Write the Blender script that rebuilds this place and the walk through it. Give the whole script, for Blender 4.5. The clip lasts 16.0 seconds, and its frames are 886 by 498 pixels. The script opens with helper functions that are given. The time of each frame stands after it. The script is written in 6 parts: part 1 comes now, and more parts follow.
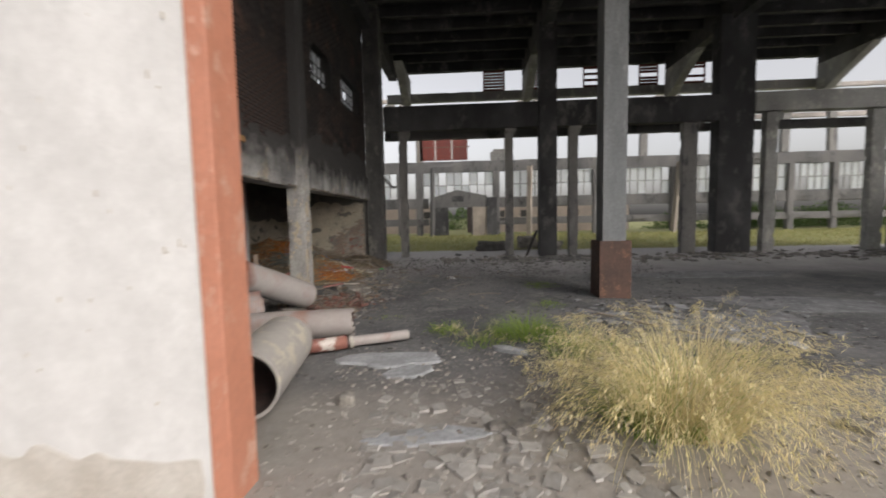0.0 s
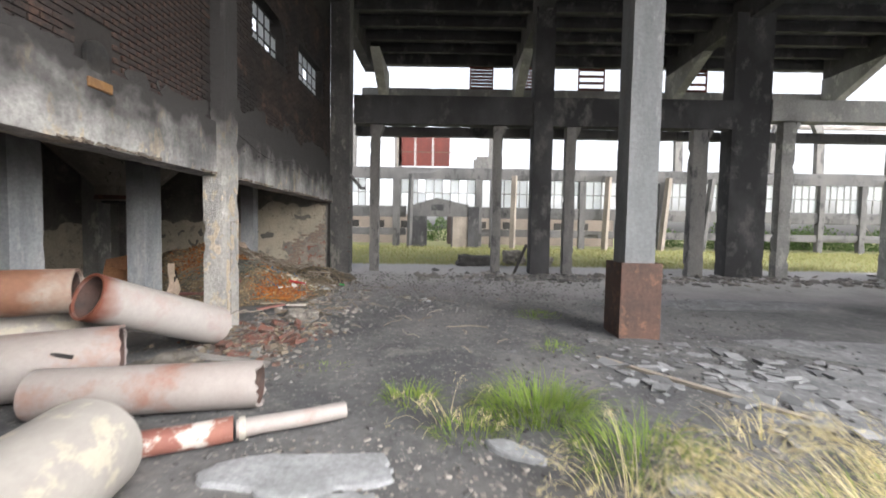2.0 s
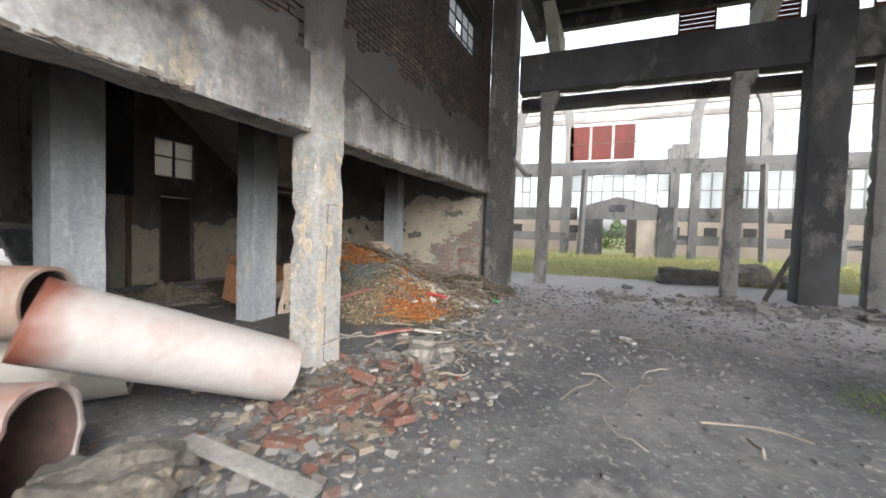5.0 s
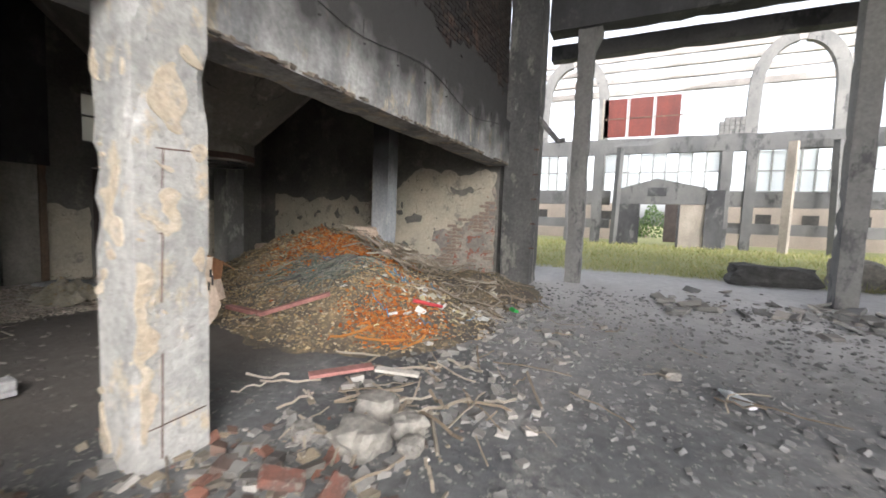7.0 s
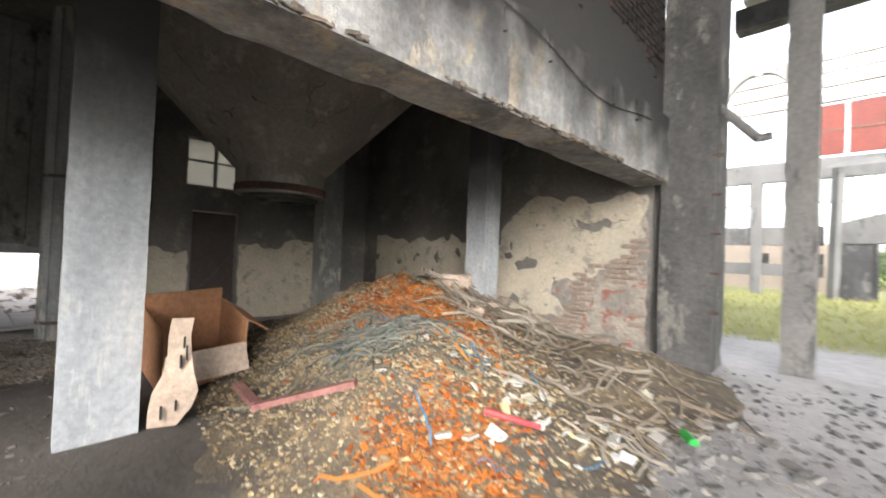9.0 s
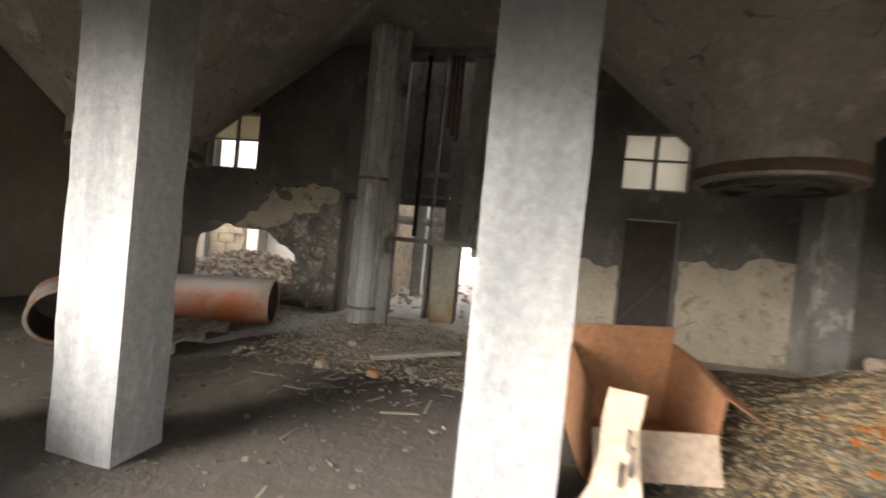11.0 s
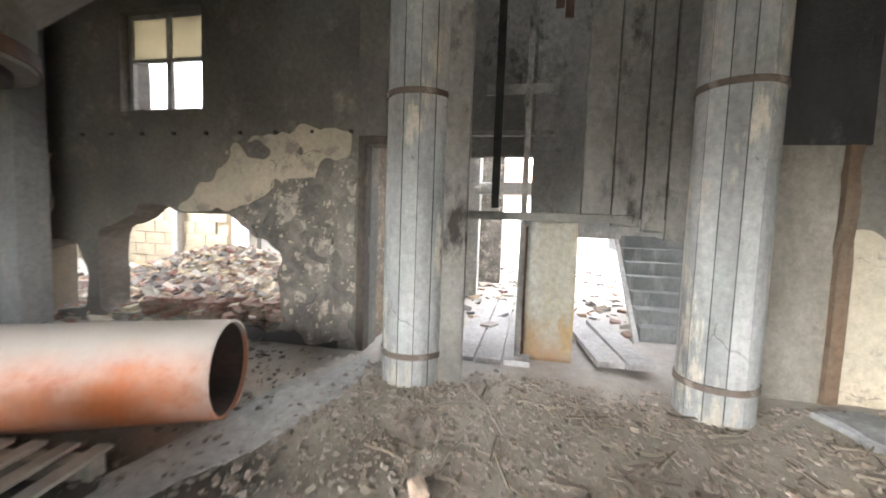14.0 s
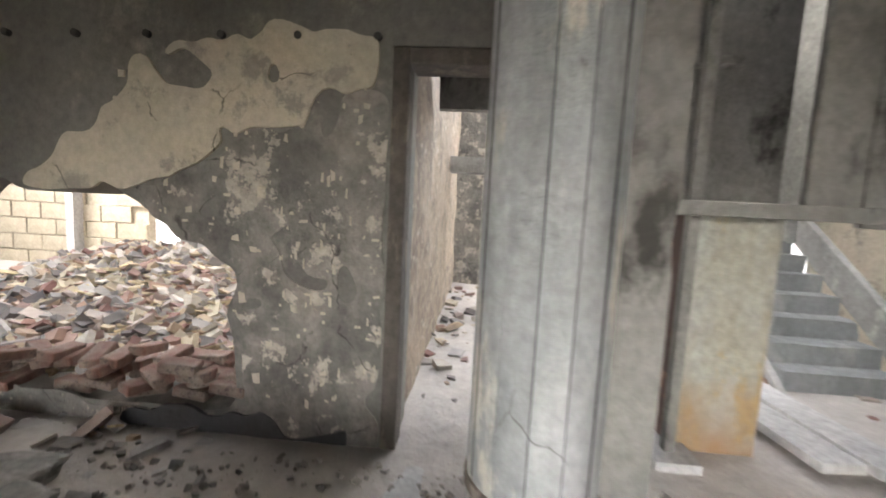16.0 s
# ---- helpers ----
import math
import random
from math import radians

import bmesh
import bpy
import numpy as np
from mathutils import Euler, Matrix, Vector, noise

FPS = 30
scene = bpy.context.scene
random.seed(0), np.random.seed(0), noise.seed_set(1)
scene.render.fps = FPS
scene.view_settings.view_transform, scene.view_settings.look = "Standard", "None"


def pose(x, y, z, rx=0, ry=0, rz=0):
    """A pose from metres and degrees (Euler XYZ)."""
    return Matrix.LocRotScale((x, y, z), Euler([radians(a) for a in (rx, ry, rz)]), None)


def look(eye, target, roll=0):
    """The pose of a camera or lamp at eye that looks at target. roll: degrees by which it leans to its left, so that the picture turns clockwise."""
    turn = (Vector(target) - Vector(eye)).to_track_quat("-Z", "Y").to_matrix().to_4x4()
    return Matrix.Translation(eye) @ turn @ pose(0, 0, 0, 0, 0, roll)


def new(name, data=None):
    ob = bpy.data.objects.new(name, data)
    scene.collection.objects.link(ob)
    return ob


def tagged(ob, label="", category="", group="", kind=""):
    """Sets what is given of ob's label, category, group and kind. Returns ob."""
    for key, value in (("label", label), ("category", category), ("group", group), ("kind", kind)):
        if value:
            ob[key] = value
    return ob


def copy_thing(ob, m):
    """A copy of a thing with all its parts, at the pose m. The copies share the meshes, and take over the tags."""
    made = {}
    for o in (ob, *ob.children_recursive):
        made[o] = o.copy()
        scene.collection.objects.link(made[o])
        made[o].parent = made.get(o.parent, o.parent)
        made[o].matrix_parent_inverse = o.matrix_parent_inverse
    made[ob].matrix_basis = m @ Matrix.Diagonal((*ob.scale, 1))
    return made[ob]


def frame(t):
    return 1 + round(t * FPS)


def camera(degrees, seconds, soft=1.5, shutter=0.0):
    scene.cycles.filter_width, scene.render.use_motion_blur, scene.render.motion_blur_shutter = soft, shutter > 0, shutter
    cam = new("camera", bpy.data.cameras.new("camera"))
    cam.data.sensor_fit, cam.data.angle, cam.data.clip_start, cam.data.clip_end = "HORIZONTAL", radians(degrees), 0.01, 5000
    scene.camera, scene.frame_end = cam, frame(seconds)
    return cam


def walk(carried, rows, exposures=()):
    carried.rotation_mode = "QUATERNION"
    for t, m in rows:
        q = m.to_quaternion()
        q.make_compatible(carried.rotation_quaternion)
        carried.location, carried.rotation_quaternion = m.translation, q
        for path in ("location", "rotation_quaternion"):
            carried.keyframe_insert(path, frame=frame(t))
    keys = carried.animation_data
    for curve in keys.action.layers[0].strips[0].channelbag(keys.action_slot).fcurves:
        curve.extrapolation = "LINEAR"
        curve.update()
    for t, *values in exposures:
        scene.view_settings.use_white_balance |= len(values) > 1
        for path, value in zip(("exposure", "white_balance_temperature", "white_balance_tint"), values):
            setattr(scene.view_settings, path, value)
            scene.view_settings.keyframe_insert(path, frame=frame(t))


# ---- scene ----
cam = camera(95.0, 16.0, soft=1.7, shutter=0.5)
METRES, EYE, TILT, LEAN, TURN = 18.8, 1.5, 0.0, 0.0, 3.5
ROWS = [
    (0.0, 0.0, 0.0, 0.0, -0.09, -4.26, 1.18),
    (0.5, 0.0054, 0.0324, -0.0016, -5.92, -3.29, 1.79),
    (1.0, 0.0073, 0.0631, -0.0027, -7.05, -3.56, 0.39),
    (1.5, 0.0062, 0.0955, -0.0009, -8.89, -6.7, 1.7),
    (2.0, 0.0063, 0.1263, -0.0028, -3.0, -2.81, -1.03),
    (2.5, 0.0013, 0.1557, -0.0035, -3.11, -1.28, -1.01),
    (3.0, 0.0025, 0.1851, -0.0075, -4.3, -1.74, -2.08),
    (3.5, -0.0027, 0.2146, -0.0083, 4.13, -3.02, -2.33),
    (4.0, -0.0097, 0.2411, -0.0086, 10.68, -4.5, 0.02),
    (4.5, -0.0131, 0.2735, -0.0134, 15.69, -7.81, -2.18),
    (5.0, -0.0202, 0.3031, -0.0143, 19.67, -2.39, -1.84),
    (7.5, -0.0472, 0.4666, -0.0191, 24.07, -4.87, -3.1),
    (8.0, -0.0509, 0.4988, -0.0203, 27.46, -3.78, -5.03),
    (8.5, -0.0621, 0.5286, -0.0196, 36.3, -2.48, -5.94),
    (9.0, -0.0771, 0.5566, -0.0162, 42.56, 1.04, -2.31),
    (9.5, -0.095, 0.5789, -0.0163, 59.09, -0.93, -7.13),
    (10.0, -0.1212, 0.5873, -0.0158, 75.55, -1.37, -8.24),
    (12.5, -0.2723, 0.5394, -0.0199, 108.44, -1.1, -1.73),
    (13.0, -0.3029, 0.5296, -0.0207, 105.41, -1.88, -1.12),
    (13.5, -0.3318, 0.5193, -0.021, 104.05, -5.94, -1.75),
    (14.0, -0.3596, 0.5023, -0.0189, 98.79, -4.31, -2.0),
    (14.5, -0.3853, 0.4887, -0.0198, 95.95, -3.23, -2.83),
    (15.0, -0.4091, 0.4728, -0.0196, 94.98, -5.8, -3.14),
    (15.5, -0.4326, 0.4538, -0.0183, 90.23, -7.57, -3.58),
    (16.0, -0.4593, 0.4391, -0.0198, 91.88, -5.9, -2.86),
]
EXPOSURES = [(0.0, 0.55, 6700, 13), (1.5, 1.45, 6400, 12), (3.0, 1.75, 6400, 12), (5.0, 1.95, 6300, 11), (8.0, 2.3, 6300, 11), (10.0, 3.45, 6800, 11), (11.5, 3.65, 7300, 12), (12.5, 4.75, 7600, 12), (13.0, 5.0, 6650, 10), (13.5, 5.18, 6500, 10), (14.5, 5.15, 6500, 10), (15.5, 4.88, 6550, 11), (16.0, 4.95, 6600, 11)]
walk(cam, [(t, pose(0, 0, EYE, TILT, LEAN, TURN) @ pose(METRES * x, METRES * y, METRES * z, 90 + pitch, roll, yaw)) for t, x, y, z, yaw, pitch, roll in ROWS], EXPOSURES)

# ---- light ----
world = bpy.data.worlds.new("overcast_sky")
scene.world = world
world.use_nodes = True
wn = world.node_tree
sky = wn.nodes.new("ShaderNodeTexSky")
sky.sky_type = "NISHITA"
sky.sun_disc = False
sky.sun_elevation, sky.sun_rotation = radians(34), radians(135)
sky.dust_density = 4.0
grey = wn.nodes.new("ShaderNodeHueSaturation")
grey.inputs["Saturation"].default_value = 0.22
wn.links.new(sky.outputs[0], grey.inputs["Color"])
wn.links.new(grey.outputs[0], wn.nodes["Background"].inputs["Color"])
wn.nodes["Background"].inputs["Strength"].default_value = 0.15
sun = new("sun", bpy.data.lights.new("sun", "SUN"))
sun.data.energy, sun.data.angle, sun.data.color = 0.5, radians(60), (1.0, 0.97, 0.93)
sun.matrix_world = look((0, 0, 30), (-math.sin(radians(135)), -math.cos(radians(135)), 30 - math.tan(radians(34))))


# ---- materials ----
def weathered(name, c1, c2, c3=None, scale=1.5, fine=18.0, rough=0.9, metal=0.0, bump=0.35, streak=0.0, split=0.5, edge=0.12, island=0.0, specks=None, grain=0.26, soft=0.07):
    """c1 and c2 mixed in patches, c3 as stains with their own outline, fine grain over all; streak draws the patches out downwards."""
    m = bpy.data.materials.new(name)
    m.use_nodes = True
    nt = m.node_tree
    L, N = nt.links.new, nt.nodes.new
    b = nt.nodes["Principled BSDF"]
    b.inputs["Metallic"].default_value = metal
    co = N("ShaderNodeTexCoord")
    mp = N("ShaderNodeMapping")
    mp.inputs["Scale"].default_value = (1, 1, 1 - 0.85 * streak)
    L(co.outputs["Object"], mp.inputs[0])

    def nz(s, d, vec, r=0.6):
        n = N("ShaderNodeTexNoise")
        n.inputs["Scale"].default_value, n.inputs["Detail"].default_value, n.inputs["Roughness"].default_value = s, d, r
        L(vec, n.inputs["Vector"])
        return n.outputs["Fac"]

    def ramp(v, lo, hi):
        r = N("ShaderNodeMapRange")
        r.inputs[1].default_value, r.inputs[2].default_value = lo, hi
        L(v, r.inputs[0])
        return r.outputs[0]

    def mix(f, a, c, kind="MIX"):
        x = N("ShaderNodeMix")
        x.data_type, x.blend_type = "RGBA", kind
        if isinstance(f, float):
            x.inputs[0].default_value = f
        else:
            L(f, x.inputs[0])
        for k, v in ((6, a), (7, c)):
            if isinstance(v, tuple):
                x.inputs[k].default_value = (*v, 1)
            else:
                L(v, x.inputs[k])
        return x.outputs[2]

    big = nz(scale, 6, mp.outputs[0])
    col = mix(ramp(big, split - edge, split + edge), c1, c2)
    if c3:
        st = nz(scale * 2.3, 8, mp.outputs[0], 0.7)
        col = mix(ramp(st, 0.55, 0.55 + soft), col, c3)
    if specks:
        sp = nz(fine * 2.2, 3, co.outputs["Object"], 0.5)
        col = mix(ramp(sp, 0.62, 0.66), col, specks)
    g = nz(fine, 6, co.outputs["Object"], 0.7)
    gr = N("ShaderNodeMapRange")
    gr.inputs[1].default_value, gr.inputs[2].default_value, gr.inputs[3].default_value, gr.inputs[4].default_value = 0.3, 0.7, 1 - grain * 1.2, 1 + grain * 0.75
    L(g, gr.inputs[0])
    col = mix(1.0, col, gr.outputs[0], "MULTIPLY")
    if island:
        ge = N("ShaderNodeNewGeometry")
        rr = N("ShaderNodeMapRange")
        rr.inputs[3].default_value, rr.inputs[4].default_value = 1 - island, 1 + island
        L(ge.outputs["Random Per Island"], rr.inputs[0])
        col = mix(1.0, col, rr.outputs[0], "MULTIPLY")
    L(col, b.inputs["Base Color"])
    ro = N("ShaderNodeMapRange")
    ro.inputs[3].default_value, ro.inputs[4].default_value = max(rough - 0.12, 0.05), min(rough + 0.1, 1)
    L(g, ro.inputs[0])
    L(ro.outputs[0], b.inputs["Roughness"])
    bp = N("ShaderNodeBump")
    bp.inputs["Strength"].default_value, bp.inputs["Distance"].default_value = bump, 0.03
    hh = N("ShaderNodeMath")
    L(g, hh.inputs[0])
    L(big, hh.inputs[1])
    L(hh.outputs[0], bp.inputs["Height"])
    L(bp.outputs[0], b.inputs["Normal"])
    return m


def islands(name, colours, rough=0.9, sub=0.0):
    """Each loose piece takes one of the colours; a fine grain over all."""
    m = weathered(name, (0.3, 0.3, 0.3), (0.3, 0.3, 0.3), rough=rough, bump=0.3)
    nt = m.node_tree
    b = nt.nodes["Principled BSDF"]
    ge = nt.nodes.new("ShaderNodeNewGeometry")
    cr = nt.nodes.new("ShaderNodeValToRGB")
    cr.color_ramp.interpolation = "LINEAR"
    els = cr.color_ramp.elements
    while len(els) < len(colours):
        els.new(0.5)
    for i, c in enumerate(colours):
        els[i].position = i / max(len(colours) - 1, 1)
        els[i].color = (*c, 1)
    nt.links.new(ge.outputs["Random Per Island"], cr.inputs[0])
    nz = nt.nodes.new("ShaderNodeTexNoise")
    nz.inputs["Scale"].default_value = 25
    mx = nt.nodes.new("ShaderNodeMix")
    mx.data_type, mx.blend_type = "RGBA", "MULTIPLY"
    mx.inputs[0].default_value = 0.5 - sub
    nt.links.new(cr.outputs[0], mx.inputs[6])
    nt.links.new(nz.outputs["Fac"], mx.inputs[7])
    nt.links.new(mx.outputs[2], b.inputs["Base Color"])
    return m


CONC = weathered("concrete", (0.38, 0.38, 0.36), (0.24, 0.24, 0.23), (0.48, 0.47, 0.43), scale=0.9, streak=0.5, grain=0.2)
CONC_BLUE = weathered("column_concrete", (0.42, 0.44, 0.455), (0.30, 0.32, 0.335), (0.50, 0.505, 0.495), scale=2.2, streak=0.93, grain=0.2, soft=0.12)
CONC_MID = weathered("grey_column_concrete", (0.25, 0.26, 0.265), (0.17, 0.18, 0.185), (0.32, 0.325, 0.32), scale=1.6, streak=0.9, grain=0.16, soft=0.12)
CRUST = weathered("pale_crust", (0.22, 0.225, 0.23), (0.14, 0.145, 0.15), (0.30, 0.305, 0.31), scale=2.4, fine=12, grain=0.3)
PALEWOOD = weathered("whitened_timber", (0.54, 0.51, 0.465), (0.42, 0.39, 0.35), scale=3, grain=0.15)
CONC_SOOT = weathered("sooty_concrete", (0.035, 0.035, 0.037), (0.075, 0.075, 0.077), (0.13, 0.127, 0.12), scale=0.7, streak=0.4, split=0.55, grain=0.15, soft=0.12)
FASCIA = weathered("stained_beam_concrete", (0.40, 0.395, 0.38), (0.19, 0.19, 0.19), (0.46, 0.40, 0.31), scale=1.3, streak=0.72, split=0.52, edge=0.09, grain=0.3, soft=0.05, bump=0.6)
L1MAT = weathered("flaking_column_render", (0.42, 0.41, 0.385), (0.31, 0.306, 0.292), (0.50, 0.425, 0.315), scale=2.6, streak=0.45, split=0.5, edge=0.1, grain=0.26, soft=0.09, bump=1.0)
WHITE = weathered("white_render", (0.60, 0.595, 0.58), (0.53, 0.525, 0.51), (0.65, 0.645, 0.63), scale=1.3, fine=10, bump=0.15, grain=0.07, soft=0.2)
DIRTYBASE = weathered("dirty_render", (0.52, 0.495, 0.45), (0.42, 0.385, 0.335), scale=2, fine=20, grain=0.12)
REDPAINT = weathered("red_oxide_paint", (0.46, 0.20, 0.13), (0.41, 0.17, 0.105), (0.50, 0.30, 0.225), scale=2.5, rough=0.6, bump=0.15, streak=0.6, grain=0.1)
BRICK = weathered("sooty_brick", (0.040, 0.028, 0.024), (0.020, 0.018, 0.017), (0.105, 0.058, 0.043), scale=0.8, fine=30, island=0.3, soft=0.15)
POSTCONC = weathered("grey_post_concrete", (0.15, 0.147, 0.143), (0.23, 0.222, 0.21), (0.09, 0.09, 0.09), scale=0.9, streak=0.6, grain=0.2)
MORTAR = weathered("sooty_mortar", (0.034, 0.030, 0.027), (0.020, 0.019, 0.018), scale=1)
SOOT = weathered("soot_plaster", (0.20, 0.19, 0.17), (0.115, 0.11, 0.102), (0.28, 0.26, 0.225), scale=0.8, split=0.5, edge=0.16, grain=0.22, soft=0.14)
CREAM = weathered("cream_plaster", (0.52, 0.46, 0.36), (0.43, 0.39, 0.31), (0.30, 0.275, 0.23), scale=1.6, bump=0.4, grain=0.15)
GREYPL = weathered("bare_grey_render", (0.25, 0.235, 0.21), (0.14, 0.133, 0.122), (0.42, 0.38, 0.32), scale=2.2, edge=0.09, bump=0.9, fine=14, grain=0.28, soft=0.03)
HOPPER = weathered("sooty_hopper_concrete", (0.18, 0.17, 0.15), (0.27, 0.252, 0.22), (0.34, 0.315, 0.272), scale=1.0, streak=0.3, grain=0.2, soft=0.07)
def dust_or_shade(m, dust, lo, hi, size=2.0, spread=0.35, axis="Z"):
    """A coat of dust, lime, smoke or painted shade above a ragged border."""
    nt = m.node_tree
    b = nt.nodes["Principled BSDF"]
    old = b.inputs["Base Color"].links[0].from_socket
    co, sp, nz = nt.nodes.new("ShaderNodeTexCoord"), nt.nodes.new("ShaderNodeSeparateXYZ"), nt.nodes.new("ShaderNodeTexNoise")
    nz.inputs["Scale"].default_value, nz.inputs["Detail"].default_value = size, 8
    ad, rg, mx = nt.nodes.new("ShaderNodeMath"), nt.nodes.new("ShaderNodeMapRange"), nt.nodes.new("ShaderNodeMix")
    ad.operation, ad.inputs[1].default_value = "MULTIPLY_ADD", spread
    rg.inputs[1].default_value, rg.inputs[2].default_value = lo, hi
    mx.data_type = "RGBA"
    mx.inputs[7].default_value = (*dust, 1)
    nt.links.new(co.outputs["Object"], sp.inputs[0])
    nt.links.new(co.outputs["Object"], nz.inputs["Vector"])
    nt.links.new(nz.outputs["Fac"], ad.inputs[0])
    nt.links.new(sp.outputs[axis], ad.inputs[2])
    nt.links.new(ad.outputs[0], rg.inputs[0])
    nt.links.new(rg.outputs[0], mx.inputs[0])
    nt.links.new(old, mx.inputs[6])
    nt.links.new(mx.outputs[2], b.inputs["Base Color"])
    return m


RUST = weathered("rusty_steel", (0.070, 0.042, 0.033), (0.105, 0.057, 0.042), (0.16, 0.085, 0.053), scale=2.0, rough=0.75)
DARKSTEEL = weathered("dark_steel", (0.03, 0.03, 0.03), (0.055, 0.05, 0.045), scale=4, rough=0.6, metal=0.3)
PIPE = weathered("chalky_pipe", (0.355, 0.33, 0.312), (0.30, 0.26, 0.243), (0.27, 0.115, 0.08), scale=0.6, fine=16, rough=0.6, bump=0.1, grain=0.09, soft=0.2)
PIPE_GREY = weathered("cement_pipe", (0.40, 0.38, 0.345), (0.33, 0.31, 0.285), (0.46, 0.42, 0.34), scale=1.1, fine=16, rough=0.75, bump=0.08, grain=0.07, soft=0.05)
PIPE_RUST = weathered("rusty_pipe", (0.36, 0.33, 0.29), (0.24, 0.12, 0.075), (0.30, 0.14, 0.08), scale=1.1, rough=0.75, bump=0.15, grain=0.1, soft=0.12)
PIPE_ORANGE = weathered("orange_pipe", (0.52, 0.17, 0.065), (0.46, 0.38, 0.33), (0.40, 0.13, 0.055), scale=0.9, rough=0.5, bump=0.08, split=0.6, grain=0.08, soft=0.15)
dust_or_shade(FASCIA, (0.042, 0.040, 0.039), 2.95, 3.7, 2.6, 1.3)
dust_or_shade(L1MAT, (0.045, 0.043, 0.042), 2.9, 4.0, 2.4, 1.2)
# Columns darken towards the slab: soot plus shade put into the colour.
dust_or_shade(CONC_BLUE, (0.075, 0.075, 0.077), 2.1, 3.2, 2.2, 0.8)
PIPE_LEAN = weathered("white_pipe", (0.395, 0.373, 0.356), (0.35, 0.32, 0.302), (0.32, 0.222, 0.19), scale=0.8, fine=14, rough=0.5, bump=0.08, grain=0.08, soft=0.25)
dust_or_shade(PIPE_LEAN, (0.17, 0.06, 0.038), 0.46, 0.26, 3.0, 0.45, "X")
dust_or_shade(PIPE_ORANGE, (0.46, 0.42, 0.385), 0.33, 0.47)


def cracked(m, scale, dark, width=0.012, share=0.5):
    """Fine branching cracks over part of the surface."""
    nt = m.node_tree
    b = nt.nodes["Principled BSDF"]
    old = b.inputs["Base Color"].links[0].from_socket
    co, nz, vo = nt.nodes.new("ShaderNodeTexCoord"), nt.nodes.new("ShaderNodeTexNoise"), nt.nodes.new("ShaderNodeTexVoronoi")
    nz.inputs["Scale"].default_value, nz.inputs["Detail"].default_value = 3.0, 6
    vo.feature = "DISTANCE_TO_EDGE"
    vo.inputs["Scale"].default_value = scale
    ad = nt.nodes.new("ShaderNodeVectorMath")
    ad.operation = "MULTIPLY_ADD"
    ad.inputs[1].default_value = (0.35, 0.35, 0.35)
    nt.links.new(nz.outputs["Color"], ad.inputs[0])
    nt.links.new(co.outputs["Object"], ad.inputs[2])
    nt.links.new(co.outputs["Object"], nz.inputs["Vector"])
    nt.links.new(ad.outputs[0], vo.inputs["Vector"])
    r1, r2, mu, mx = nt.nodes.new("ShaderNodeMapRange"), nt.nodes.new("ShaderNodeMapRange"), nt.nodes.new("ShaderNodeMath"), nt.nodes.new("ShaderNodeMix")
    r1.inputs[1].default_value, r1.inputs[2].default_value, r1.inputs[3].default_value, r1.inputs[4].default_value = 0.0, width, 1.0, 0.0
    r2.inputs[1].default_value, r2.inputs[2].default_value = 1 - share - 0.03, 1 - share + 0.03
    mu.operation = "MULTIPLY"
    mx.data_type = "RGBA"
    mx.inputs[7].default_value = (*dark, 1)
    nt.links.new(vo.outputs["Distance"], r1.inputs[0])
    nt.links.new(nz.outputs["Fac"], r2.inputs[0])
    nt.links.new(r1.outputs[0], mu.inputs[0])
    nt.links.new(r2.outputs[0], mu.inputs[1])
    nt.links.new(mu.outputs[0], mx.inputs[0])
    nt.links.new(old, mx.inputs[6])
    nt.links.new(mx.outputs[2], b.inputs["Base Color"])
    return m


cracked(L1MAT, 2.2, (0.15, 0.12, 0.09), 0.008, 0.3)
cracked(FASCIA, 0.9, (0.10, 0.095, 0.09), 0.005, 0.3)
cracked(GREYPL, 1.6, (0.05, 0.045, 0.04), 0.012, 0.45)
cracked(CREAM, 1.4, (0.10, 0.09, 0.075), 0.01, 0.45)
cracked(HOPPER, 1.0, (0.06, 0.055, 0.05), 0.008, 0.45)
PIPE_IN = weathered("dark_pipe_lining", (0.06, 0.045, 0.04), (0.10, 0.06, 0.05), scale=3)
WOOD = weathered("grey_boards", (0.27, 0.265, 0.245), (0.155, 0.15, 0.14), (0.045, 0.042, 0.037), scale=0.85, streak=0.5, fine=16, grain=0.24, soft=0.11)
WOODLIGHT = weathered("bleached_timber", (0.52, 0.49, 0.44), (0.40, 0.37, 0.32), scale=2.0, fine=26)
FARCONC = weathered("far_concrete", (0.09, 0.09, 0.09), (0.14, 0.136, 0.132), (0.055, 0.055, 0.055), scale=0.5, streak=0.5, grain=0.15)
FARWALL = weathered("pinkish_render", (0.34, 0.28, 0.235), (0.27, 0.23, 0.20), scale=0.5)
REDPANEL = weathered("red_brown_sheet", (0.15, 0.028, 0.018), (0.10, 0.022, 0.016), scale=1.0, rough=0.7, streak=0.7)
PURLIN = weathered("pale_purlin", (0.42, 0.38, 0.35), (0.30, 0.28, 0.26), scale=0.8)
SASH = weathered("grey_sash", (0.22, 0.22, 0.21), (0.30, 0.30, 0.29), scale=3)
PALETILE = weathered("pale_floor_slab", (0.44, 0.43, 0.42), (0.37, 0.36, 0.35), scale=2)
CARD = weathered("corrugated_card", (0.40, 0.20, 0.10), (0.34, 0.17, 0.09), scale=2, bump=0.1)
CARDPALE = weathered("pale_card", (0.55, 0.44, 0.34), (0.48, 0.38, 0.30), scale=3, bump=0.1)
ROCK = weathered("grey_stone", (0.17, 0.16, 0.145), (0.27, 0.25, 0.22), scale=5, bump=0.6)
SLATE = weathered("cement_spill", (0.36, 0.37, 0.38), (0.27, 0.28, 0.285), scale=3)
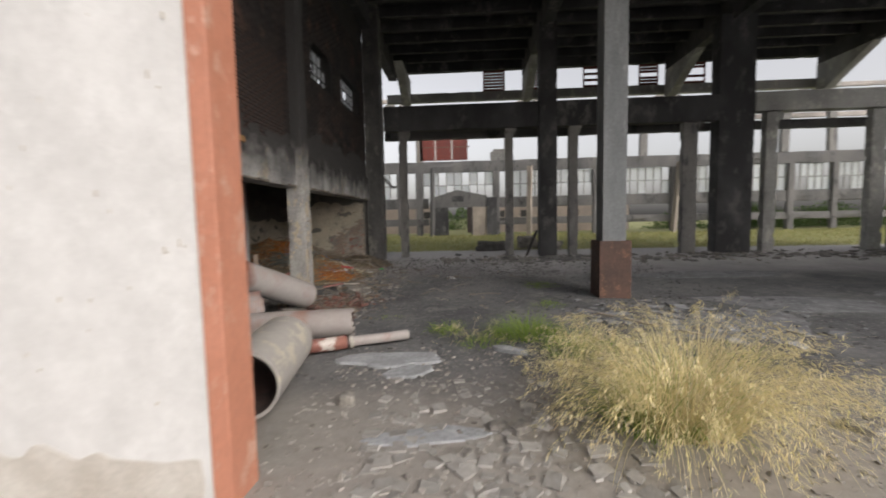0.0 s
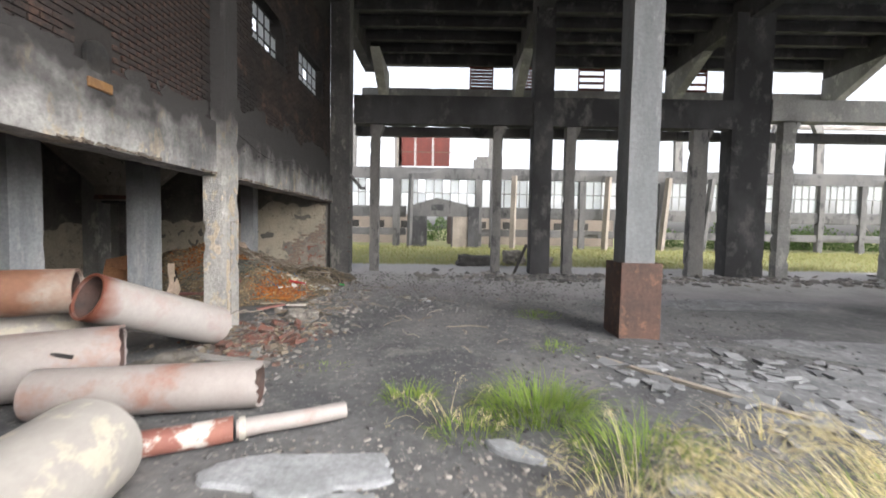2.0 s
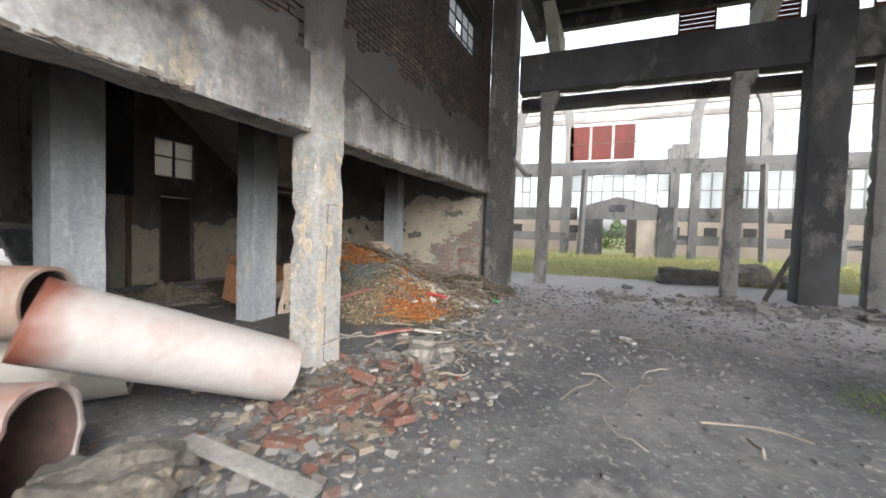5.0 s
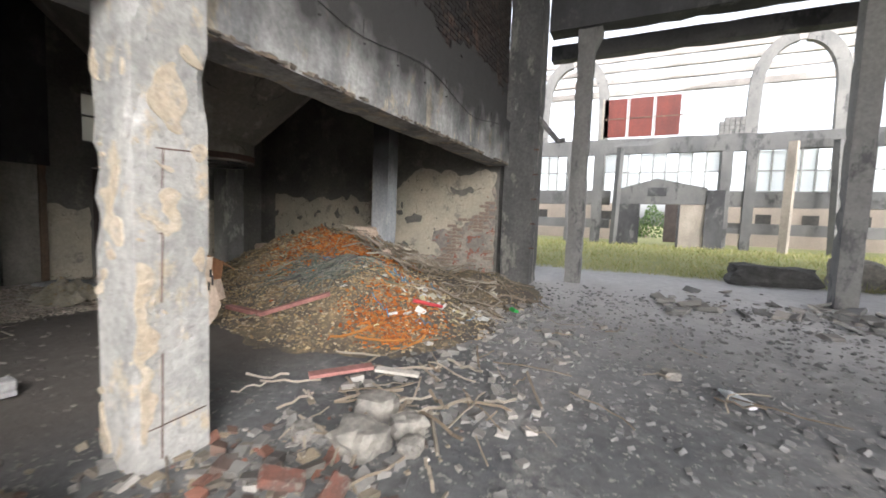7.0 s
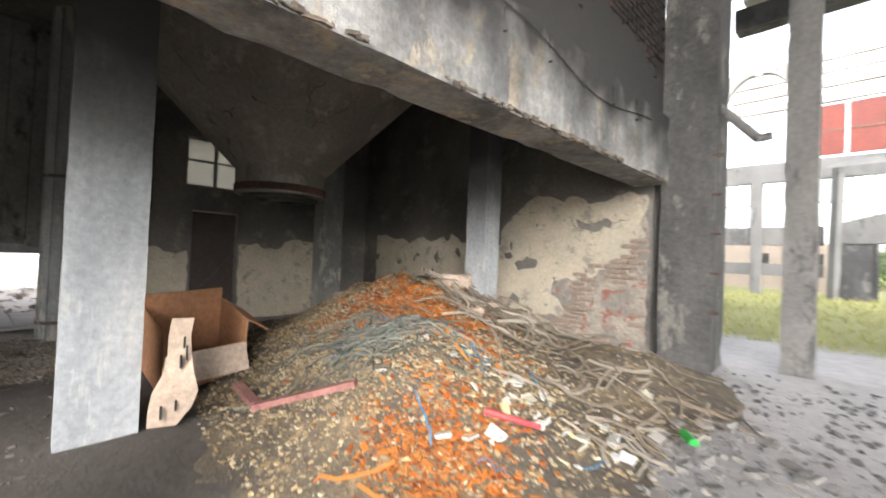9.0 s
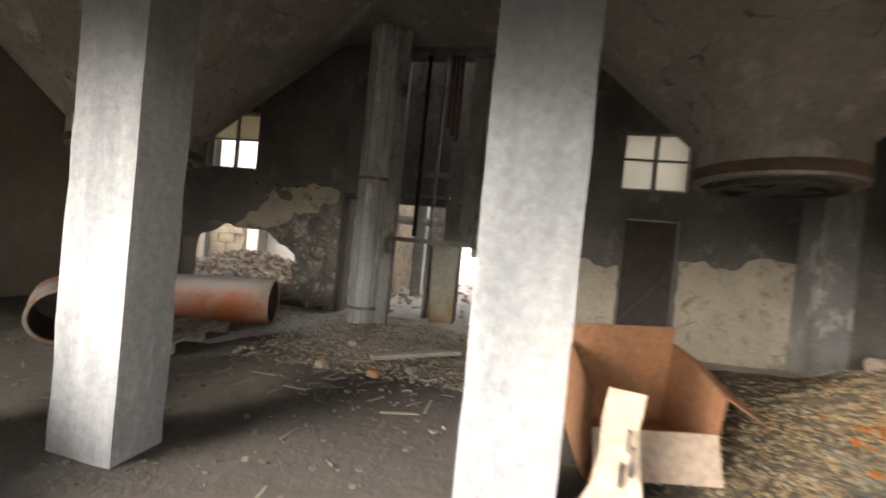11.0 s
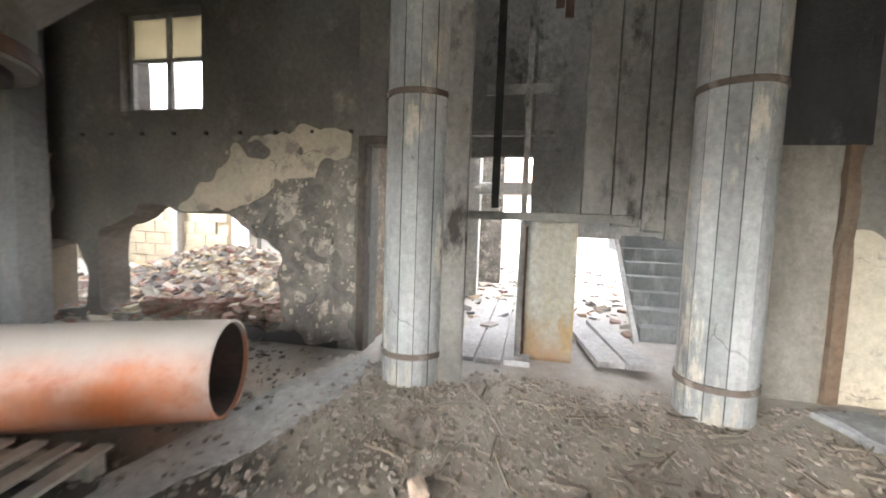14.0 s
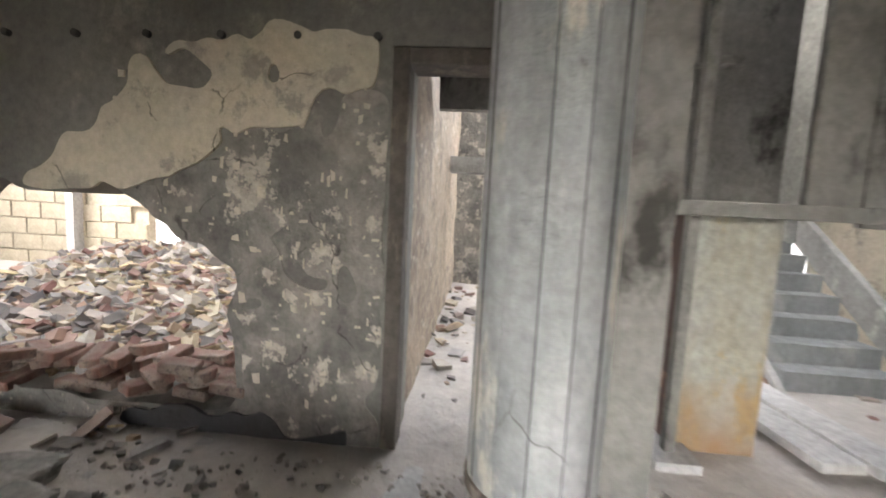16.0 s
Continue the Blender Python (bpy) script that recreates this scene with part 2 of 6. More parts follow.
PINKWOOD = weathered("faded_red_strip", (0.36, 0.17, 0.15), (0.26, 0.12, 0.105), scale=4)
DARKDOOR = weathered("dark_door_paint", (0.045, 0.033, 0.03), (0.065, 0.05, 0.045), scale=2, rough=0.6)
BLOCKS = weathered("cream_block", (0.42, 0.36, 0.27), (0.34, 0.295, 0.22), scale=2, island=0.14)
GRASS_DRY = islands("dry_grass", [(0.82, 0.68, 0.38), (0.90, 0.80, 0.54), (0.68, 0.62, 0.28), (0.88, 0.76, 0.46)], sub=0.4)
GRASS_GREEN = islands("green_grass", [(0.20, 0.34, 0.06), (0.30, 0.44, 0.09), (0.42, 0.50, 0.15)])
MEADOW = islands("meadow_grass", [(0.30, 0.34, 0.11), (0.44, 0.43, 0.18), (0.54, 0.49, 0.26)])
LEAVES = islands("hedge_leaves", [(0.06, 0.11, 0.03), (0.10, 0.17, 0.045), (0.13, 0.20, 0.06)])
RUBBLE = islands("grey_rubble", [(0.13, 0.127, 0.122), (0.30, 0.29, 0.27), (0.20, 0.185, 0.17), (0.46, 0.43, 0.39)])
BRICKBITS = islands("brick_rubble", [(0.24, 0.10, 0.065), (0.13, 0.115, 0.10), (0.34, 0.28, 0.20), (0.10, 0.095, 0.09), (0.16, 0.10, 0.075)])
CHIPS = islands("insulation_chips", [(0.36, 0.25, 0.12), (0.50, 0.39, 0.22), (0.25, 0.17, 0.09), (0.60, 0.51, 0.36), (0.15, 0.12, 0.08)])
ORANGECHIPS = islands("orange_chips", [(0.40, 0.10, 0.012), (0.56, 0.19, 0.028), (0.19, 0.05, 0.012), (0.48, 0.22, 0.06)])
YARDRUBBLE = islands("yard_rubble", [(0.52, 0.43, 0.30), (0.24, 0.12, 0.10), (0.60, 0.56, 0.50), (0.10, 0.085, 0.085), (0.42, 0.40, 0.38), (0.58, 0.50, 0.36)])
TWIGS = islands("twigs_and_strips", [(0.20, 0.155, 0.11), (0.32, 0.27, 0.21), (0.44, 0.40, 0.33)])


def leafy(m, share):
    """Thin blades let light through."""
    nt = m.node_tree
    b = nt.nodes["Principled BSDF"]
    tr, mx = nt.nodes.new("ShaderNodeBsdfTranslucent"), nt.nodes.new("ShaderNodeMixShader")
    nt.links.new(b.inputs["Base Color"].links[0].from_socket, tr.inputs[0])
    mx.inputs[0].default_value = share
    nt.links.new(b.outputs[0], mx.inputs[1])
    nt.links.new(tr.outputs[0], mx.inputs[2])
    nt.links.new(mx.outputs[0], nt.nodes["Material Output"].inputs[0])


for m in (GRASS_DRY, GRASS_GREEN, MEADOW, LEAVES):
    leafy(m, 0.4)


def frosted(name, colour, alpha):
    m = bpy.data.materials.new(name)
    m.use_nodes = True
    nt = m.node_tree
    b = nt.nodes["Principled BSDF"]
    b.inputs["Base Color"].default_value = (*colour, 1)
    b.inputs["Roughness"].default_value = 0.3
    tr = nt.nodes.new("ShaderNodeBsdfTranslucent")
    tr.inputs[0].default_value = (*colour, 1)
    mx = nt.nodes.new("ShaderNodeMixShader")
    mx.inputs[0].default_value = alpha
    nt.links.new(b.outputs[0], mx.inputs[1])
    nt.links.new(tr.outputs[0], mx.inputs[2])
    nt.links.new(mx.outputs[0], nt.nodes["Material Output"].inputs[0])
    return m


FROST = frosted("dusty_glass", (0.50, 0.46, 0.36), 0.8)
FROSTGREY = frosted("dusty_grey_glass", (0.62, 0.60, 0.54), 0.8)
FROSTWHITE = frosted("milky_glass", (0.85, 0.87, 0.88), 0.8)


# ---- mesh helpers ----
def link(name, bm, mat, smooth=False):
    me = bpy.data.meshes.new(name)
    bm.normal_update()
    bm.to_mesh(me)
    bm.free()
    if mat:
        me.materials.append(mat)
    if smooth:
        for p in me.polygons:
            p.use_smooth = True
    return new(name, me)


def part(name, bm, mat, parent, label="", smooth=False):
    ob = link(name, bm, mat, smooth)
    ob.parent = parent
    if label:
        ob["label"] = label
    return ob


def empty(name, loc=(0, 0, 0), rz=0.0):
    ob = new(name)
    ob.empty_display_size = 0.1
    ob.location = loc
    ob.rotation_euler = (0, 0, rz)
    return ob


def setting(ob, label, category):
    return tagged(ob, label, category, kind="structure")


def put_box(bm, x0, x1, y0, y1, z0, z1, bevel=0.0):
    r = bmesh.ops.create_cube(bm, size=1, matrix=Matrix.Translation(((x0 + x1) / 2, (y0 + y1) / 2, (z0 + z1) / 2)) @ Matrix.Diagonal((x1 - x0, y1 - y0, z1 - z0, 1)))
    if bevel:
        es = list({e for v in r["verts"] for e in v.link_edges})
        bmesh.ops.bevel(bm, geom=es, offset=bevel, segments=1, affect="EDGES")
    return bm


def boxm(x0, x1, y0, y1, z0, z1, bevel=0.0):
    return put_box(bmesh.new(), x0, x1, y0, y1, z0, z1, bevel)


def rough_box(x0, x1, y0, y1, z0, z1, step=0.2, amp=0.012, chip=0.03):
    """A cast block with worn faces and chipped arrises."""
    lo, hi = (x0, y0, z0), (x1, y1, z1)
    axes = []
    for a, b in zip(lo, hi):
        n = max(2, min(70, int(round((b - a) / step))))
        axes.append([a + (b - a) * i / n for i in range(n + 1)])
    ids, verts, faces = {}, [], []

    def vid(p, onedge):
        k = (round(p[0], 4), round(p[1], 4), round(p[2], 4))
        if k not in ids:
            v = Vector(p)
            d = Vector((noise.noise(v * 2.1), noise.noise(v * 2.1 + Vector((7, 3, 1))), noise.noise(v * 2.1 + Vector((1, 9, 4))))) * amp * 0.6
            nb = sum(1 for i in range(3) if abs(p[i] - lo[i]) < 1e-5 or abs(p[i] - hi[i]) < 1e-5)
            if nb >= 2:
                c = max(0.0, noise.noise(v * 5.1 + Vector((5, 5, 5))) - 0.22) * chip * 3.2
                for i in range(3):
                    if abs(p[i] - lo[i]) < 1e-5:
                        d[i] += c + 0.004
                    elif abs(p[i] - hi[i]) < 1e-5:
                        d[i] -= c + 0.004
            ids[k] = len(verts)
            verts.append(v + d)
        return ids[k]

    for ax in range(3):
        u, w = [i for i in range(3) if i != ax]
        for side, val in ((0, lo[ax]), (1, hi[ax])):
            for i in range(len(axes[u]) - 1):
                for j in range(len(axes[w]) - 1):
                    q = []
                    for du, dw in ((0, 0), (1, 0), (1, 1), (0, 1)):
                        p = [0, 0, 0]
                        p[ax], p[u], p[w] = val, axes[u][i + du], axes[w][j + dw]
                        q.append(vid(p, 0))
                    faces.append(q)
    me = bpy.data.meshes.new("block")
    me.from_pydata(verts, [], faces)
    bm = bmesh.new()
    bm.from_mesh(me)
    bpy.data.meshes.remove(me)
    bmesh.ops.recalc_face_normals(bm, faces=bm.faces[:])
    return bm


def tube(length, r_out, r_in, seg=40, rings=1, ragged=0.0, seed=0):
    """A hollow pipe along +x from the origin, ragged at its far end if asked."""
    rnd = random.Random(seed)
    bm = bmesh.new()
    n = rings + 1
    jag = [ragged * max(0, 0.4 + noise.noise(Vector((2.2 * math.cos(6.283 * s / seg) + seed, 2.2 * math.sin(6.283 * s / seg), 0.3))) + 0.35 * noise.noise(Vector((7 * math.cos(6.283 * s / seg) + seed, 7 * math.sin(6.283 * s / seg), 0.3)))) for s in range(seg)]
    outer, inner = [], []
    for k in range(n):
        x = length * k / rings
        for R, store in ((r_out, outer), (r_in, inner)):
            store.append([bm.verts.new((x - (jag[s] if k == n - 1 else 0), R * math.cos(2 * math.pi * s / seg), R * math.sin(2 * math.pi * s / seg))) for s in range(seg)])
    for k in range(rings):
        for s in range(seg):
            t = (s + 1) % seg
            bm.faces.new((outer[k][s], outer[k][t], outer[k + 1][t], outer[k + 1][s]))
            bm.faces.new((inner[k][t], inner[k][s], inner[k + 1][s], inner[k + 1][t]))
    for s in range(seg):
        t = (s + 1) % seg
        bm.faces.new((outer[0][t], outer[0][s], inner[0][s], inner[0][t]))
        bm.faces.new((outer[-1][s], outer[-1][t], inner[-1][t], inner[-1][s]))
    bmesh.ops.recalc_face_normals(bm, faces=bm.faces[:])
    return bm


def rod(bm, a, b, r, seg=8, r2=None):
    a, b = Vector(a), Vector(b)
    d = b - a
    m = Matrix.Translation((a + b) / 2) @ d.to_track_quat("Z", "Y").to_matrix().to_4x4()
    bmesh.ops.create_cone(bm, cap_ends=True, segments=seg, radius1=r, radius2=r if r2 is None else r2, depth=d.length, matrix=m)
    return bm


def beam_between(bm, a, b, w, h):
    """A squared bar from a to b, w across and h deep."""
    a, b = Vector(a), Vector(b)
    d = b - a
    m = Matrix.Translation((a + b) / 2) @ d.to_track_quat("X", "Z").to_matrix().to_4x4() @ Matrix.Diagonal((d.length, w, h, 1))
    bmesh.ops.create_cube(bm, size=1, matrix=m)
    return bm


def ease(verts, ring, fixed, rounds=2):
    """Rounds a stepped outline: each rim point moves towards the middle of its two neighbours."""
    near = {}
    for a, b in ring:
        near.setdefault(a, set()).add(b)
        near.setdefault(b, set()).add(a)
    for _ in range(rounds):
        old = {k: Vector(verts[k]) for k in near}
        for k, ns in near.items():
            if k in fixed or len(ns) != 2:
                continue
            m = sum((old[n] for n in ns), Vector()) / 2
            verts[k] = tuple(old[k].lerp(m, 0.6))


def wall_grid(name, axis, p0, p1, u0, u1, z0, z1, rects, broken, mat, step=0.1, jag=0.035):
    """A wall of thickness p0..p1 on an axis plane, spread over u and z; rects are clean openings (u0, u1, z0, z1), broken(u, z) is true in ragged holes."""
    def lines(a, b, cuts):
        n = max(1, int(round((b - a) / step)))
        ls = [a + (b - a) * i / n for i in range(n + 1)]
        for c in cuts:
            if a < c < b:
                k = min(range(len(ls)), key=lambda i: abs(ls[i] - c))
                ls[k] = c
        return ls
    us = lines(u0, u1, [c for r in rects for c in r[:2]])
    zs = lines(z0, z1, [c for r in rects for c in r[2:]])
    solid = {}
    for i in range(len(us) - 1):
        for j in range(len(zs) - 1):
            cu, cz = (us[i] + us[i + 1]) / 2, (zs[j] + zs[j + 1]) / 2
            hole = any(r[0] < cu < r[1] and r[2] < cz < r[3] for r in rects) or broken(cu, cz)
            solid[i, j] = not hole
    verts, faces, ids, rim, fixed = [], [], {}, [], set()

    def vid(i, j, s):
        k = (i, j, s)
        if k not in ids:
            u, z = us[i], zs[j]
            near = [solid.get((i + a, j + b), True) for a in (-1, 0) for b in (-1, 0)]
            inrect = any(r[0] - 1e-4 <= u <= r[1] + 1e-4 and r[2] - 1e-4 <= z <= r[3] + 1e-4 for r in rects)
            if not all(near) and not inrect:
                u += jag * (2 * noise.noise(Vector((u * 5, z * 5, s * 2 + 0.5))))
                z += jag * (2 * noise.noise(Vector((u * 5 + 9, z * 5, s * 2 + 3.5))))
            p = (p0, p1)[s] + 0.008 * noise.noise(Vector((u * 1.3, z * 1.3, s * 4.0)))
            verts.append((p, u, z) if axis == "x" else (u, p, z))
            ids[k] = len(verts) - 1
            if inrect or i in (0, len(us) - 1) or j in (0, len(zs) - 1):
                fixed.add(ids[k])
        return ids[k]

    for (i, j), ok in solid.items():
        if not ok:
            continue
        for s in (0, 1):
            faces.append([vid(i, j, s), vid(i + 1, j, s), vid(i + 1, j + 1, s), vid(i, j + 1, s)])
        for (a, b), e in (((-1, 0), ((i, j), (i, j + 1))), ((1, 0), ((i + 1, j), (i + 1, j + 1))), ((0, -1), ((i, j), (i + 1, j))), ((0, 1), ((i, j + 1), (i + 1, j + 1)))):
            if not solid.get((i + a, j + b), False):
                faces.append([vid(*e[0], 0), vid(*e[1], 0), vid(*e[1], 1), vid(*e[0], 1)])
                rim += [(vid(*e[0], t), vid(*e[1], t)) for t in (0, 1)]
    ease(verts, rim, fixed)
    me = bpy.data.meshes.new(name)
    me.from_pydata(verts, [], faces)
    bm = bmesh.new()
    bm.from_mesh(me)
    bpy.data.meshes.remove(me)
    bmesh.ops.recalc_face_normals(bm, faces=bm.faces[:])
    return link(name, bm, mat)


def patch(name, axis, p, thick, u0, u1, z0, z1, keep, mat, parent, step=0.045):
    """A thin layer of plaster left on a wall face where keep(u, z) is true; thick points away from the wall."""
    nu, nz = int((u1 - u0) / step), int((z1 - z0) / step)
    rim = []
    on = {(i, j): keep(u0 + (i + 0.5) * step, z0 + (j + 0.5) * step) for i in range(nu) for j in range(nz)}
    verts, faces, ids = [], [], {}

    def vid(i, j, s):
        k = (i, j, s)
        if k not in ids:
            u, z = u0 + i * step, z0 + j * step
            if not all(on.get((i + a, j + b), False) for a in (-1, 0) for b in (-1, 0)):
                u += 0.05 * noise.noise(Vector((u * 7, z * 7, 1)))
                z += 0.05 * noise.noise(Vector((u * 7, z * 7, 5)))
            q = p + thick * s + (0.004 * noise.noise(Vector((u * 3, z * 3, 8))) if s else 0)
            verts.append((q, u, z) if axis == "x" else (u, q, z))
            ids[k] = len(verts) - 1
        return ids[k]

    for (i, j), ok in on.items():
        if not ok:
            continue
        faces.append([vid(i, j, 1), vid(i + 1, j, 1), vid(i + 1, j + 1, 1), vid(i, j + 1, 1)])
        for (a, b), e in (((-1, 0), ((i, j), (i, j + 1))), ((1, 0), ((i + 1, j), (i + 1, j + 1))), ((0, -1), ((i, j), (i + 1, j))), ((0, 1), ((i, j + 1), (i + 1, j + 1)))):
            if not on.get((i + a, j + b), False):
                faces.append([vid(*e[0], 0), vid(*e[1], 0), vid(*e[1], 1), vid(*e[0], 1)])
                rim += [(vid(*e[0], t), vid(*e[1], t)) for t in (0, 1)]
    ease(verts, rim, set())
    me = bpy.data.meshes.new(name)
    me.from_pydata(verts, [], faces)
    bm = bmesh.new()
    bm.from_mesh(me)
    bpy.data.meshes.remove(me)
    bmesh.ops.recalc_face_normals(bm, faces=bm.faces[:])
    return part(name, bm, mat, parent)


def fbm(x, y, s=1.0, o=0.0):
    return noise.noise(Vector((x * s, y * s, o))) + 0.5 * noise.noise(Vector((x * s * 2.1, y * s * 2.1, o + 4)))


def smooth(a, b, v):
    t = min(1.0, max(0.0, (v - a) / (b - a)))
    return t * t * (3 - 2 * t)


def base_z(x, y):
    """The ground's broad level: a step down into the hall, a rise to its open north side."""
    z = FRONT + (-0.38 - FRONT) * smooth(2.3, 4.2, y)
    z += 0.06 * smooth(10, 13, y) + 0.27 * smooth(13.5, 18.5, y)
    z += 0.06 * smooth(-4.5, -6, x) * (1 - smooth(10, 18, y)) * smooth(3, 5, y)
    if x < -11.2:
        z = -0.33
    return z


def gz(x, y):
    z = base_z(x, y)
    inside = smooth(2.6, 3.6, y) * (1 - smooth(19, 22, y))
    z += inside * (0.02 * fbm(x, y, 0.9) + 0.012 * fbm(x, y, 4.0, 2))
    return z


FRONT = -0.3
H2X, H2Y = -8.9, 5.2

# ---- ground ----
def spread(a, b, step, far, grow=1.35):
    mid = list(np.arange(a, b + 1e-6, step))
    out_l, out_r, d, xl, xr = [], [], step, a, b
    while xr < far or xl > -far:
        d *= grow
        xl, xr = xl - d, xr + d
        out_l.append(xl)
        out_r.append(xr)
    return out_l[::-1] + mid + out_r


def ground_material():
    m = weathered("ash_and_earth", (0.08, 0.083, 0.087), (0.155, 0.155, 0.153), (0.215, 0.208, 0.197), scale=0.7, fine=9, bump=0.8, specks=(0.25, 0.24, 0.22), grain=0.3, soft=0.15)
    nt = m.node_tree
    L, N = nt.links.new, nt.nodes.new
    b = nt.nodes["Principled BSDF"]
    old = b.inputs["Base Color"].links[0].from_socket
    ge = N("ShaderNodeTexCoord")
    sp = N("ShaderNodeSeparateXYZ")
    L(ge.outputs["Object"], sp.inputs[0])
    nz = N("ShaderNodeTexNoise")
    nz.inputs["Scale"].default_value, nz.inputs["Detail"].default_value = 0.8, 7
    L(ge.outputs["Object"], nz.inputs["Vector"])

    def field(axis, a, c, spreadn):
        add = N("ShaderNodeMath")
        add.operation = "MULTIPLY_ADD"
        L(nz.outputs["Fac"], add.inputs[0])
        add.inputs[1].default_value = spreadn
        L(sp.outputs[axis], add.inputs[2])
        r = N("ShaderNodeMapRange")
        r.inputs[1].default_value, r.inputs[2].default_value = a, c
        L(add.outputs[0], r.inputs[0])
        return r.outputs[0]

    def mul(a, c):
        x = N("ShaderNodeMath")
        x.operation = "MULTIPLY"
        L(a, x.inputs[0])
        L(c, x.inputs[1])
        return x.outputs[0]

    def over(f, base, colour):
        g = N("ShaderNodeTexNoise")
        g.inputs["Scale"].default_value, g.inputs["Detail"].default_value, g.inputs["Roughness"].default_value = 7, 8, 0.75
        L(ge.outputs["Object"], g.inputs["Vector"])
        mm = N("ShaderNodeMix")
        mm.data_type, mm.blend_type = "RGBA", "MIX"
        L(g.outputs["Fac"], mm.inputs[0])
        mm.inputs[6].default_value = (*[c * 0.55 for c in colour], 1)
        mm.inputs[7].default_value = (*[min(c * 1.5, 0.9) for c in colour], 1)
        x = N("ShaderNodeMix")
        x.data_type = "RGBA"
        L(f, x.inputs[0])
        L(base, x.inputs[6])
        L(mm.outputs[2], x.inputs[7])
        return x.outputs[2]

    c = over(field("Y", 6.3, 4.3, 2.0), old, (0.28, 0.258, 0.232))           # earth by the gate
    c = over(mul(field("X", -5.2, -6.4, 1.0), field("Y", 3.0, 3.4, 0.2)), c, (0.42, 0.375, 0.32))   # dusty floor under the hoppers
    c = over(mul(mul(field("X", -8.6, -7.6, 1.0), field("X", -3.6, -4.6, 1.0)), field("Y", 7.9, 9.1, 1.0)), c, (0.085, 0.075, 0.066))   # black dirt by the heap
    c = over(mul(mul(field("X", -9.5, -8.9, 0.6), field("X", -5.0, -6.0, 1.0)), field("Y", 9.3, 8.0, 1.0)), c, (0.10, 0.09, 0.076))   # darker floor round the pipes
    c = over(mul(field("Y", 13.0, 17.0, 2.4), field("X", -4.4, -3.0, 0.6)), c, (0.40, 0.39, 0.385))   # trodden pale strip, lightened further for ash lit from the open side
    c = over(field("Y", 19.6, 20.6, 1.0), c, (0.21, 0.215, 0.085))           # meadow soil
    c = over(field("X", -10.2, -11.1, 0.6), c, (0.40, 0.37, 0.34))          # pale yard
    L(c, b.inputs["Base Color"])
    return m


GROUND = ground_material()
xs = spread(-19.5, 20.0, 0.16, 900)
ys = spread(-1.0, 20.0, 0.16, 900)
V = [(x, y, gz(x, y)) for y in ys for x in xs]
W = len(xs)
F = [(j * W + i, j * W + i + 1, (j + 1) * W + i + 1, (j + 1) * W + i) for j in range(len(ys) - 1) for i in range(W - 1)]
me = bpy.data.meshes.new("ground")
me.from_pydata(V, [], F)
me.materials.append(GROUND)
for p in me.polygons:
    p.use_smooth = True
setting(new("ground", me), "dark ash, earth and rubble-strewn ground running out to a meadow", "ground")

# ---- gate wall ----
JX, JY0, JY1 = -1.52, 2.35, 2.66
wall_s = setting(link("wall_south", rough_box(-11.8, JX - 0.1, JY0, JY1, -0.5, 11.5, 0.35, 0.01, 0.0), WHITE), "white rendered gate wall, flaking and marked", "wall")
jamb = setting(empty("gate_jamb", (JX, JY0, FRONT)), "red oxide painted steel gate jamb with worn edges", "jamb")
part("face_angle", boxm(-0.1, 0.03, -0.012, 0.05, -0.3, 11.2, 0.006), REDPAINT, jamb)
part("reveal_plate", boxm(-0.1, 0.022, 0.05, 0.31, -0.3, 11.2, 0.006), REDPAINT, jamb)
# Unseen wall end and lintel, set wide and high to let daylight in.
setting(link("wall_south_east", rough_box(15.0, 19.3, JY0, JY1, -0.5, 11.5, 0.4, 0.01, 0.0), WHITE), "white rendered wall beyond the gate", "wall")
setting(link("lintel", rough_box(JX - 0.1, 15.0, JY0, JY1, 8.6, 11.5, 0.4, 0.01, 0.02), CONC), "concrete lintel over the open gate", "lintel")

# ---- hall frame ----
GX = (-3.9, 3.25, 10.65, 18.2)


def column(x0, x1, y0, y1, z0, z1, mat, label, chip=0.008, step=0.22):
    ob = link("column", rough_box(x0, x1, y0, y1, z0, z1, step, 0.005, chip), mat)
    return setting(ob, label, "column")


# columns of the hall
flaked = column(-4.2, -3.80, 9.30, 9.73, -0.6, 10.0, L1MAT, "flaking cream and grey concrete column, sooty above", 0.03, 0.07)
for y, z0, z1 in ((9.43, -0.32, 0.32), (9.44, 0.62, 1.02), (9.45, 1.28, 1.5)):
    bm = bmesh.new()
    rod(bm, (-3.803, y, z0), (-3.801, y + 0.01, z1), 0.006, 8)
    part("bare_bar", bm, RUST, flaked, "rusty reinforcement bar laid bare")
for y0, y1, z in ((9.42, 9.7, 1.5), (9.43, 9.53, 1.02), (9.36, 9.7, -0.12)):
    bm = bmesh.new()
    rod(bm, (-3.802, y0, z), (-3.801, y1, z + 0.015), 0.005, 8)
    part("bare_bar", bm, RUST, flaked, "rusty reinforcement bar laid bare")
column(-4.05, -3.40, 16.35, 16.95, -0.6, 10.0, weathered("sooty_grey_concrete", (0.075, 0.074, 0.073), (0.125, 0.122, 0.118), (0.21, 0.20, 0.18), scale=1.4, streak=0.6, grain=0.3, bump=0.6), "soot-stained concrete corner column", 0.016)
column(3.05, 3.57, 9.37, 9.87, -0.6, 9.2, CONC_MID, "grey concrete column in a steel casing")
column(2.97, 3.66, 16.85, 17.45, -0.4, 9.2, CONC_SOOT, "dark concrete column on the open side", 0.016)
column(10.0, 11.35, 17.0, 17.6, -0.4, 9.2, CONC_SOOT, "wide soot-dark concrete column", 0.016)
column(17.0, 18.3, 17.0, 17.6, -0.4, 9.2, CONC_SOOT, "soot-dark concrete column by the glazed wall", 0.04)
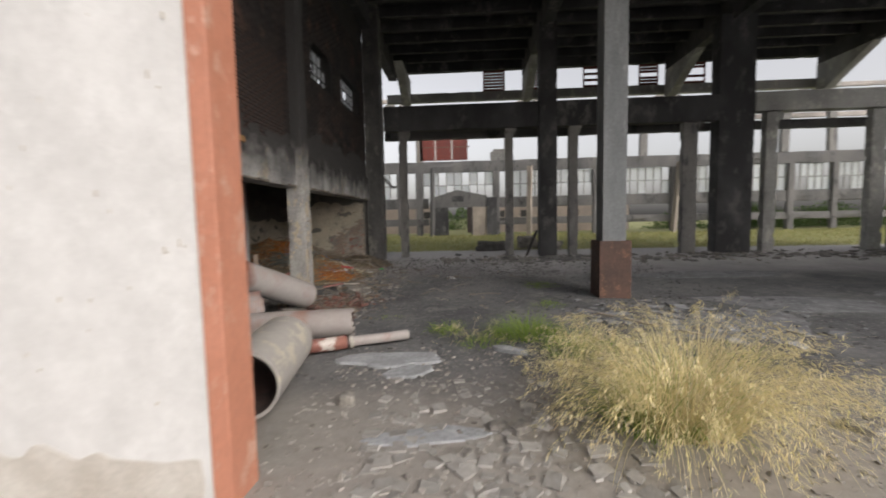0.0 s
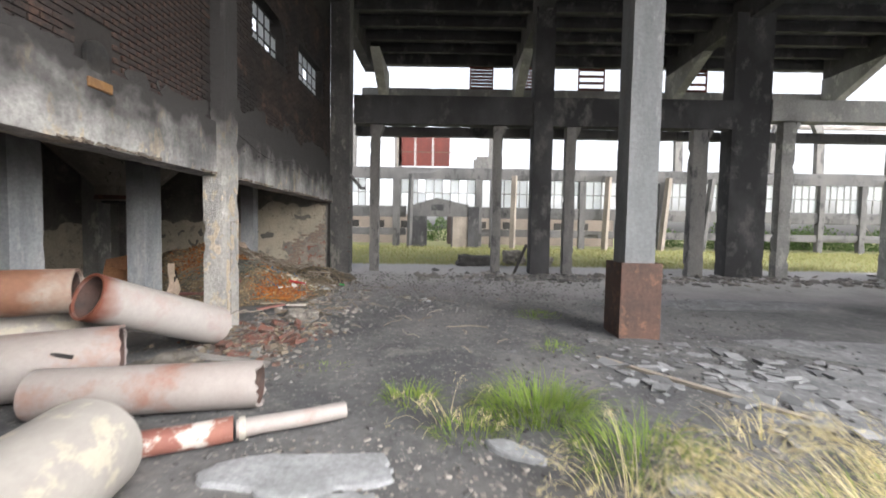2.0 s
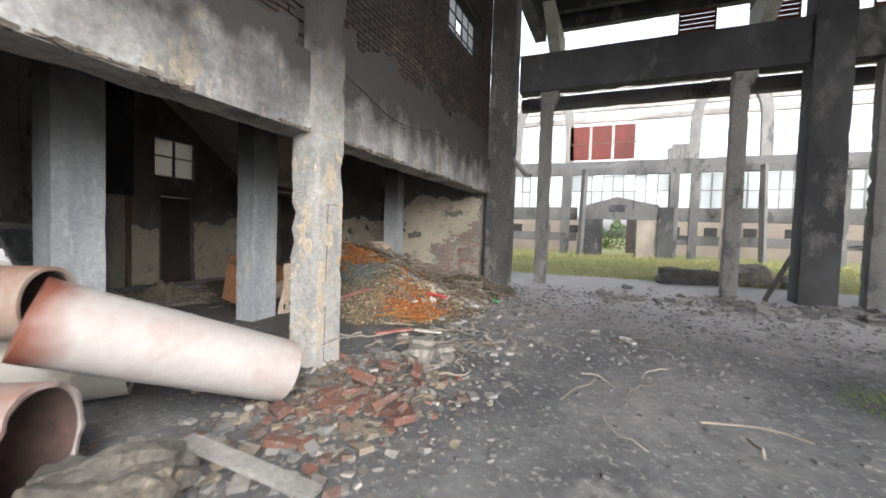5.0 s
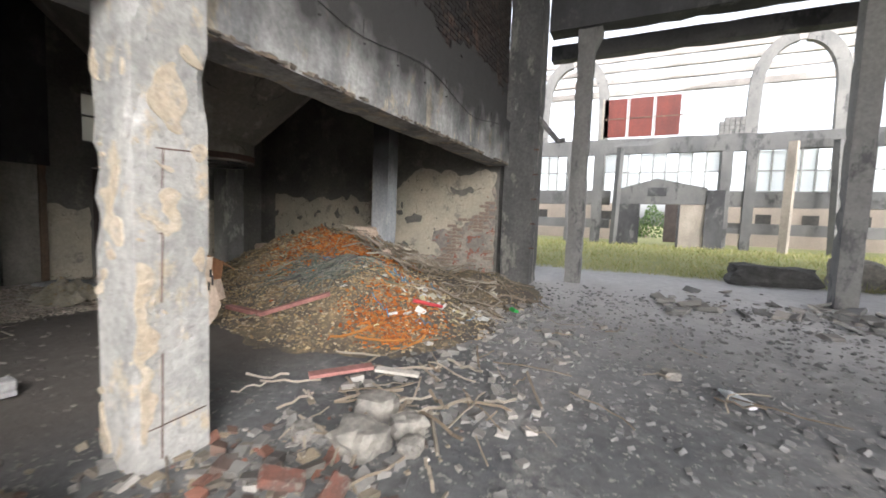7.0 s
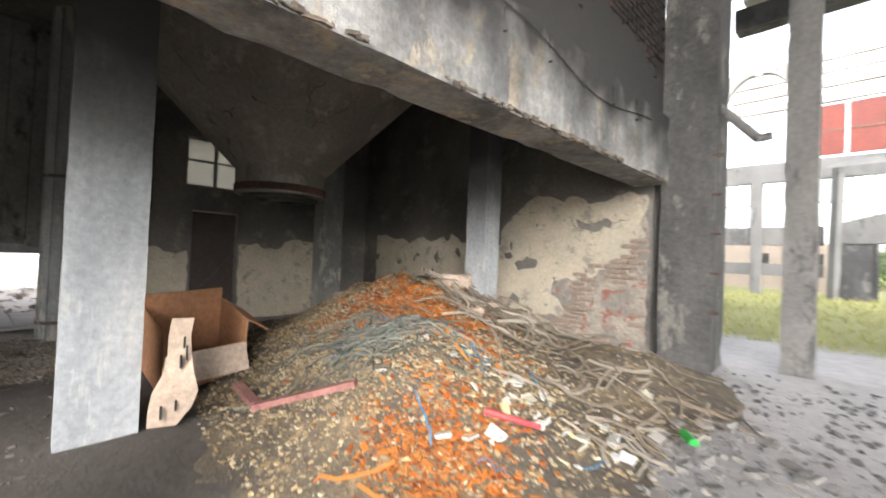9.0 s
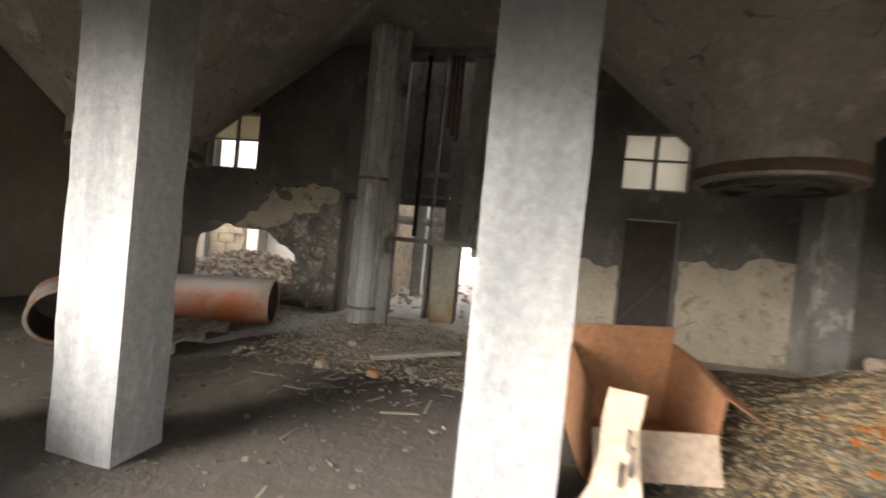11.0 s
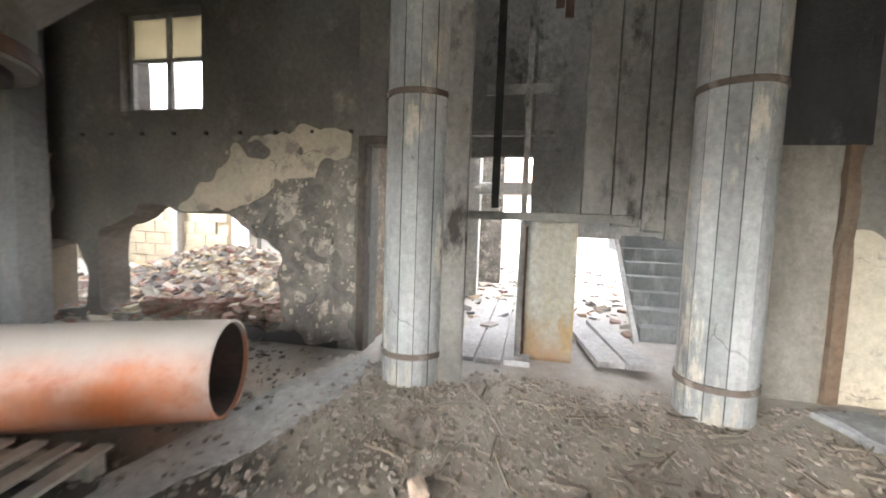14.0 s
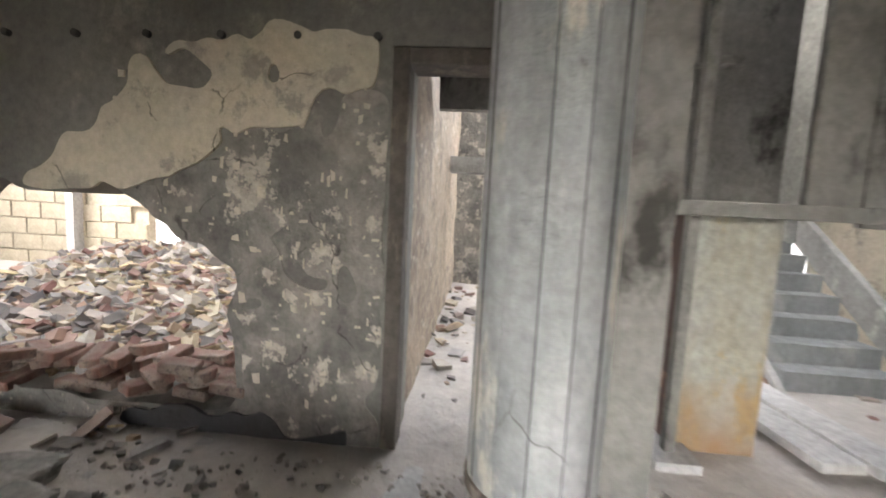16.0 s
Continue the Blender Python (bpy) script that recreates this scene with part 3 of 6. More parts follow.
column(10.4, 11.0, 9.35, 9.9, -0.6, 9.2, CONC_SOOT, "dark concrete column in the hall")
# steel casing round the middle column's foot
casing = tagged(empty("column_casing", (3.31, 9.62, -0.45)), "rust-brown riveted steel casing round a column foot", "casing")
for nm, b4 in (("plate", (-0.35, 0.35, -0.34, -0.325)), ("plate", (-0.35, 0.35, 0.325, 0.34)), ("plate", (-0.35, -0.335, -0.325, 0.325)), ("plate", (0.335, 0.35, -0.325, 0.325))):
    part(nm, boxm(b4[0], b4[1], b4[2], b4[3], -0.1, 1.38, 0.004), RUST, casing)
part("cap", boxm(-0.335, 0.335, -0.325, 0.325, 1.3, 1.35), RUST, casing)
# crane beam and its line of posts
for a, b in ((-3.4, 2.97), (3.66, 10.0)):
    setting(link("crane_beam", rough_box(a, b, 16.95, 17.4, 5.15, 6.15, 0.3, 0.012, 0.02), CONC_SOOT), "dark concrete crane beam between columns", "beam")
setting(link("crane_beam", rough_box(11.35, 17.0, 16.95, 17.4, 5.45, 6.2, 0.3, 0.012, 0.02), CONC), "grey concrete crane beam between columns", "beam")
setting(link("tie_beam", rough_box(-3.6, 18.0, 18.15, 18.45, 5.0, 5.35, 0.35, 0.01, 0.02), FARCONC), "thin concrete tie beam over posts", "beam")
for x, w, m in ((-2.65, 0.33, POSTCONC), (1.76, 0.32, POSTCONC), (4.36, 0.36, POSTCONC), (8.95, 0.55, POSTCONC), (12.05, 0.46, CONC), (16.05, 0.55, CONC)):
    top = 5.15 if x < 10 else 5.45
    ob = link("post", rough_box(x - w / 2, x + w / 2, 17.02, 17.34, -0.4, top - 0.004, 0.16, 0.012, 0.035), m)
    setting(ob, "slender weathered concrete post under the crane beam", "post")
    bm = bmesh.new()
    vs = [bm.verts.new((x + s * w / 2 + o, yy, z)) for yy in (17.03, 17.33) for s, o, z in ((1, 0.0, top - 0.42), (1, 0.14, top - 0.12), (1, 0.14, top - 0.006), (1, 0.0, top - 0.006))]
    for q in ((0, 1, 2, 3), (7, 6, 5, 4), (0, 4, 5, 1), (1, 5, 6, 2), (2, 6, 7, 3), (3, 7, 4, 0)):
        bm.faces.new([vs[k] for k in q])
    bmesh.ops.recalc_face_normals(bm, faces=bm.faces[:])
    part("corbel", bm, m, ob)
# roof
CEIL = 10.0
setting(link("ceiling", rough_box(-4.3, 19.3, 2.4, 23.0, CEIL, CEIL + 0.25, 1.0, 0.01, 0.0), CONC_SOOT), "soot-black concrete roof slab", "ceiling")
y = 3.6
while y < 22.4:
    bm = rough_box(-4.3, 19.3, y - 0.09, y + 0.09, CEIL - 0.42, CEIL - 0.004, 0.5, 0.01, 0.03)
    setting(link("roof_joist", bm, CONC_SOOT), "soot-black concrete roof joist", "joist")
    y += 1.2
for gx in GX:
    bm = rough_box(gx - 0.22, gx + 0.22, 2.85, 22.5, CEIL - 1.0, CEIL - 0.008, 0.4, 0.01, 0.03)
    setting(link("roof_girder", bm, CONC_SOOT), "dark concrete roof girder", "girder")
    hb = bmesh.new()
    hx = -3.15 if gx < 0 else gx
    vs = [hb.verts.new((hx + s * 0.2, yy, zz)) for s in (-1, 1) for yy, zz in ((19.6, CEIL - 1.02), (22.55, CEIL - 1.02), (22.55, 7.6), (22.1, 7.6))]
    for q in ((0, 1, 2, 3), (7, 6, 5, 4), (0, 4, 5, 1), (1, 5, 6, 2), (2, 6, 7, 3), (3, 7, 4, 0)):
        hb.faces.new([vs[k] for k in q])
    bmesh.ops.recalc_face_normals(hb, faces=hb.faces[:])
    setting(link("girder_haunch", hb, CONC), "sloping concrete haunch under a girder", "haunch")
# clerestory
setting(link("clerestory_sill", rough_box(-4.3, 19.3, 22.62, 22.95, 7.88, 8.33, 0.35, 0.01, 0.02), CONC), "pale concrete clerestory sill beam", "beam")
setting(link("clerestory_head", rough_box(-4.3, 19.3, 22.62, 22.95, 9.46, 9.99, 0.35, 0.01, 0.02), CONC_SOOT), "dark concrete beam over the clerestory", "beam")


def louvre(x0, x1, z0, z1, y, missing=()):
    ob = setting(empty("louvre_shutter", ((x0 + x1) / 2, y, z0)), "red-brown slatted shutter in the clerestory", "shutter")
    h = (x1 - x0) / 2
    part("stile", boxm(-h, -h + 0.06, -0.03, 0.03, 0, z1 - z0), REDPANEL, ob)
    part("stile", boxm(h - 0.06, h, -0.03, 0.03, 0, z1 - z0), REDPANEL, ob)
    n = 7
    for k in range(n):
        if k in missing:
            continue
        zz = (k + 0.5) * (z1 - z0) / n
        part("slat", boxm(-h + 0.06, h - 0.06, -0.02, 0.02, zz - 0.07, zz + 0.055), REDPANEL, ob)
    return ob


for a, b, ms in ((0.97, 2.14, ()), (3.6, 4.5, ()), (6.3, 7.6, (1, 3, 5)), (9.2, 10.2, (3,)), (11.2, 12.6, (1, 3, 4))):
    louvre(a, b, 8.34, 9.45, 22.75, ms)
# east wall of the hall
# Glazing carried on out of view so more daylight enters the hall.
east = setting(wall_grid("wall_east", "x", 18.7, 19.1, 2.85, 17.3, -0.5, 10.0, [(3.4, 17.0, 3.9, 9.2)], lambda u, z: False, CONC_SOOT, 0.5, 0.0), "dark east wall with a tall glazed opening", "wall")
gw = setting(empty("window_1", (18.9, 10.2, 3.9)), "tall steel-framed glazed window", "window")
for k in range(28):
    part("mullion", boxm(-0.02, 0.02, -6.8 + k * 0.5037 - 0.02, -6.8 + k * 0.5037 + 0.02, 0, 5.3), DARKSTEEL, gw)
for k in range(14):
    part("transom", boxm(-0.022, 0.022, -6.8, 6.8, k * 0.39 - 0.018, k * 0.39 + 0.018), DARKSTEEL, gw)
part("pane", boxm(-0.005, 0.005, -6.79, 6.79, 0.01, 5.29), FROSTWHITE, gw, "milky glass").visible_shadow = False

PEEL = weathered("cream_peel", (0.53, 0.46, 0.36), (0.46, 0.38, 0.28), (0.38, 0.35, 0.31), scale=6, fine=30, bump=0.8, soft=0.1)
patch("peeling_render", "x", -3.80, 0.012, 9.31, 9.72, -0.3, 2.3, lambda u, z: fbm(u, 0.45 * z, 3.4, 11) + 0.35 * fbm(u, z, 11, 3) > 0.2, PEEL, flaked, 0.03)
patch("peeling_render", "y", 9.30, -0.012, -4.19, -3.81, -0.3, 2.3, lambda u, z: fbm(u, 0.45 * z, 3.4, 4) + 0.35 * fbm(u, z, 11, 6) > 0.26, PEEL, flaked, 0.03)

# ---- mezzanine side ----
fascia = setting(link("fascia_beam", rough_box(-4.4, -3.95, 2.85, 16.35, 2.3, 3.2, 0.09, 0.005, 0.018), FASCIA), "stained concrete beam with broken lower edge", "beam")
upper = setting(wall_grid("wall_upper", "x", -4.42, -4.05, 2.85, 16.35, 3.2, 10.0, [(10.8, 12.4, 5.3, 6.25), (13.4, 15.4, 5.4, 6.35)], lambda u, z: False, MORTAR, 0.25, 0.0), "sooty brick wall over the beam", "wall")


def small_window(y0, y1, z0, z1, gone):
    w = setting(empty("window_2", (-4.25, (y0 + y1) / 2, z0)), "small steel window with broken panes", "window")
    h, t = (y1 - y0) / 2, z1 - z0
    for k in range(6):
        part("mullion", boxm(-0.018, 0.018, -h + k * 2 * h / 5 - 0.018, -h + k * 2 * h / 5 + 0.018, 0, t), DARKSTEEL, w)
    for k in range(4):
        part("transom", boxm(-0.02, 0.02, -h, h, k * t / 3 - 0.016, k * t / 3 + 0.016), DARKSTEEL, w)
    for i in range(5):
        for k in range(3):
            if (i, k) not in gone:
                part("pane", boxm(-0.003, 0.003, -h + i * 2 * h / 5 + 0.02, -h + (i + 1) * 2 * h / 5 - 0.02, k * t / 3 + 0.018, (k + 1) * t / 3 - 0.018), FROSTWHITE, w)


small_window(10.8, 12.4, 5.3, 6.25, {(1, 1), (3, 0), (4, 2)})
small_window(13.4, 15.4, 5.4, 6.35, {(0, 0), (2, 1)})

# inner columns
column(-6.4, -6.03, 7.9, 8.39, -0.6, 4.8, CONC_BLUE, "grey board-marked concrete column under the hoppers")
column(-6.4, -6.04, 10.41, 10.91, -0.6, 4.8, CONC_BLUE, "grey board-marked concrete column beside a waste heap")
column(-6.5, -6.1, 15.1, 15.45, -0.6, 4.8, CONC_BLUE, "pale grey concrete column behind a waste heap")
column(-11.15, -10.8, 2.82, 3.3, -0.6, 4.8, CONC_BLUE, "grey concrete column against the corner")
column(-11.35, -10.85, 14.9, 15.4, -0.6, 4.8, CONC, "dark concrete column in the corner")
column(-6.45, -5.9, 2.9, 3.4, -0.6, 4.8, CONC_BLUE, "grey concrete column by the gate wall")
setting(link("ceiling_2", rough_box(-11.8, -4.4, 2.4, 16.8, 4.8, 5.05, 0.8, 0.01, 0.0), HOPPER), "sooty slab over the hopper bays", "ceiling")


def hopper(cx, cy, r0):
    ob = setting(empty("hopper", (cx, cy, 2.0)), "sooty concrete hopper funnel with a round collar", "hopper")
    bm = bmesh.new()
    prof = [(r0, 0.0), (r0, 0.36), (3.05, 2.85)]
    inn = [(r0 - 0.14, 0.0), (r0 - 0.14, 0.40), (2.85, 2.85)]
    seg = 48
    rings = [[bm.verts.new((r * math.cos(2 * math.pi * s / seg), r * math.sin(2 * math.pi * s / seg), z)) for s in range(seg)] for r, z in prof + inn[::-1]]
    for a, b in zip(rings, rings[1:] + rings[:1]):
        for s in range(seg):
            t = (s + 1) % seg
            bm.faces.new((a[s], a[t], b[t], b[s]))
    bmesh.ops.recalc_face_normals(bm, faces=bm.faces[:])
    part("funnel", bm, HOPPER, ob)
    part("outlet_ring", tube(0.05, r0 - 0.12, r0 - 0.24), DARKSTEEL, ob).matrix_basis = pose(0, 0, -0.05, 0, -90, 0)
    part("rim", tube(0.10, r0 + 0.014, r0 - 0.10), RUST, ob, "rusty rim of the outlet").matrix_basis = pose(0, 0, 0.03, 0, -90, 0)
    g = bmesh.new()
    put_box(g, 0.1 - r0, r0 - 0.1, -0.12, 0.12, -0.04, 0.03)
    put_box(g, -0.12, 0.12, 0.1 - r0, r0 - 0.1, -0.035, 0.025)
    part("outlet_gate", g, DARKSTEEL, ob)


hopper(-8.3, 12.85, 0.64)
hopper(H2X, H2Y, 0.78)

# ---- west wall ----
WX = -11.4


def torn(u, z):
    """The hole knocked through the west wall beside the window."""
    a = abs((u - 4.95) / 1.38) ** 3 + ((z - 0.2) / 0.97) ** 2
    n = 0.45 * fbm(u, z, 1.7, 3)
    second = ((u - 3.1) / 0.5) ** 2 + ((z - 0.15) / 0.62) ** 2
    low = z > -0.18 + 0.12 * fbm(u, z, 2.0, 9)
    return (a + n < 1 or second + n < 1) and low and abs(u - 3.6 - 0.06 * fbm(u, z, 3.0, 2)) > 0.09


west = setting(wall_grid("wall_west", "x", WX - 0.4, WX, 2.4, 16.8, -0.6, 4.8,
    [(4.09, 5.24, 2.3, 3.47), (7.26, 7.95, -0.6, 1.98), (8.2, 11.6, -0.6, 4.7), (12.35, 13.2, -0.6, 1.92), (12.2, 13.32, 2.4, 3.42)], torn, SOOT), "sooty plastered west wall with a torn hole", "wall")
north = setting(link("wall_north", rough_box(-11.8, -4.15, 16.4, 16.8, -0.6, 4.8, 0.3, 0.01, 0.0), SOOT), "north wall of the hopper bay, plaster flaking", "wall")
setting(link("wall_south_west", rough_box(-11.8, -4.4, 2.67, 2.8, -0.6, 4.8, 0.3, 0.01, 0.0), weathered("brown_stained_plaster", (0.27, 0.235, 0.185), (0.19, 0.17, 0.14), (0.33, 0.29, 0.23), scale=0.8, edge=0.2, soft=0.2, grain=0.18)), "brown stained wall behind the gate wall", "wall")
patch("cream_plaster", "y", 16.4, -0.02, -10.8, -4.2, -0.4, 2.5, lambda u, z: z < max(2.25 - 1.1 * max(0, -6.2 - u), 1.55) + 0.3 * fbm(u, z, 1.1) and fbm(u, z, 3.1, 7) > -0.42 and not (z < 0.75 + 0.9 * (u + 5.3) + 0.5 * fbm(u, z, 1.9, 4) and u > -5.9), CREAM, north)
patch("exposed_brick", "y", 16.4, -0.008, -6.0, -4.2, -0.4, 1.9, lambda u, z: z < 1.1 + 0.9 * (u + 5.3) + 0.5 * fbm(u, z, 1.9, 5), weathered("lime_washed_brick", (0.38, 0.335, 0.28), (0.25, 0.23, 0.205), (0.30, 0.12, 0.09), scale=2.6, edge=0.05, bump=0.9, soft=0.04), north)
patch("cream_plaster", "x", WX, 0.02, 11.62, 15.0, -0.4, 2.0, lambda u, z: z < 1.25 + 0.3 * fbm(u, z, 1.1) and not 12.3 < u < 13.25, CREAM, west)
patch("cream_plaster", "x", WX, 0.02, 3.6, 7.15, -0.4, 2.5, lambda u, z: not torn(u, z) and 1.12 + 0.14 * fbm(u, z, 2.6, 3) + 0.05 * fbm(u, z, 8, 1) < z - 0.42 * (u - 5.5) < 1.14 + 0.6 * min(1, max(0, (u - 4.2) / 1.5)) + 0.22 * fbm(u, z, 1.8, 5) + 0.08 * fbm(u, z, 6, 2) and u > 4.1 and z < 2.08 + 0.16 * fbm(u, z, 2.0) and fbm(u, z, 3.0, 6) > -0.45, CREAM, west)
patch("bare_render", "x", WX, 0.012, 4.6, 7.18, -0.4, 1.9, lambda u, z: not torn(u, z) and z < 1.1 + 0.42 * (u - 5.5) + 0.14 * fbm(u, z, 2.6, 3) and fbm(u, z, 4.0, 8) > -0.4, GREYPL, west)
patch("cream_plaster", "x", WX, 0.018, 2.45, 3.3, 0.3, 2.0, lambda u, z: not torn(u, z) and u < 3.0 + 0.3 * fbm(u, z, 1.7, 2) and z < 1.7 + 0.3 * fbm(u, z, 2, 1), CREAM, west)
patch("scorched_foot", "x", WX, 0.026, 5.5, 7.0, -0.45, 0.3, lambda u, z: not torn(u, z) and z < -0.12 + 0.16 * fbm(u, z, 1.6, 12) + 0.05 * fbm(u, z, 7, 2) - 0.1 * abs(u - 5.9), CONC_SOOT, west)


# ---- scatter helpers ----
def chunk_mesh(spots, seed=0, jitter=0.28):
    """Loose angular pieces: spots of (x, y, z, size x, y, z, turn, tilt)."""
    rnd = random.Random(seed)
    V, F = [], []
    for x, y, z, a, b, c, t, k in spots:
        m = pose(x, y, z, math.degrees(k), math.degrees(k * 0.7), math.degrees(t))
        o = len(V)
        for sx, sy, sz in ((-1, -1, -1), (1, -1, -1), (1, 1, -1), (-1, 1, -1), (-1, -1, 1), (1, -1, 1), (1, 1, 1), (-1, 1, 1)):
            V.append(m @ Vector((sx * a / 2 * (1 - jitter * rnd.random()), sy * b / 2 * (1 - jitter * rnd.random()), sz * c / 2 * (1 - jitter * rnd.random()))))
        F += [tuple(o + i for i in q) for q in ((3, 2, 1, 0), (4, 5, 6, 7), (0, 1, 5, 4), (1, 2, 6, 5), (2, 3, 7, 6), (3, 0, 4, 7))]
    return V, F


def from_vf(name, V, F, mat):
    me = bpy.data.meshes.new(name)
    me.from_pydata(V, [], F)
    me.materials.append(mat)
    return new(name, me)


def scatter(name, n, where, size, mat, label, category, seed, flat=0.6, long=1.5, level=None, tilt=0.45, jitter=0.5):
    """One object of many loose pieces lying on the ground (or on level(x, y))."""
    rnd = random.Random(seed)
    spots = []
    while len(spots) < n:
        p = where(rnd)
        if p is None:
            continue
        x, y = p
        s = size[0] + (size[1] - size[0]) * rnd.random() ** 2.2
        c = s * flat * (0.6 + 0.6 * rnd.random())
        z = (level or gz)(x, y)
        spots.append((x, y, z + c * 0.28, s * (1 + (long - 1) * rnd.random()), s, c, rnd.random() * 6.3, tilt * (rnd.random() - 0.5) * 2))
    return tagged(from_vf(name, *chunk_mesh(spots, seed, jitter), mat), label, category, kind="stuff")


def ribbons(name, paths, mat, label, category, kind="stuff", width=1.0):
    """Three-sided strands along paths of (points, radius)."""
    V, F = [], []
    for pts, r in paths:
        o = len(V)
        for i, p in enumerate(pts):
            d = (Vector(pts[min(i + 1, len(pts) - 1)]) - Vector(pts[max(i - 1, 0)])).normalized()
            u = d.cross(Vector((0.1, 0.2, 1))).normalized()
            w = d.cross(u)
            for k in range(3):
                a = k * 2.094
                V.append(Vector(p) + u * (r * width * math.cos(a)) + w * (r * math.sin(a)))
        for i in range(len(pts) - 1):
            for k in range(3):
                a, b = o + i * 3 + k, o + i * 3 + (k + 1) % 3
                F.append((a, b, b + 3, a + 3))
        F += [(o + 2, o + 1, o), (len(V) - 3, len(V) - 2, len(V) - 1)]
    ob = from_vf(name, V, F, mat)
    return tagged(ob, label, category, kind=kind) if label else ob


def sticks(n, where, length, radius, seed, level=None, bend=0.15, lift=0.03):
    rnd = random.Random(seed)
    out = []
    while len(out) < n:
        p = where(rnd)
        if p is None:
            continue
        x, y = p
        L = length[0] + (length[1] - length[0]) * rnd.random()
        t, c = rnd.random() * 6.3, bend * (rnd.random() - 0.5) * 4
        pts = []
        for i in range(6):
            s = (i / 5 - 0.5) * L
            px, py = x + s * math.cos(t) - c * s * s / L * math.sin(t), y + s * math.sin(t) + c * s * s / L * math.cos(t)
            pts.append((px, py, (level or gz)(px, py) + lift + lift * 1.5 * rnd.random()))
        out.append((pts, radius[0] + (radius[1] - radius[0]) * rnd.random()))
    return out


def box_area(x0, x1, y0, y1):
    return lambda r: (x0 + (x1 - x0) * r.random(), y0 + (y1 - y0) * r.random())


def heavy(cx, cy, sx, sy):
    return lambda r: (r.gauss(cx, sx), r.gauss(cy, sy))


def blades(n, cx, cy, rx, ry, length, width, lean, seed, droop=0.6, heads=0.0):
    """Grass blades rising from an ellipse and arching outwards; a share of them carry feathery heads."""
    rnd = random.Random(seed)
    V, F = [], []
    for _ in range(n):
        a, q = rnd.random() * 6.283, math.sqrt(rnd.random())
        x, y = cx + rx * q * math.cos(a), cy + ry * q * math.sin(a)
        L = length[0] + (length[1] - length[0]) * rnd.random()
        w = width * (0.6 + 0.7 * rnd.random())
        out = a + rnd.gauss(0, 0.5)
        k = lean * (0.25 + 0.75 * q) * (0.6 + 0.8 * rnd.random())
        side = Vector((-math.sin(out), math.cos(out), 0)) * w / 2
        z0 = gz(x, y) - 0.02
        p, ang = Vector((x, y, z0)), math.pi / 2 - k * 0.5
        o = len(V)
        m = 6
        for i in range(m):
            t = i / (m - 1)
            ww = side * (1 - 0.85 * t)
            V += [p - ww, p + ww]
            if i:
                F.append((o + 2 * i - 2, o + 2 * i - 1, o + 2 * i + 1, o + 2 * i))
            ang -= (k * 0.35 + droop * 0.35 * t) * (0.7 + 0.6 * rnd.random())
            p = p + Vector((math.cos(out) * math.cos(ang), math.sin(out) * math.cos(ang), math.sin(ang))) * (L / (m - 1))
        if rnd.random() < heads and L > 0.55 * length[1]:
            base = V[-4]
            tip = V[-1]
            for j in range(34):
                t = j / 33
                c = base.lerp(tip, t) + Vector((rnd.gauss(0, 1), rnd.gauss(0, 1), rnd.gauss(0, 1))) * 0.04 * (1.2 - t)
                d = Vector((math.cos(out) + rnd.gauss(0, 0.6), math.sin(out) + rnd.gauss(0, 0.6), -0.45 + rnd.gauss(0, 0.4))).normalized() * (0.035 + 0.035 * rnd.random())
                u = d.cross(Vector((rnd.random(), rnd.random(), 1))).normalized() * 0.0032
                o = len(V)
                V += [c, c + d * 0.5 + u, c + d, c + d * 0.5 - u]
                F.append((o, o + 1, o + 2, o + 3))
    return V, F


# ---- gate apron and entrance ----
setting(link("apron", rough_box(0.55, 12.0, -3.0, 2.33, -0.7, -0.27, 0.3, 0.012, 0.05), weathered("pale_slab", (0.46, 0.44, 0.40), (0.38, 0.36, 0.33), (0.30, 0.28, 0.25), scale=1.5, fine=22)), "pale worn concrete apron before the gate", "slab")
setting(link("apron_edge", rough_box(-1.4, 0.53, 1.0, 2.31, -0.7, -0.285, 0.2, 0.02, 0.06), weathered("broken_slab", (0.36, 0.34, 0.31), (0.24, 0.23, 0.21), (0.16, 0.155, 0.15), scale=2.5)), "broken concrete slab at the gate", "slab")
patch("dirty_band", "y", JY0, -0.008, -5.6, -1.66, -0.35, 0.6, lambda u, z: z < 0.02 + 0.13 * fbm(u, z, 2.2), DIRTYBASE, wall_s)


def flat_piece(name, cx, cy, rx, ry, h, mat, label, category, seed, turn=0.0, level=None):
    """A thin slab of spilt cement or slate with a wandering outline and rounded rim."""
    bm = bmesh.new()
    n = 40
    rings = []
    for f, z in ((1.0, -0.02), (0.97, h * 0.7), (0.88, h)):
        rings.append([])
        for i in range(n):
            a = 2 * math.pi * i / n
            q = f * (1 + 0.33 * noise.noise(Vector((math.cos(a) * 1.6 + seed, math.sin(a) * 1.6, 0.5))) + 0.16 * noise.noise(Vector((math.cos(a) * 5 + seed, math.sin(a) * 5, 2))))
            u, v = rx * q * math.cos(a), ry * q * math.sin(a)
            x, y = cx + u * math.cos(turn) - v * math.sin(turn), cy + u * math.sin(turn) + v * math.cos(turn)
            rings[-1].append(bm.verts.new((x, y, (level or gz)(x, y) + z)))
    for a, b in zip(rings, rings[1:]):
        for i in range(n):
            bm.faces.new((a[i], a[(i + 1) % n], b[(i + 1) % n], b[i]))
    top = bm.faces.new(rings[-1])
    bmesh.ops.triangulate(bm, faces=[top])
    return tagged(link(name, bm, mat), label, category)


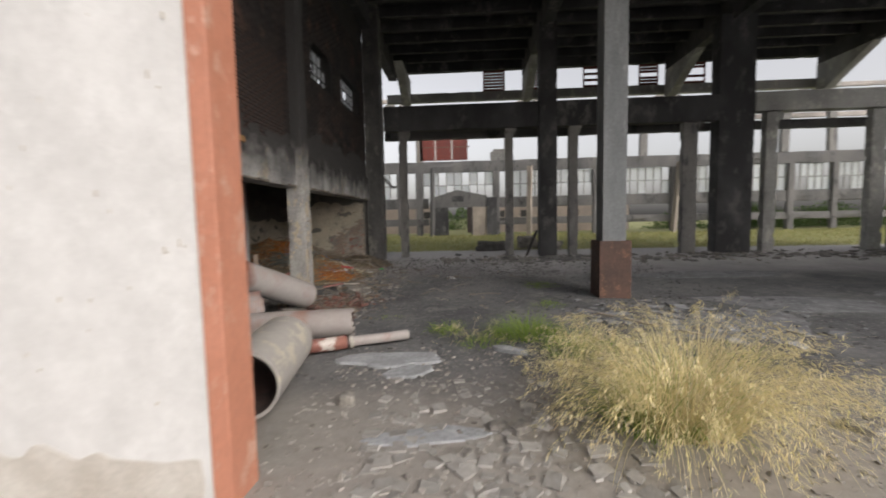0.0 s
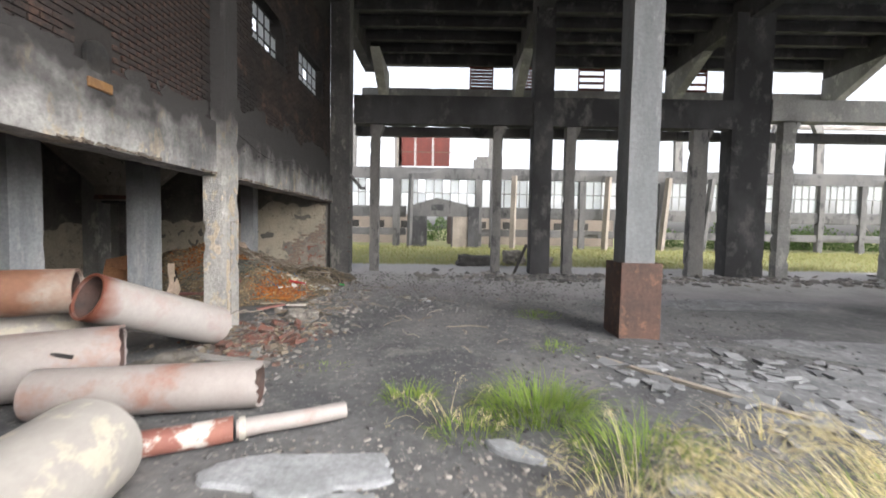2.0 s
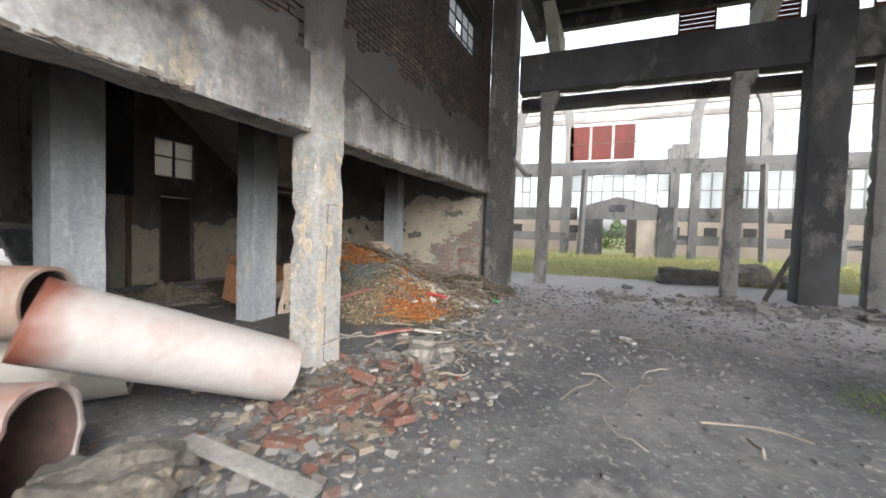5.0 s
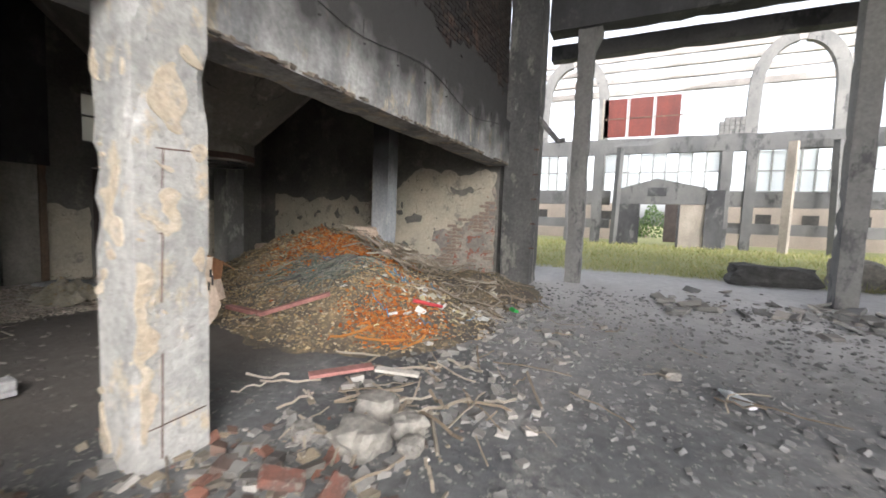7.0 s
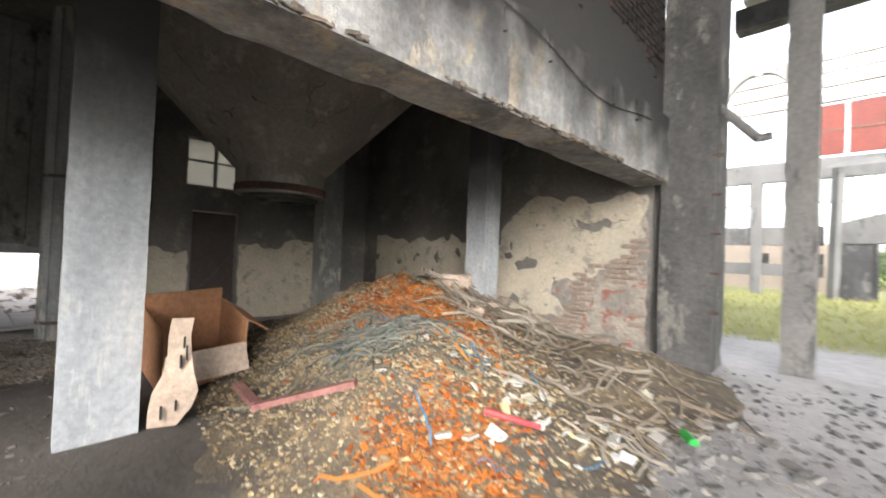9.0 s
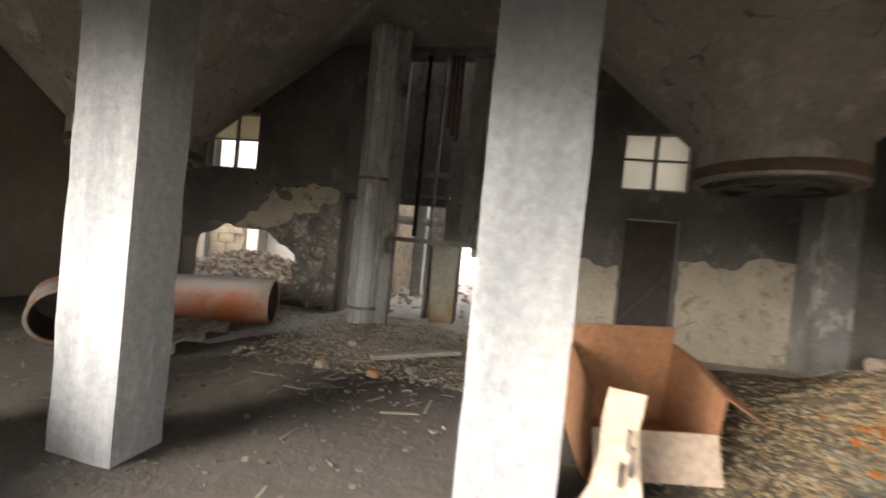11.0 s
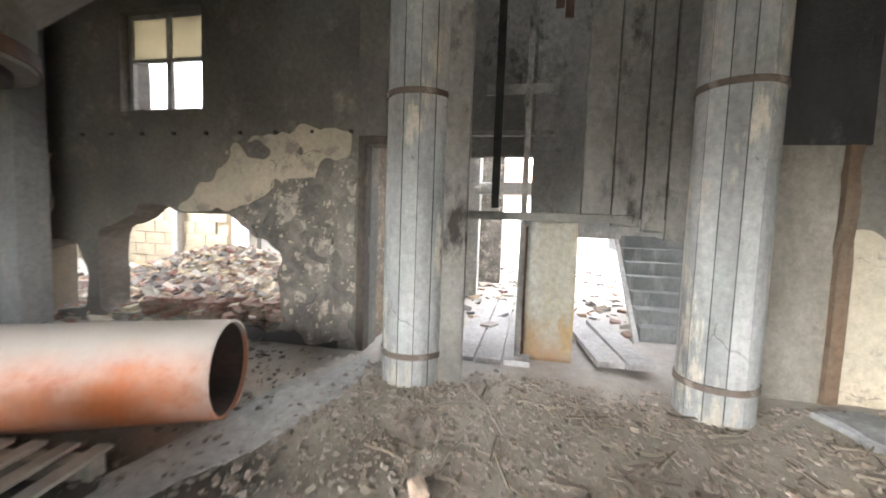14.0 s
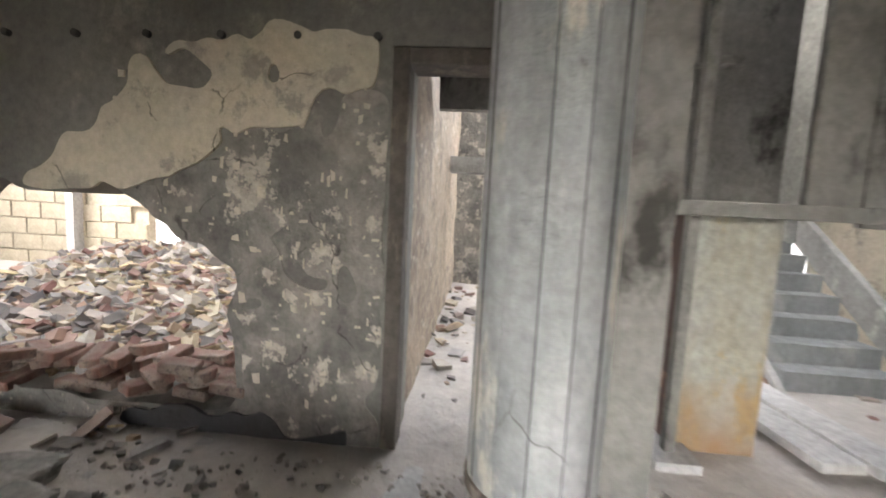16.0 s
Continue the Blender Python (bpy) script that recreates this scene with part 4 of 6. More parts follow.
def stone(name, cx, cy, sx, sy, sz, mat, label, category="stone", seed=0, turn=0.0, z=None, sub=3, rough=0.25):
    """A broken lump resting on the ground."""
    bm = bmesh.new()
    bmesh.ops.create_icosphere(bm, subdivisions=sub, radius=1)
    for v in bm.verts:
        c = v.co.copy()
        m = max(abs(c.x), abs(c.y), abs(c.z))
        c = c.lerp(c / m, 0.6)
        c *= 1 + rough * noise.noise(c * 1.3 + Vector((seed * 3.1, 0, 0))) + rough * 0.5 * noise.noise(c * 3.1 + Vector((seed, 2, 0)))
        v.co = Vector((c.x * sx / 2, c.y * sy / 2, max(c.z, -0.75) * sz / 2))
    ob = link(name, bm, mat)
    ob.matrix_basis = pose(cx, cy, (gz(cx, cy) if z is None else z) + sz * 0.33, 0, 0, turn)
    return tagged(ob, label, category)


flat_piece("cement_spill", -1.1, 5.25, 0.72, 0.27, 0.035, SLATE, "smooth grey sheet of spilt cement on earth", "cement", 1, 0.1)
flat_piece("cement_spill", -0.75, 4.85, 0.3, 0.2, 0.03, SLATE, "small grey sheet of spilt cement on earth", "cement", 4, 0.5)
flat_piece("cement_spill", -0.35, 3.3, 0.5, 0.16, 0.02, SLATE, "thin grey cement sheet by the gate", "cement", 7, 0.2)
flat_piece("slate_slab", 0.55, 5.6, 0.3, 0.09, 0.05, SLATE, "grey slate strip at the edge of grass", "slab", 9, -0.6)
stone("stone", -1.25, 3.95, 0.17, 0.15, 0.15, ROCK, "pale grey broken stone on the ground", seed=1)
for i, (x, y, s) in enumerate(((0.25, 3.5, 0.14), (0.42, 3.45, 0.17), (-0.38, 4.3, 0.1), (3.3, 3.5, 0.2), (3.55, 3.6, 0.18), (3.1, 3.9, 0.14), (-0.05, 3.0, 0.1))):
    stone("stone", x, y, s * 1.3, s, s * 0.45, ROCK, "small pale stone on bare earth", seed=i + 2, turn=i * 40)

# ---- discarded pipes ----
def pipe(a, b, r, mat, label, ragged=0.0, seed=0, thick=0.03, lining=PIPE_IN, collar=None, skew=0.0):
    """A hollow pipe from a to b, both on its axis."""
    a, b = Vector(a), Vector(b)
    d = b - a
    ob = empty("pipe", a)
    ob.rotation_mode = "QUATERNION"
    ob.rotation_quaternion = d.to_track_quat("X", "Z")
    bm = tube(d.length, r, r - thick, 56, 14, ragged, seed)
    for v in bm.verts:
        v.co.z += 0.006 * noise.noise(v.co * 2.5 + Vector((seed, 0, 0)))
        v.co.y += 0.006 * noise.noise(v.co * 2.5 + Vector((0, seed, 3)))
        if v.co.x > 0.9 * d.length:
            v.co.x += skew * v.co.y / r
    part("barrel", bm, mat, ob, smooth=True).data.set_sharp_from_angle(angle=radians(40))
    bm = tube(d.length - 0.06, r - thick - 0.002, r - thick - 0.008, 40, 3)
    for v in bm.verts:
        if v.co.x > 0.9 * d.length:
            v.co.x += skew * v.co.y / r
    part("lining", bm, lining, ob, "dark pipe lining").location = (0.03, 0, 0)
    if collar:
        part("collar", tube(0.05, r + 0.02, r - 0.01, 40), WOODLIGHT, ob).location = (collar, 0, 0)
    return tagged(ob, label, "pipe", group="discarded pipes")


pipe((-2.08, 3.5, -0.0), (-2.32, 4.9, -0.01), 0.335, PIPE_GREY, "grey cement pipe with stained patches at the gate")
pipe((-3.8, 6.02, -0.15), (-1.86, 6.42, -0.15), 0.23, PIPE, "chalky white pipe with rust blotches and torn end", 0.07, 3)
pipe((-5.6, 5.55, -0.03), (-3.62, 6.85, -0.03), 0.34, PIPE, "wide chalky pipe with rust and a broken mouth", 0.05, 5)
pipe((-4.15, 6.98, 0.6), (-3.52, 8.52, -0.1), 0.28, PIPE_LEAN, "long chalky white pipe leaning down off others")
pipe((-6.2, 6.3, 0.62), (-4.5, 7.25, 0.62), 0.27, PIPE_RUST, "rust-brown pipe on top of the stack")
pipe((-5.6, 6.7, 0.02), (-4.7, 7.9, 0.02), 0.33, PIPE_GREY, "cement pipe under the stack")
pipe((-2.5, 5.32, -0.25), (-1.78, 5.68, -0.25), 0.1, weathered("brown_pipe", (0.20, 0.075, 0.06), (0.26, 0.11, 0.08), (0.55, 0.5, 0.46), scale=1.2, rough=0.7, grain=0.1), "brown end of a thin pipe")
pipe((-1.76, 5.69, -0.26), (-0.95, 6.12, -0.27), 0.075, PIPE, "thin white pipe with a collar", collar=0.02)
bm = bmesh.new()
rod(bm, (-5.0, 6.1, 0.34), (-3.75, 6.35, 0.1), 0.022, 8)
tagged(link("iron_rod", bm, DARKSTEEL), "dark iron rod lying across pipes", "rod")

# ---- rubble at the columns ----
stone("boulder", -3.26, 6.98, 0.72, 0.46, 0.46, weathered("brown_grey_rock", (0.10, 0.093, 0.082), (0.15, 0.135, 0.115), (0.24, 0.20, 0.152), scale=2.4, fine=14, bump=1.0, grain=0.35), "broken brown-grey boulder among rubble", "boulder", seed=23, turn=38, z=-0.45, sub=4, rough=0.34)
bm = beam_between(bmesh.new(), (-3.3, 7.44, -0.2), (-2.3, 7.55, -0.35), 0.13, 0.035)
tagged(link("plank", bm, weathered("grey_plank", (0.27, 0.26, 0.245), (0.20, 0.19, 0.18), (0.33, 0.31, 0.28), scale=3, fine=24)), "grey weathered plank on rubble", "plank")
stone("concrete_block", -3.1, 10.62, 0.34, 0.26, 0.2, ROCK, "pale square concrete block on ash", "block", seed=5, turn=20, rough=0.08)
rndb = random.Random(5)
bk = bmesh.new()
put_box(bk, -0.125, 0.125, -0.06, 0.06, -0.033, 0.033, 0.008)
REDBRICK = weathered("loose_red_brick", (0.17, 0.072, 0.052), (0.11, 0.07, 0.058), (0.19, 0.165, 0.14), scale=7, fine=40, bump=0.5)
brick0 = tagged(link("broken_brick", bk, REDBRICK), "loose red brick in ash and rubble", "brick", group="loose bricks")
brick0.matrix_basis = pose(-2.95, 8.55, -0.33, 8, 4, 30)
for i in range(12):
    x, y = (rndb.gauss(-2.9, 0.3), rndb.gauss(8.7, 0.42)) if i < 13 else (rndb.gauss(-2.7, 0.3), rndb.gauss(9.4, 0.3))
    copy_thing(brick0, pose(x, y, gz(x, y) + 0.035 + 0.06 * rndb.random() * (i < 22), rndb.gauss(0, 14), rndb.gauss(0, 14), 360 * rndb.random()))
scatter("brick_rubble", 1100, heavy(-3.05, 8.9, 0.5, 0.65), (0.02, 0.12), BRICKBITS, "broken brick and mortar rubble round a column foot", "rubble", 3)
scatter("grey_rubble", 700, lambda r: (-3.6 + 1.6 * r.random() ** 1.5 + r.gauss(0, 0.25), 7.0 + 8.0 * r.random()), (0.02, 0.13), RUBBLE, "grey rubble and stone chips on ash", "rubble", 4)
scatter("ash_clods", 2600, lambda r: (-3.4 + 6.5 * r.random(), 10.8 + 5.6 * r.random()), (0.015, 0.07), islands("ash_lump", [(0.14, 0.14, 0.14), (0.25, 0.245, 0.24), (0.19, 0.187, 0.185)]), "lumps of trodden ash and clinker", "cinders", 61, flat=0.6, tilt=0.6)
scatter("ash_clods", 5200, box_area(-3.6, 6.5, 4.6, 16.8), (0.012, 0.06), islands("ash_clod", [(0.09, 0.09, 0.092), (0.15, 0.148, 0.145), (0.12, 0.12, 0.12), (0.22, 0.21, 0.195)]), "small dark clods and cinders on the ash floor", "cinders", 6, flat=0.6)
scatter("pebbles", 2600, box_area(-1.7, 3.8, 2.4, 5.8), (0.008, 0.05), islands("pebble", [(0.30, 0.28, 0.25), (0.45, 0.42, 0.38), (0.20, 0.18, 0.16)]), "pebbles and cement crumbs by the gate", "pebbles", 7, flat=0.55)
scatter("debris_line", 900, lambda r: (-1.0 + 19 * r.random(), r.gauss(16.3, 0.5)), (0.03, 0.28), RUBBLE, "broken concrete and ash along the open side", "rubble", 8, flat=0.35)
scatter("cement_flakes", 260, lambda r: (r.gauss(3.7, 1.0), r.gauss(7.6, 0.9)), (0.03, 0.3), islands("cement_flake", [(0.24, 0.25, 0.255), (0.42, 0.43, 0.44), (0.14, 0.145, 0.15)]), "flaking pale cement crust on the floor", "crust", 9, flat=0.2, tilt=0.15, jitter=0.6)
flat_piece("cement_crust", 4.6, 7.0, 1.6, 0.9, 0.008, CRUST, "pale cement crust on the ash floor", "cement", 12, 0.4)
flat_piece("cement_crust", 6.6, 8.6, 1.9, 0.8, 0.008, CRUST, "pale cement crust on the dark floor", "cement", 15, -0.3)
flat_piece("cement_crust", 7.4, 12.6, 2.4, 0.7, 0.008, CRUST, "long pale cement crust on the floor", "cement", 18, 0.05)
flat_piece("cement_crust", 11.6, 9.6, 2.6, 0.9, 0.008, CRUST, "wide pale cement crust on the floor", "cement", 21, 0.2)
ribbons("cable_ends", sticks(26, box_area(-2.4, 1.5, 8.0, 14.5), (0.2, 0.8), (0.005, 0.012), 12, bend=0.5), TWIGS, "bent cable ends and twigs on ash", "scraps")
ribbons("splinters", sticks(60, heavy(-3.1, 10.8, 0.55, 0.6), (0.15, 0.7), (0.006, 0.017), 13, bend=0.04), TWIGS, "wood splinters and strips on rubble", "scraps")
bm = beam_between(bmesh.new(), (-3.94, 10.75, -0.29), (-3.57, 11.2, -0.27), 0.12, 0.03)
tagged(link("red_strip", bm, PINKWOOD), "faded red painted wood strip on the ground", "strip")
bm = beam_between(bmesh.new(), (-3.5, 11.16, -0.27), (-3.11, 11.29, -0.29), 0.1, 0.025)
tagged(link("pale_strip", bm, WOODLIGHT), "pale wood strip on the ground", "strip")
for i, (x, y, s) in enumerate(((-2.92, 10.18, 0.3), (-2.75, 10.5, 0.22), (-2.6, 10.3, 0.16), (-3.35, 10.1, 0.16), (-1.0, 12.6, 0.15))):
    stone("stone", x, y, s * 1.2, s, s * 0.7, ROCK, "pale broken stone among splinters", seed=i + 30, turn=50 * i)
bt = bmesh.new()
rod(bt, (-0.15, 0, 0), (0.1, 0, 0), 0.04, 14)
rod(bt, (0.1, 0, 0), (0.2, 0, 0), 0.036, 14, 0.014)
b = tagged(link("plastic_bottle", bt, frosted("cloudy_plastic", (0.75, 0.78, 0.80), 0.4)), "crushed clear plastic bottle on ash", "bottle")
b.matrix_basis = pose(-0.5, 12.28, -0.3, 0, 0, 125)
bm = beam_between(bmesh.new(), (2.2, 8.2, -0.37), (3.6, 6.3, -0.36), 0.09, 0.04)
tagged(link("batten", bm, TWIGS), "grey wooden batten by a column", "batten")

scatter("cement_fragments", 330, lambda r: (-0.9 + 2.3 * r.random(), 2.5 + 2.1 * r.random() ** 1.3), (0.025, 0.17), islands("pale_fragment", [(0.26, 0.25, 0.23), (0.44, 0.42, 0.39), (0.34, 0.325, 0.30), (0.54, 0.52, 0.48)]), "pale broken cement fragments inside the gate", "fragments", 64, flat=0.25, tilt=0.2, jitter=0.5)
scatter("broken_slabs", 150, lambda r: (r.gauss(3.7, 1.0), r.gauss(16.15, 0.35)), (0.08, 0.36), islands("grey_slab_piece", [(0.15, 0.148, 0.145), (0.27, 0.265, 0.26), (0.20, 0.197, 0.19), (0.36, 0.35, 0.34)]), "broken concrete slabs heaped round a column foot", "rubble", 65, flat=0.25, tilt=0.5)

# ---- grass ----
tagged(from_vf("grass_tussock", *blades(1500, 1.85, 3.5, 0.42, 0.32, (0.55, 1.42), 0.007, 0.6, 21, 0.95, 0.45), GRASS_DRY), "tall dry yellow grass tussock with feathery heads", "grass", kind="stuff")
tagged(from_vf("grass_tuft", *blades(450, 1.65, 3.55, 0.45, 0.35, (0.35, 0.85), 0.010, 0.6, 22), GRASS_GREEN), "green blades within a dry tussock", "grass", kind="stuff")
for i, (x, y, rx, n, h) in enumerate(((0.9, 6.35, 0.5, 620, 0.55), (-0.35, 6.6, 0.3, 150, 0.35), (1.6, 5.6, 0.5, 300, 0.5), (1.95, 11.0, 0.5, 260, 0.22), (1.7, 8.6, 0.35, 110, 0.25), (-1.6, 7.6, 0.35, 50, 0.12), (0.2, 5.9, 0.3, 120, 0.3), (2.4, 4.6, 0.4, 220, 0.6), (3.4, 5.2, 0.3, 80, 0.5))):
    tagged(from_vf("grass_tuft", *blades(n, x, y, rx, rx * 0.7, (h * 0.4, h), 0.011, 0.8, 40 + i), GRASS_GREEN), "fresh green grass tuft in ash", "grass", kind="stuff")
for i, (x, y, n, h) in enumerate(((1.2, 5.0, 55, 0.7), (0.1, 6.2, 30, 0.5), (2.7, 5.8, 45, 0.65))):
    tagged(from_vf("dry_grass_tuft", *blades(n, x, y, 0.35, 0.25, (h * 0.5, h), 0.009, 0.9, 60 + i, 0.6, 0.5), GRASS_DRY), "thin dry grass with drooping heads", "grass", kind="stuff")
rng = random.Random(77)
V, F = [], []
for _ in range(34000):
    x, y = -9 + 55 * rng.random(), 19.3 + 17 * rng.random() ** 1.4
    if 22.9 < y < 23.5:
        continue
    h, w, a = 0.07 + 0.2 * rng.random() ** 1.5, 0.014 + 0.0012 * (y - 19), rng.random() * 6.28
    z, dx, dy = gz(x, y) - 0.01, math.cos(a) * w, math.sin(a) * w
    lx, ly = rng.gauss(0, 0.12), rng.gauss(0, 0.12)
    o = len(V)
    V += [(x - dx, y - dy, z), (x + dx, y + dy, z), (x + lx, y + ly, z + h)]
    F.append((o, o + 1, o + 2))
tagged(from_vf("meadow", V, F, MEADOW), "yellow-green meadow grass beyond the hall", "grass", kind="stuff")

# ---- open side ----
stone("boulder", 1.25, 19.3, 1.75, 0.7, 0.55, weathered("dark_boulder", (0.06, 0.058, 0.055), (0.10, 0.097, 0.093), scale=3, bump=0.7), "dark long boulder at the meadow edge", "boulder", seed=3, turn=8, rough=0.3)
stone("boulder", 2.9, 20.0, 0.9, 0.7, 0.75, ROCK, "grey boulder behind posts", "boulder", seed=8, rough=0.3)
stone("boulder", 4.0, 19.6, 0.9, 0.7, 0.5, ROCK, "pale concrete lump behind posts", "boulder", seed=9, rough=0.3)
bm = beam_between(bmesh.new(), (2.45, 17.1, -0.12), (2.86, 16.98, 0.95), 0.13, 0.1)
tagged(link("steel_bar", bm, DARKSTEEL), "dark steel bar leaning on a column", "bar")
arm = tagged(empty("drain_spout", (-3.86, 16.55, 3.55)), "grey steel pipe arm fixed to the corner column", "spout")
bm = bmesh.new()
rod(bm, (-0.02, 0, 0), (0.22, 0.0, 0.02), 0.07, 12)
put_box(bm, -0.02, 0.05, -0.2, 0.2, -0.12, 0.12)
part("bracket", bm, POSTCONC, arm)
bm = bmesh.new()
rod(bm, (0.2, 0, 0), (0.85, 0.05, -0.75), 0.055, 12)
rod(bm, (0.84, 0.05, -0.74), (0.98, 0.06, -0.72), 0.05, 12)
part("arm", bm, POSTCONC, arm)
for z in (0.6, 1.1, 1.6, 2.1, 2.6):
    bm = boxm(-3.44, -3.34, 16.34, 16.4, z, z + 0.03)
    tagged(link("steel_clip", bm, RUST), "rusty steel clip on the corner column", "clip", group="column clips")
ribbons("wire", [([(-3.93, y, 3.05 + 0.10 * math.sin(y * 2.1) - 0.03 * (y - 10)) for y in np.arange(9.9, 15.8, 0.3)], 0.006)], DARKSTEEL, "loose wire strung along the beam", "wire", kind="")
for i in range(9):
    y = 10.2 + i * 0.62
    bm = bmesh.new()
    rod(bm, (-3.96, y, 2.86), (-3.945, y, 3.02 + 0.04 * (i % 3)), 0.006, 6)
    rod(bm, (-3.96, y, 2.87), (-3.92, y, 2.86), 0.008, 6)
    tagged(link("iron_hook", bm, DARKSTEEL), "small iron hook on the beam face", "hook", group="beam hooks")
niche = tagged(empty("wall_niche", (-4.0, 6.98, 3.02)), "dark arched niche with an orange sill", "niche")
bm = bmesh.new()
ring = [(0.15 * math.cos(math.pi * i / 12), 0.3 + 0.15 * math.sin(math.pi * i / 12)) for i in range(13)] + [(-0.15, 0), (0.15, 0)]
va = [bm.verts.new((0.0, u, z)) for u, z in ring]
vb = [bm.verts.new((0.05, u, z)) for u, z in ring]
bm.faces.new(vb)
for i in range(len(ring)):
    j = (i + 1) % len(ring)
    bm.faces.new((va[i], va[j], vb[j], vb[i]))
bmesh.ops.recalc_face_normals(bm, faces=bm.faces[:])
# Dark plate in the niche's outline stands for its shaded depth.
part("recess_shade", bm, DARKSTEEL, niche)
part("sill", boxm(0.0, 0.08, -0.16, 0.16, -0.09, 0.02, 0.01), weathered("orange_sill", (0.26, 0.14, 0.05), (0.18, 0.10, 0.05), scale=4), niche, "orange-brown sill")

# ---- far shell ----
YF = 36.0
for z0, z1 in ((5.54, 6.5), (2.4, 3.3), (0.9, 1.5)):
    for a, b in (((-14, 60),) if z0 > 5 else ((-14, -3.4), (2.7, 60))):
        setting(link("far_beam", rough_box(a, b, YF, YF + 0.4, z0, z1, 0.7, 0.03, 0.12), FARCONC), "weathered concrete beam of a far shell", "beam")
FARBEIGE = weathered("beige_post", (0.36, 0.31, 0.26), (0.24, 0.21, 0.18), scale=1.0, streak=0.5)
for x, w in ((-12.5, 0.5), (-8.3, 0.5), (-5.9, 0.45), (-4.2, 0.6), (2.6, 0.55), (3.75, 0.5), (11.1, 0.5), (17.6, 0.5), (22.5, 0.5), (27.1, 0.5), (30.6, 0.45), (34.0, 0.5), (40, 0.5), (47, 0.5)):
    setting(link("far_column", rough_box(x - w / 2, x + w / 2, YF - 0.12, YF + 0.3, -0.3, 5.54, 0.6, 0.03, 0.08), FARCONC), "weathered concrete column of a far shell", "column")
for x, dx, w, m in ((-3.06, 0.12, 0.3, FARCONC), (5.3, 0.1, 0.38, FARBEIGE), (7.3, -0.15, 0.3, FARCONC), (12.75, 0.25, 0.4, FARBEIGE), (17.3, 0.55, 0.4, FARBEIGE), (20.6, 0.7, 0.4, FARCONC)):
    bm = beam_between(bmesh.new(), (x, YF - 0.65, -0.3), (x + dx, YF - 0.5, 5.85), w, 0.3)
    setting(link("leaning_post", bm, m), "slender leaning post before a far shell", "post")
porch = setting(empty("far_porch", (-0.35, YF - 0.4, 0)), "grey concrete porch with a low gable and open doorway", "porch")
part("pier", rough_box(-2.75, -1.42, 0, 0.5, -0.2, 3.3, 0.4, 0.02, 0.05), CONC_SOOT, porch)
part("pier", rough_box(0.82, 2.05, 0, 0.5, -0.2, 3.3, 0.4, 0.02, 0.05), FARBEIGE, porch)
part("pier", rough_box(2.05, 2.95, -0.15, 0.5, -0.2, 3.3, 0.4, 0.02, 0.05), CONC_SOOT, porch)
bm = bmesh.new()
vs = [bm.verts.new((x, y, z)) for y in (-0.05, 0.55) for x, z in ((-2.8, 2.47), (2.1, 2.47), (2.1, 3.42), (-0.5, 3.98), (-2.8, 3.3))]
bm.faces.new(vs[:5])
bm.faces.new(vs[5:][::-1])
for i in range(5):
    j = (i + 1) % 5
    bm.faces.new((vs[i], vs[i + 5], vs[j + 5], vs[j]))
bmesh.ops.recalc_face_normals(bm, faces=bm.faces[:])
part("gable", bm, FARCONC, porch)
part("plaque", boxm(-0.95, 0.05, -0.08, -0.052, 2.95, 3.45, 0.01), CONC_SOOT, porch, "dark framed plaque")
part("door_frame", boxm(-1.42, -1.3, -0.04, 0.5, -0.2, 2.46), CONC_SOOT, porch)
part("door_frame", boxm(0.72, 0.82, -0.04, 0.5, -0.2, 2.46), CONC_SOOT, porch)
redp = tagged(empty("sheet_screen", (-1.93, YF + 0.1, 6.5)), "red-brown sheet panels standing above a far beam", "screen")
for k in range(3):
    part("panel", boxm(-2.15 + k * 1.45, -0.85 + k * 1.45, -0.03, 0.03, 0.1, 2.45), REDPANEL, redp)
    part("upright", boxm(-2.27 + k * 1.45, -2.17 + k * 1.45, -0.06, 0.06, 0, 2.5), FARBEIGE, redp)
part("rail", boxm(-2.2, 2.2, -0.05, -0.035, 1.2, 1.28), RUST, redp)


def far_window(x0, x1, z0, z1, n, glass):
    w = setting(empty("far_window", ((x0 + x1) / 2, YF + 0.2, z0)), "long glazed strip of a far shell, panes milky and broken", "window")
    h = (x1 - x0) / 2
    for k in range(n + 1):
        part("mullion", boxm(-h + 2 * h * k / n - 0.04, -h + 2 * h * k / n + 0.04, -0.05, 0.05, 0, z1 - z0), SASH, w)
    part("transom", boxm(-h, h, -0.045, 0.045, (z1 - z0) * 0.5 - 0.03, (z1 - z0) * 0.5 + 0.03), SASH, w)
    rr = random.Random(int(x0 * 7))
    for k in range(n):
        for r in range(2):
            if rr.random() < glass:
                hh = (z1 - z0) / 2
                part("pane", boxm(-h + 2 * h * k / n + 0.05, -h + 2 * h * (k + 1) / n - 0.05, -0.01, 0.01, r * hh + 0.04, (r + 1) * hh - 0.04), FROSTWHITE, w)


for x0, x1, n in ((-12.2, -8.6, 6), (-8.0, -6.2, 3), (-3.85, 2.3, 9), (4.05, 7.2, 5), (7.5, 10.8, 5), (11.4, 17.3, 9), (17.9, 22.2, 7), (22.8, 26.8, 6), (27.4, 30.3, 5), (30.9, 33.7, 5), (34.3, 39.7, 8)):
    far_window(x0, x1, 3.3, 5.54, n, 0.7)
for k in range(4):
    bm = rough_box(-14, 46, YF + 2 + k * 1.2, YF + 2.3 + k * 1.2, 9.7 + k * 1.18, 10.1 + k * 1.18, 1.0, 0.02, 0.05)
    setting(link("far_purlin", bm, PURLIN), "pale roof purlin of a far shell", "purlin")
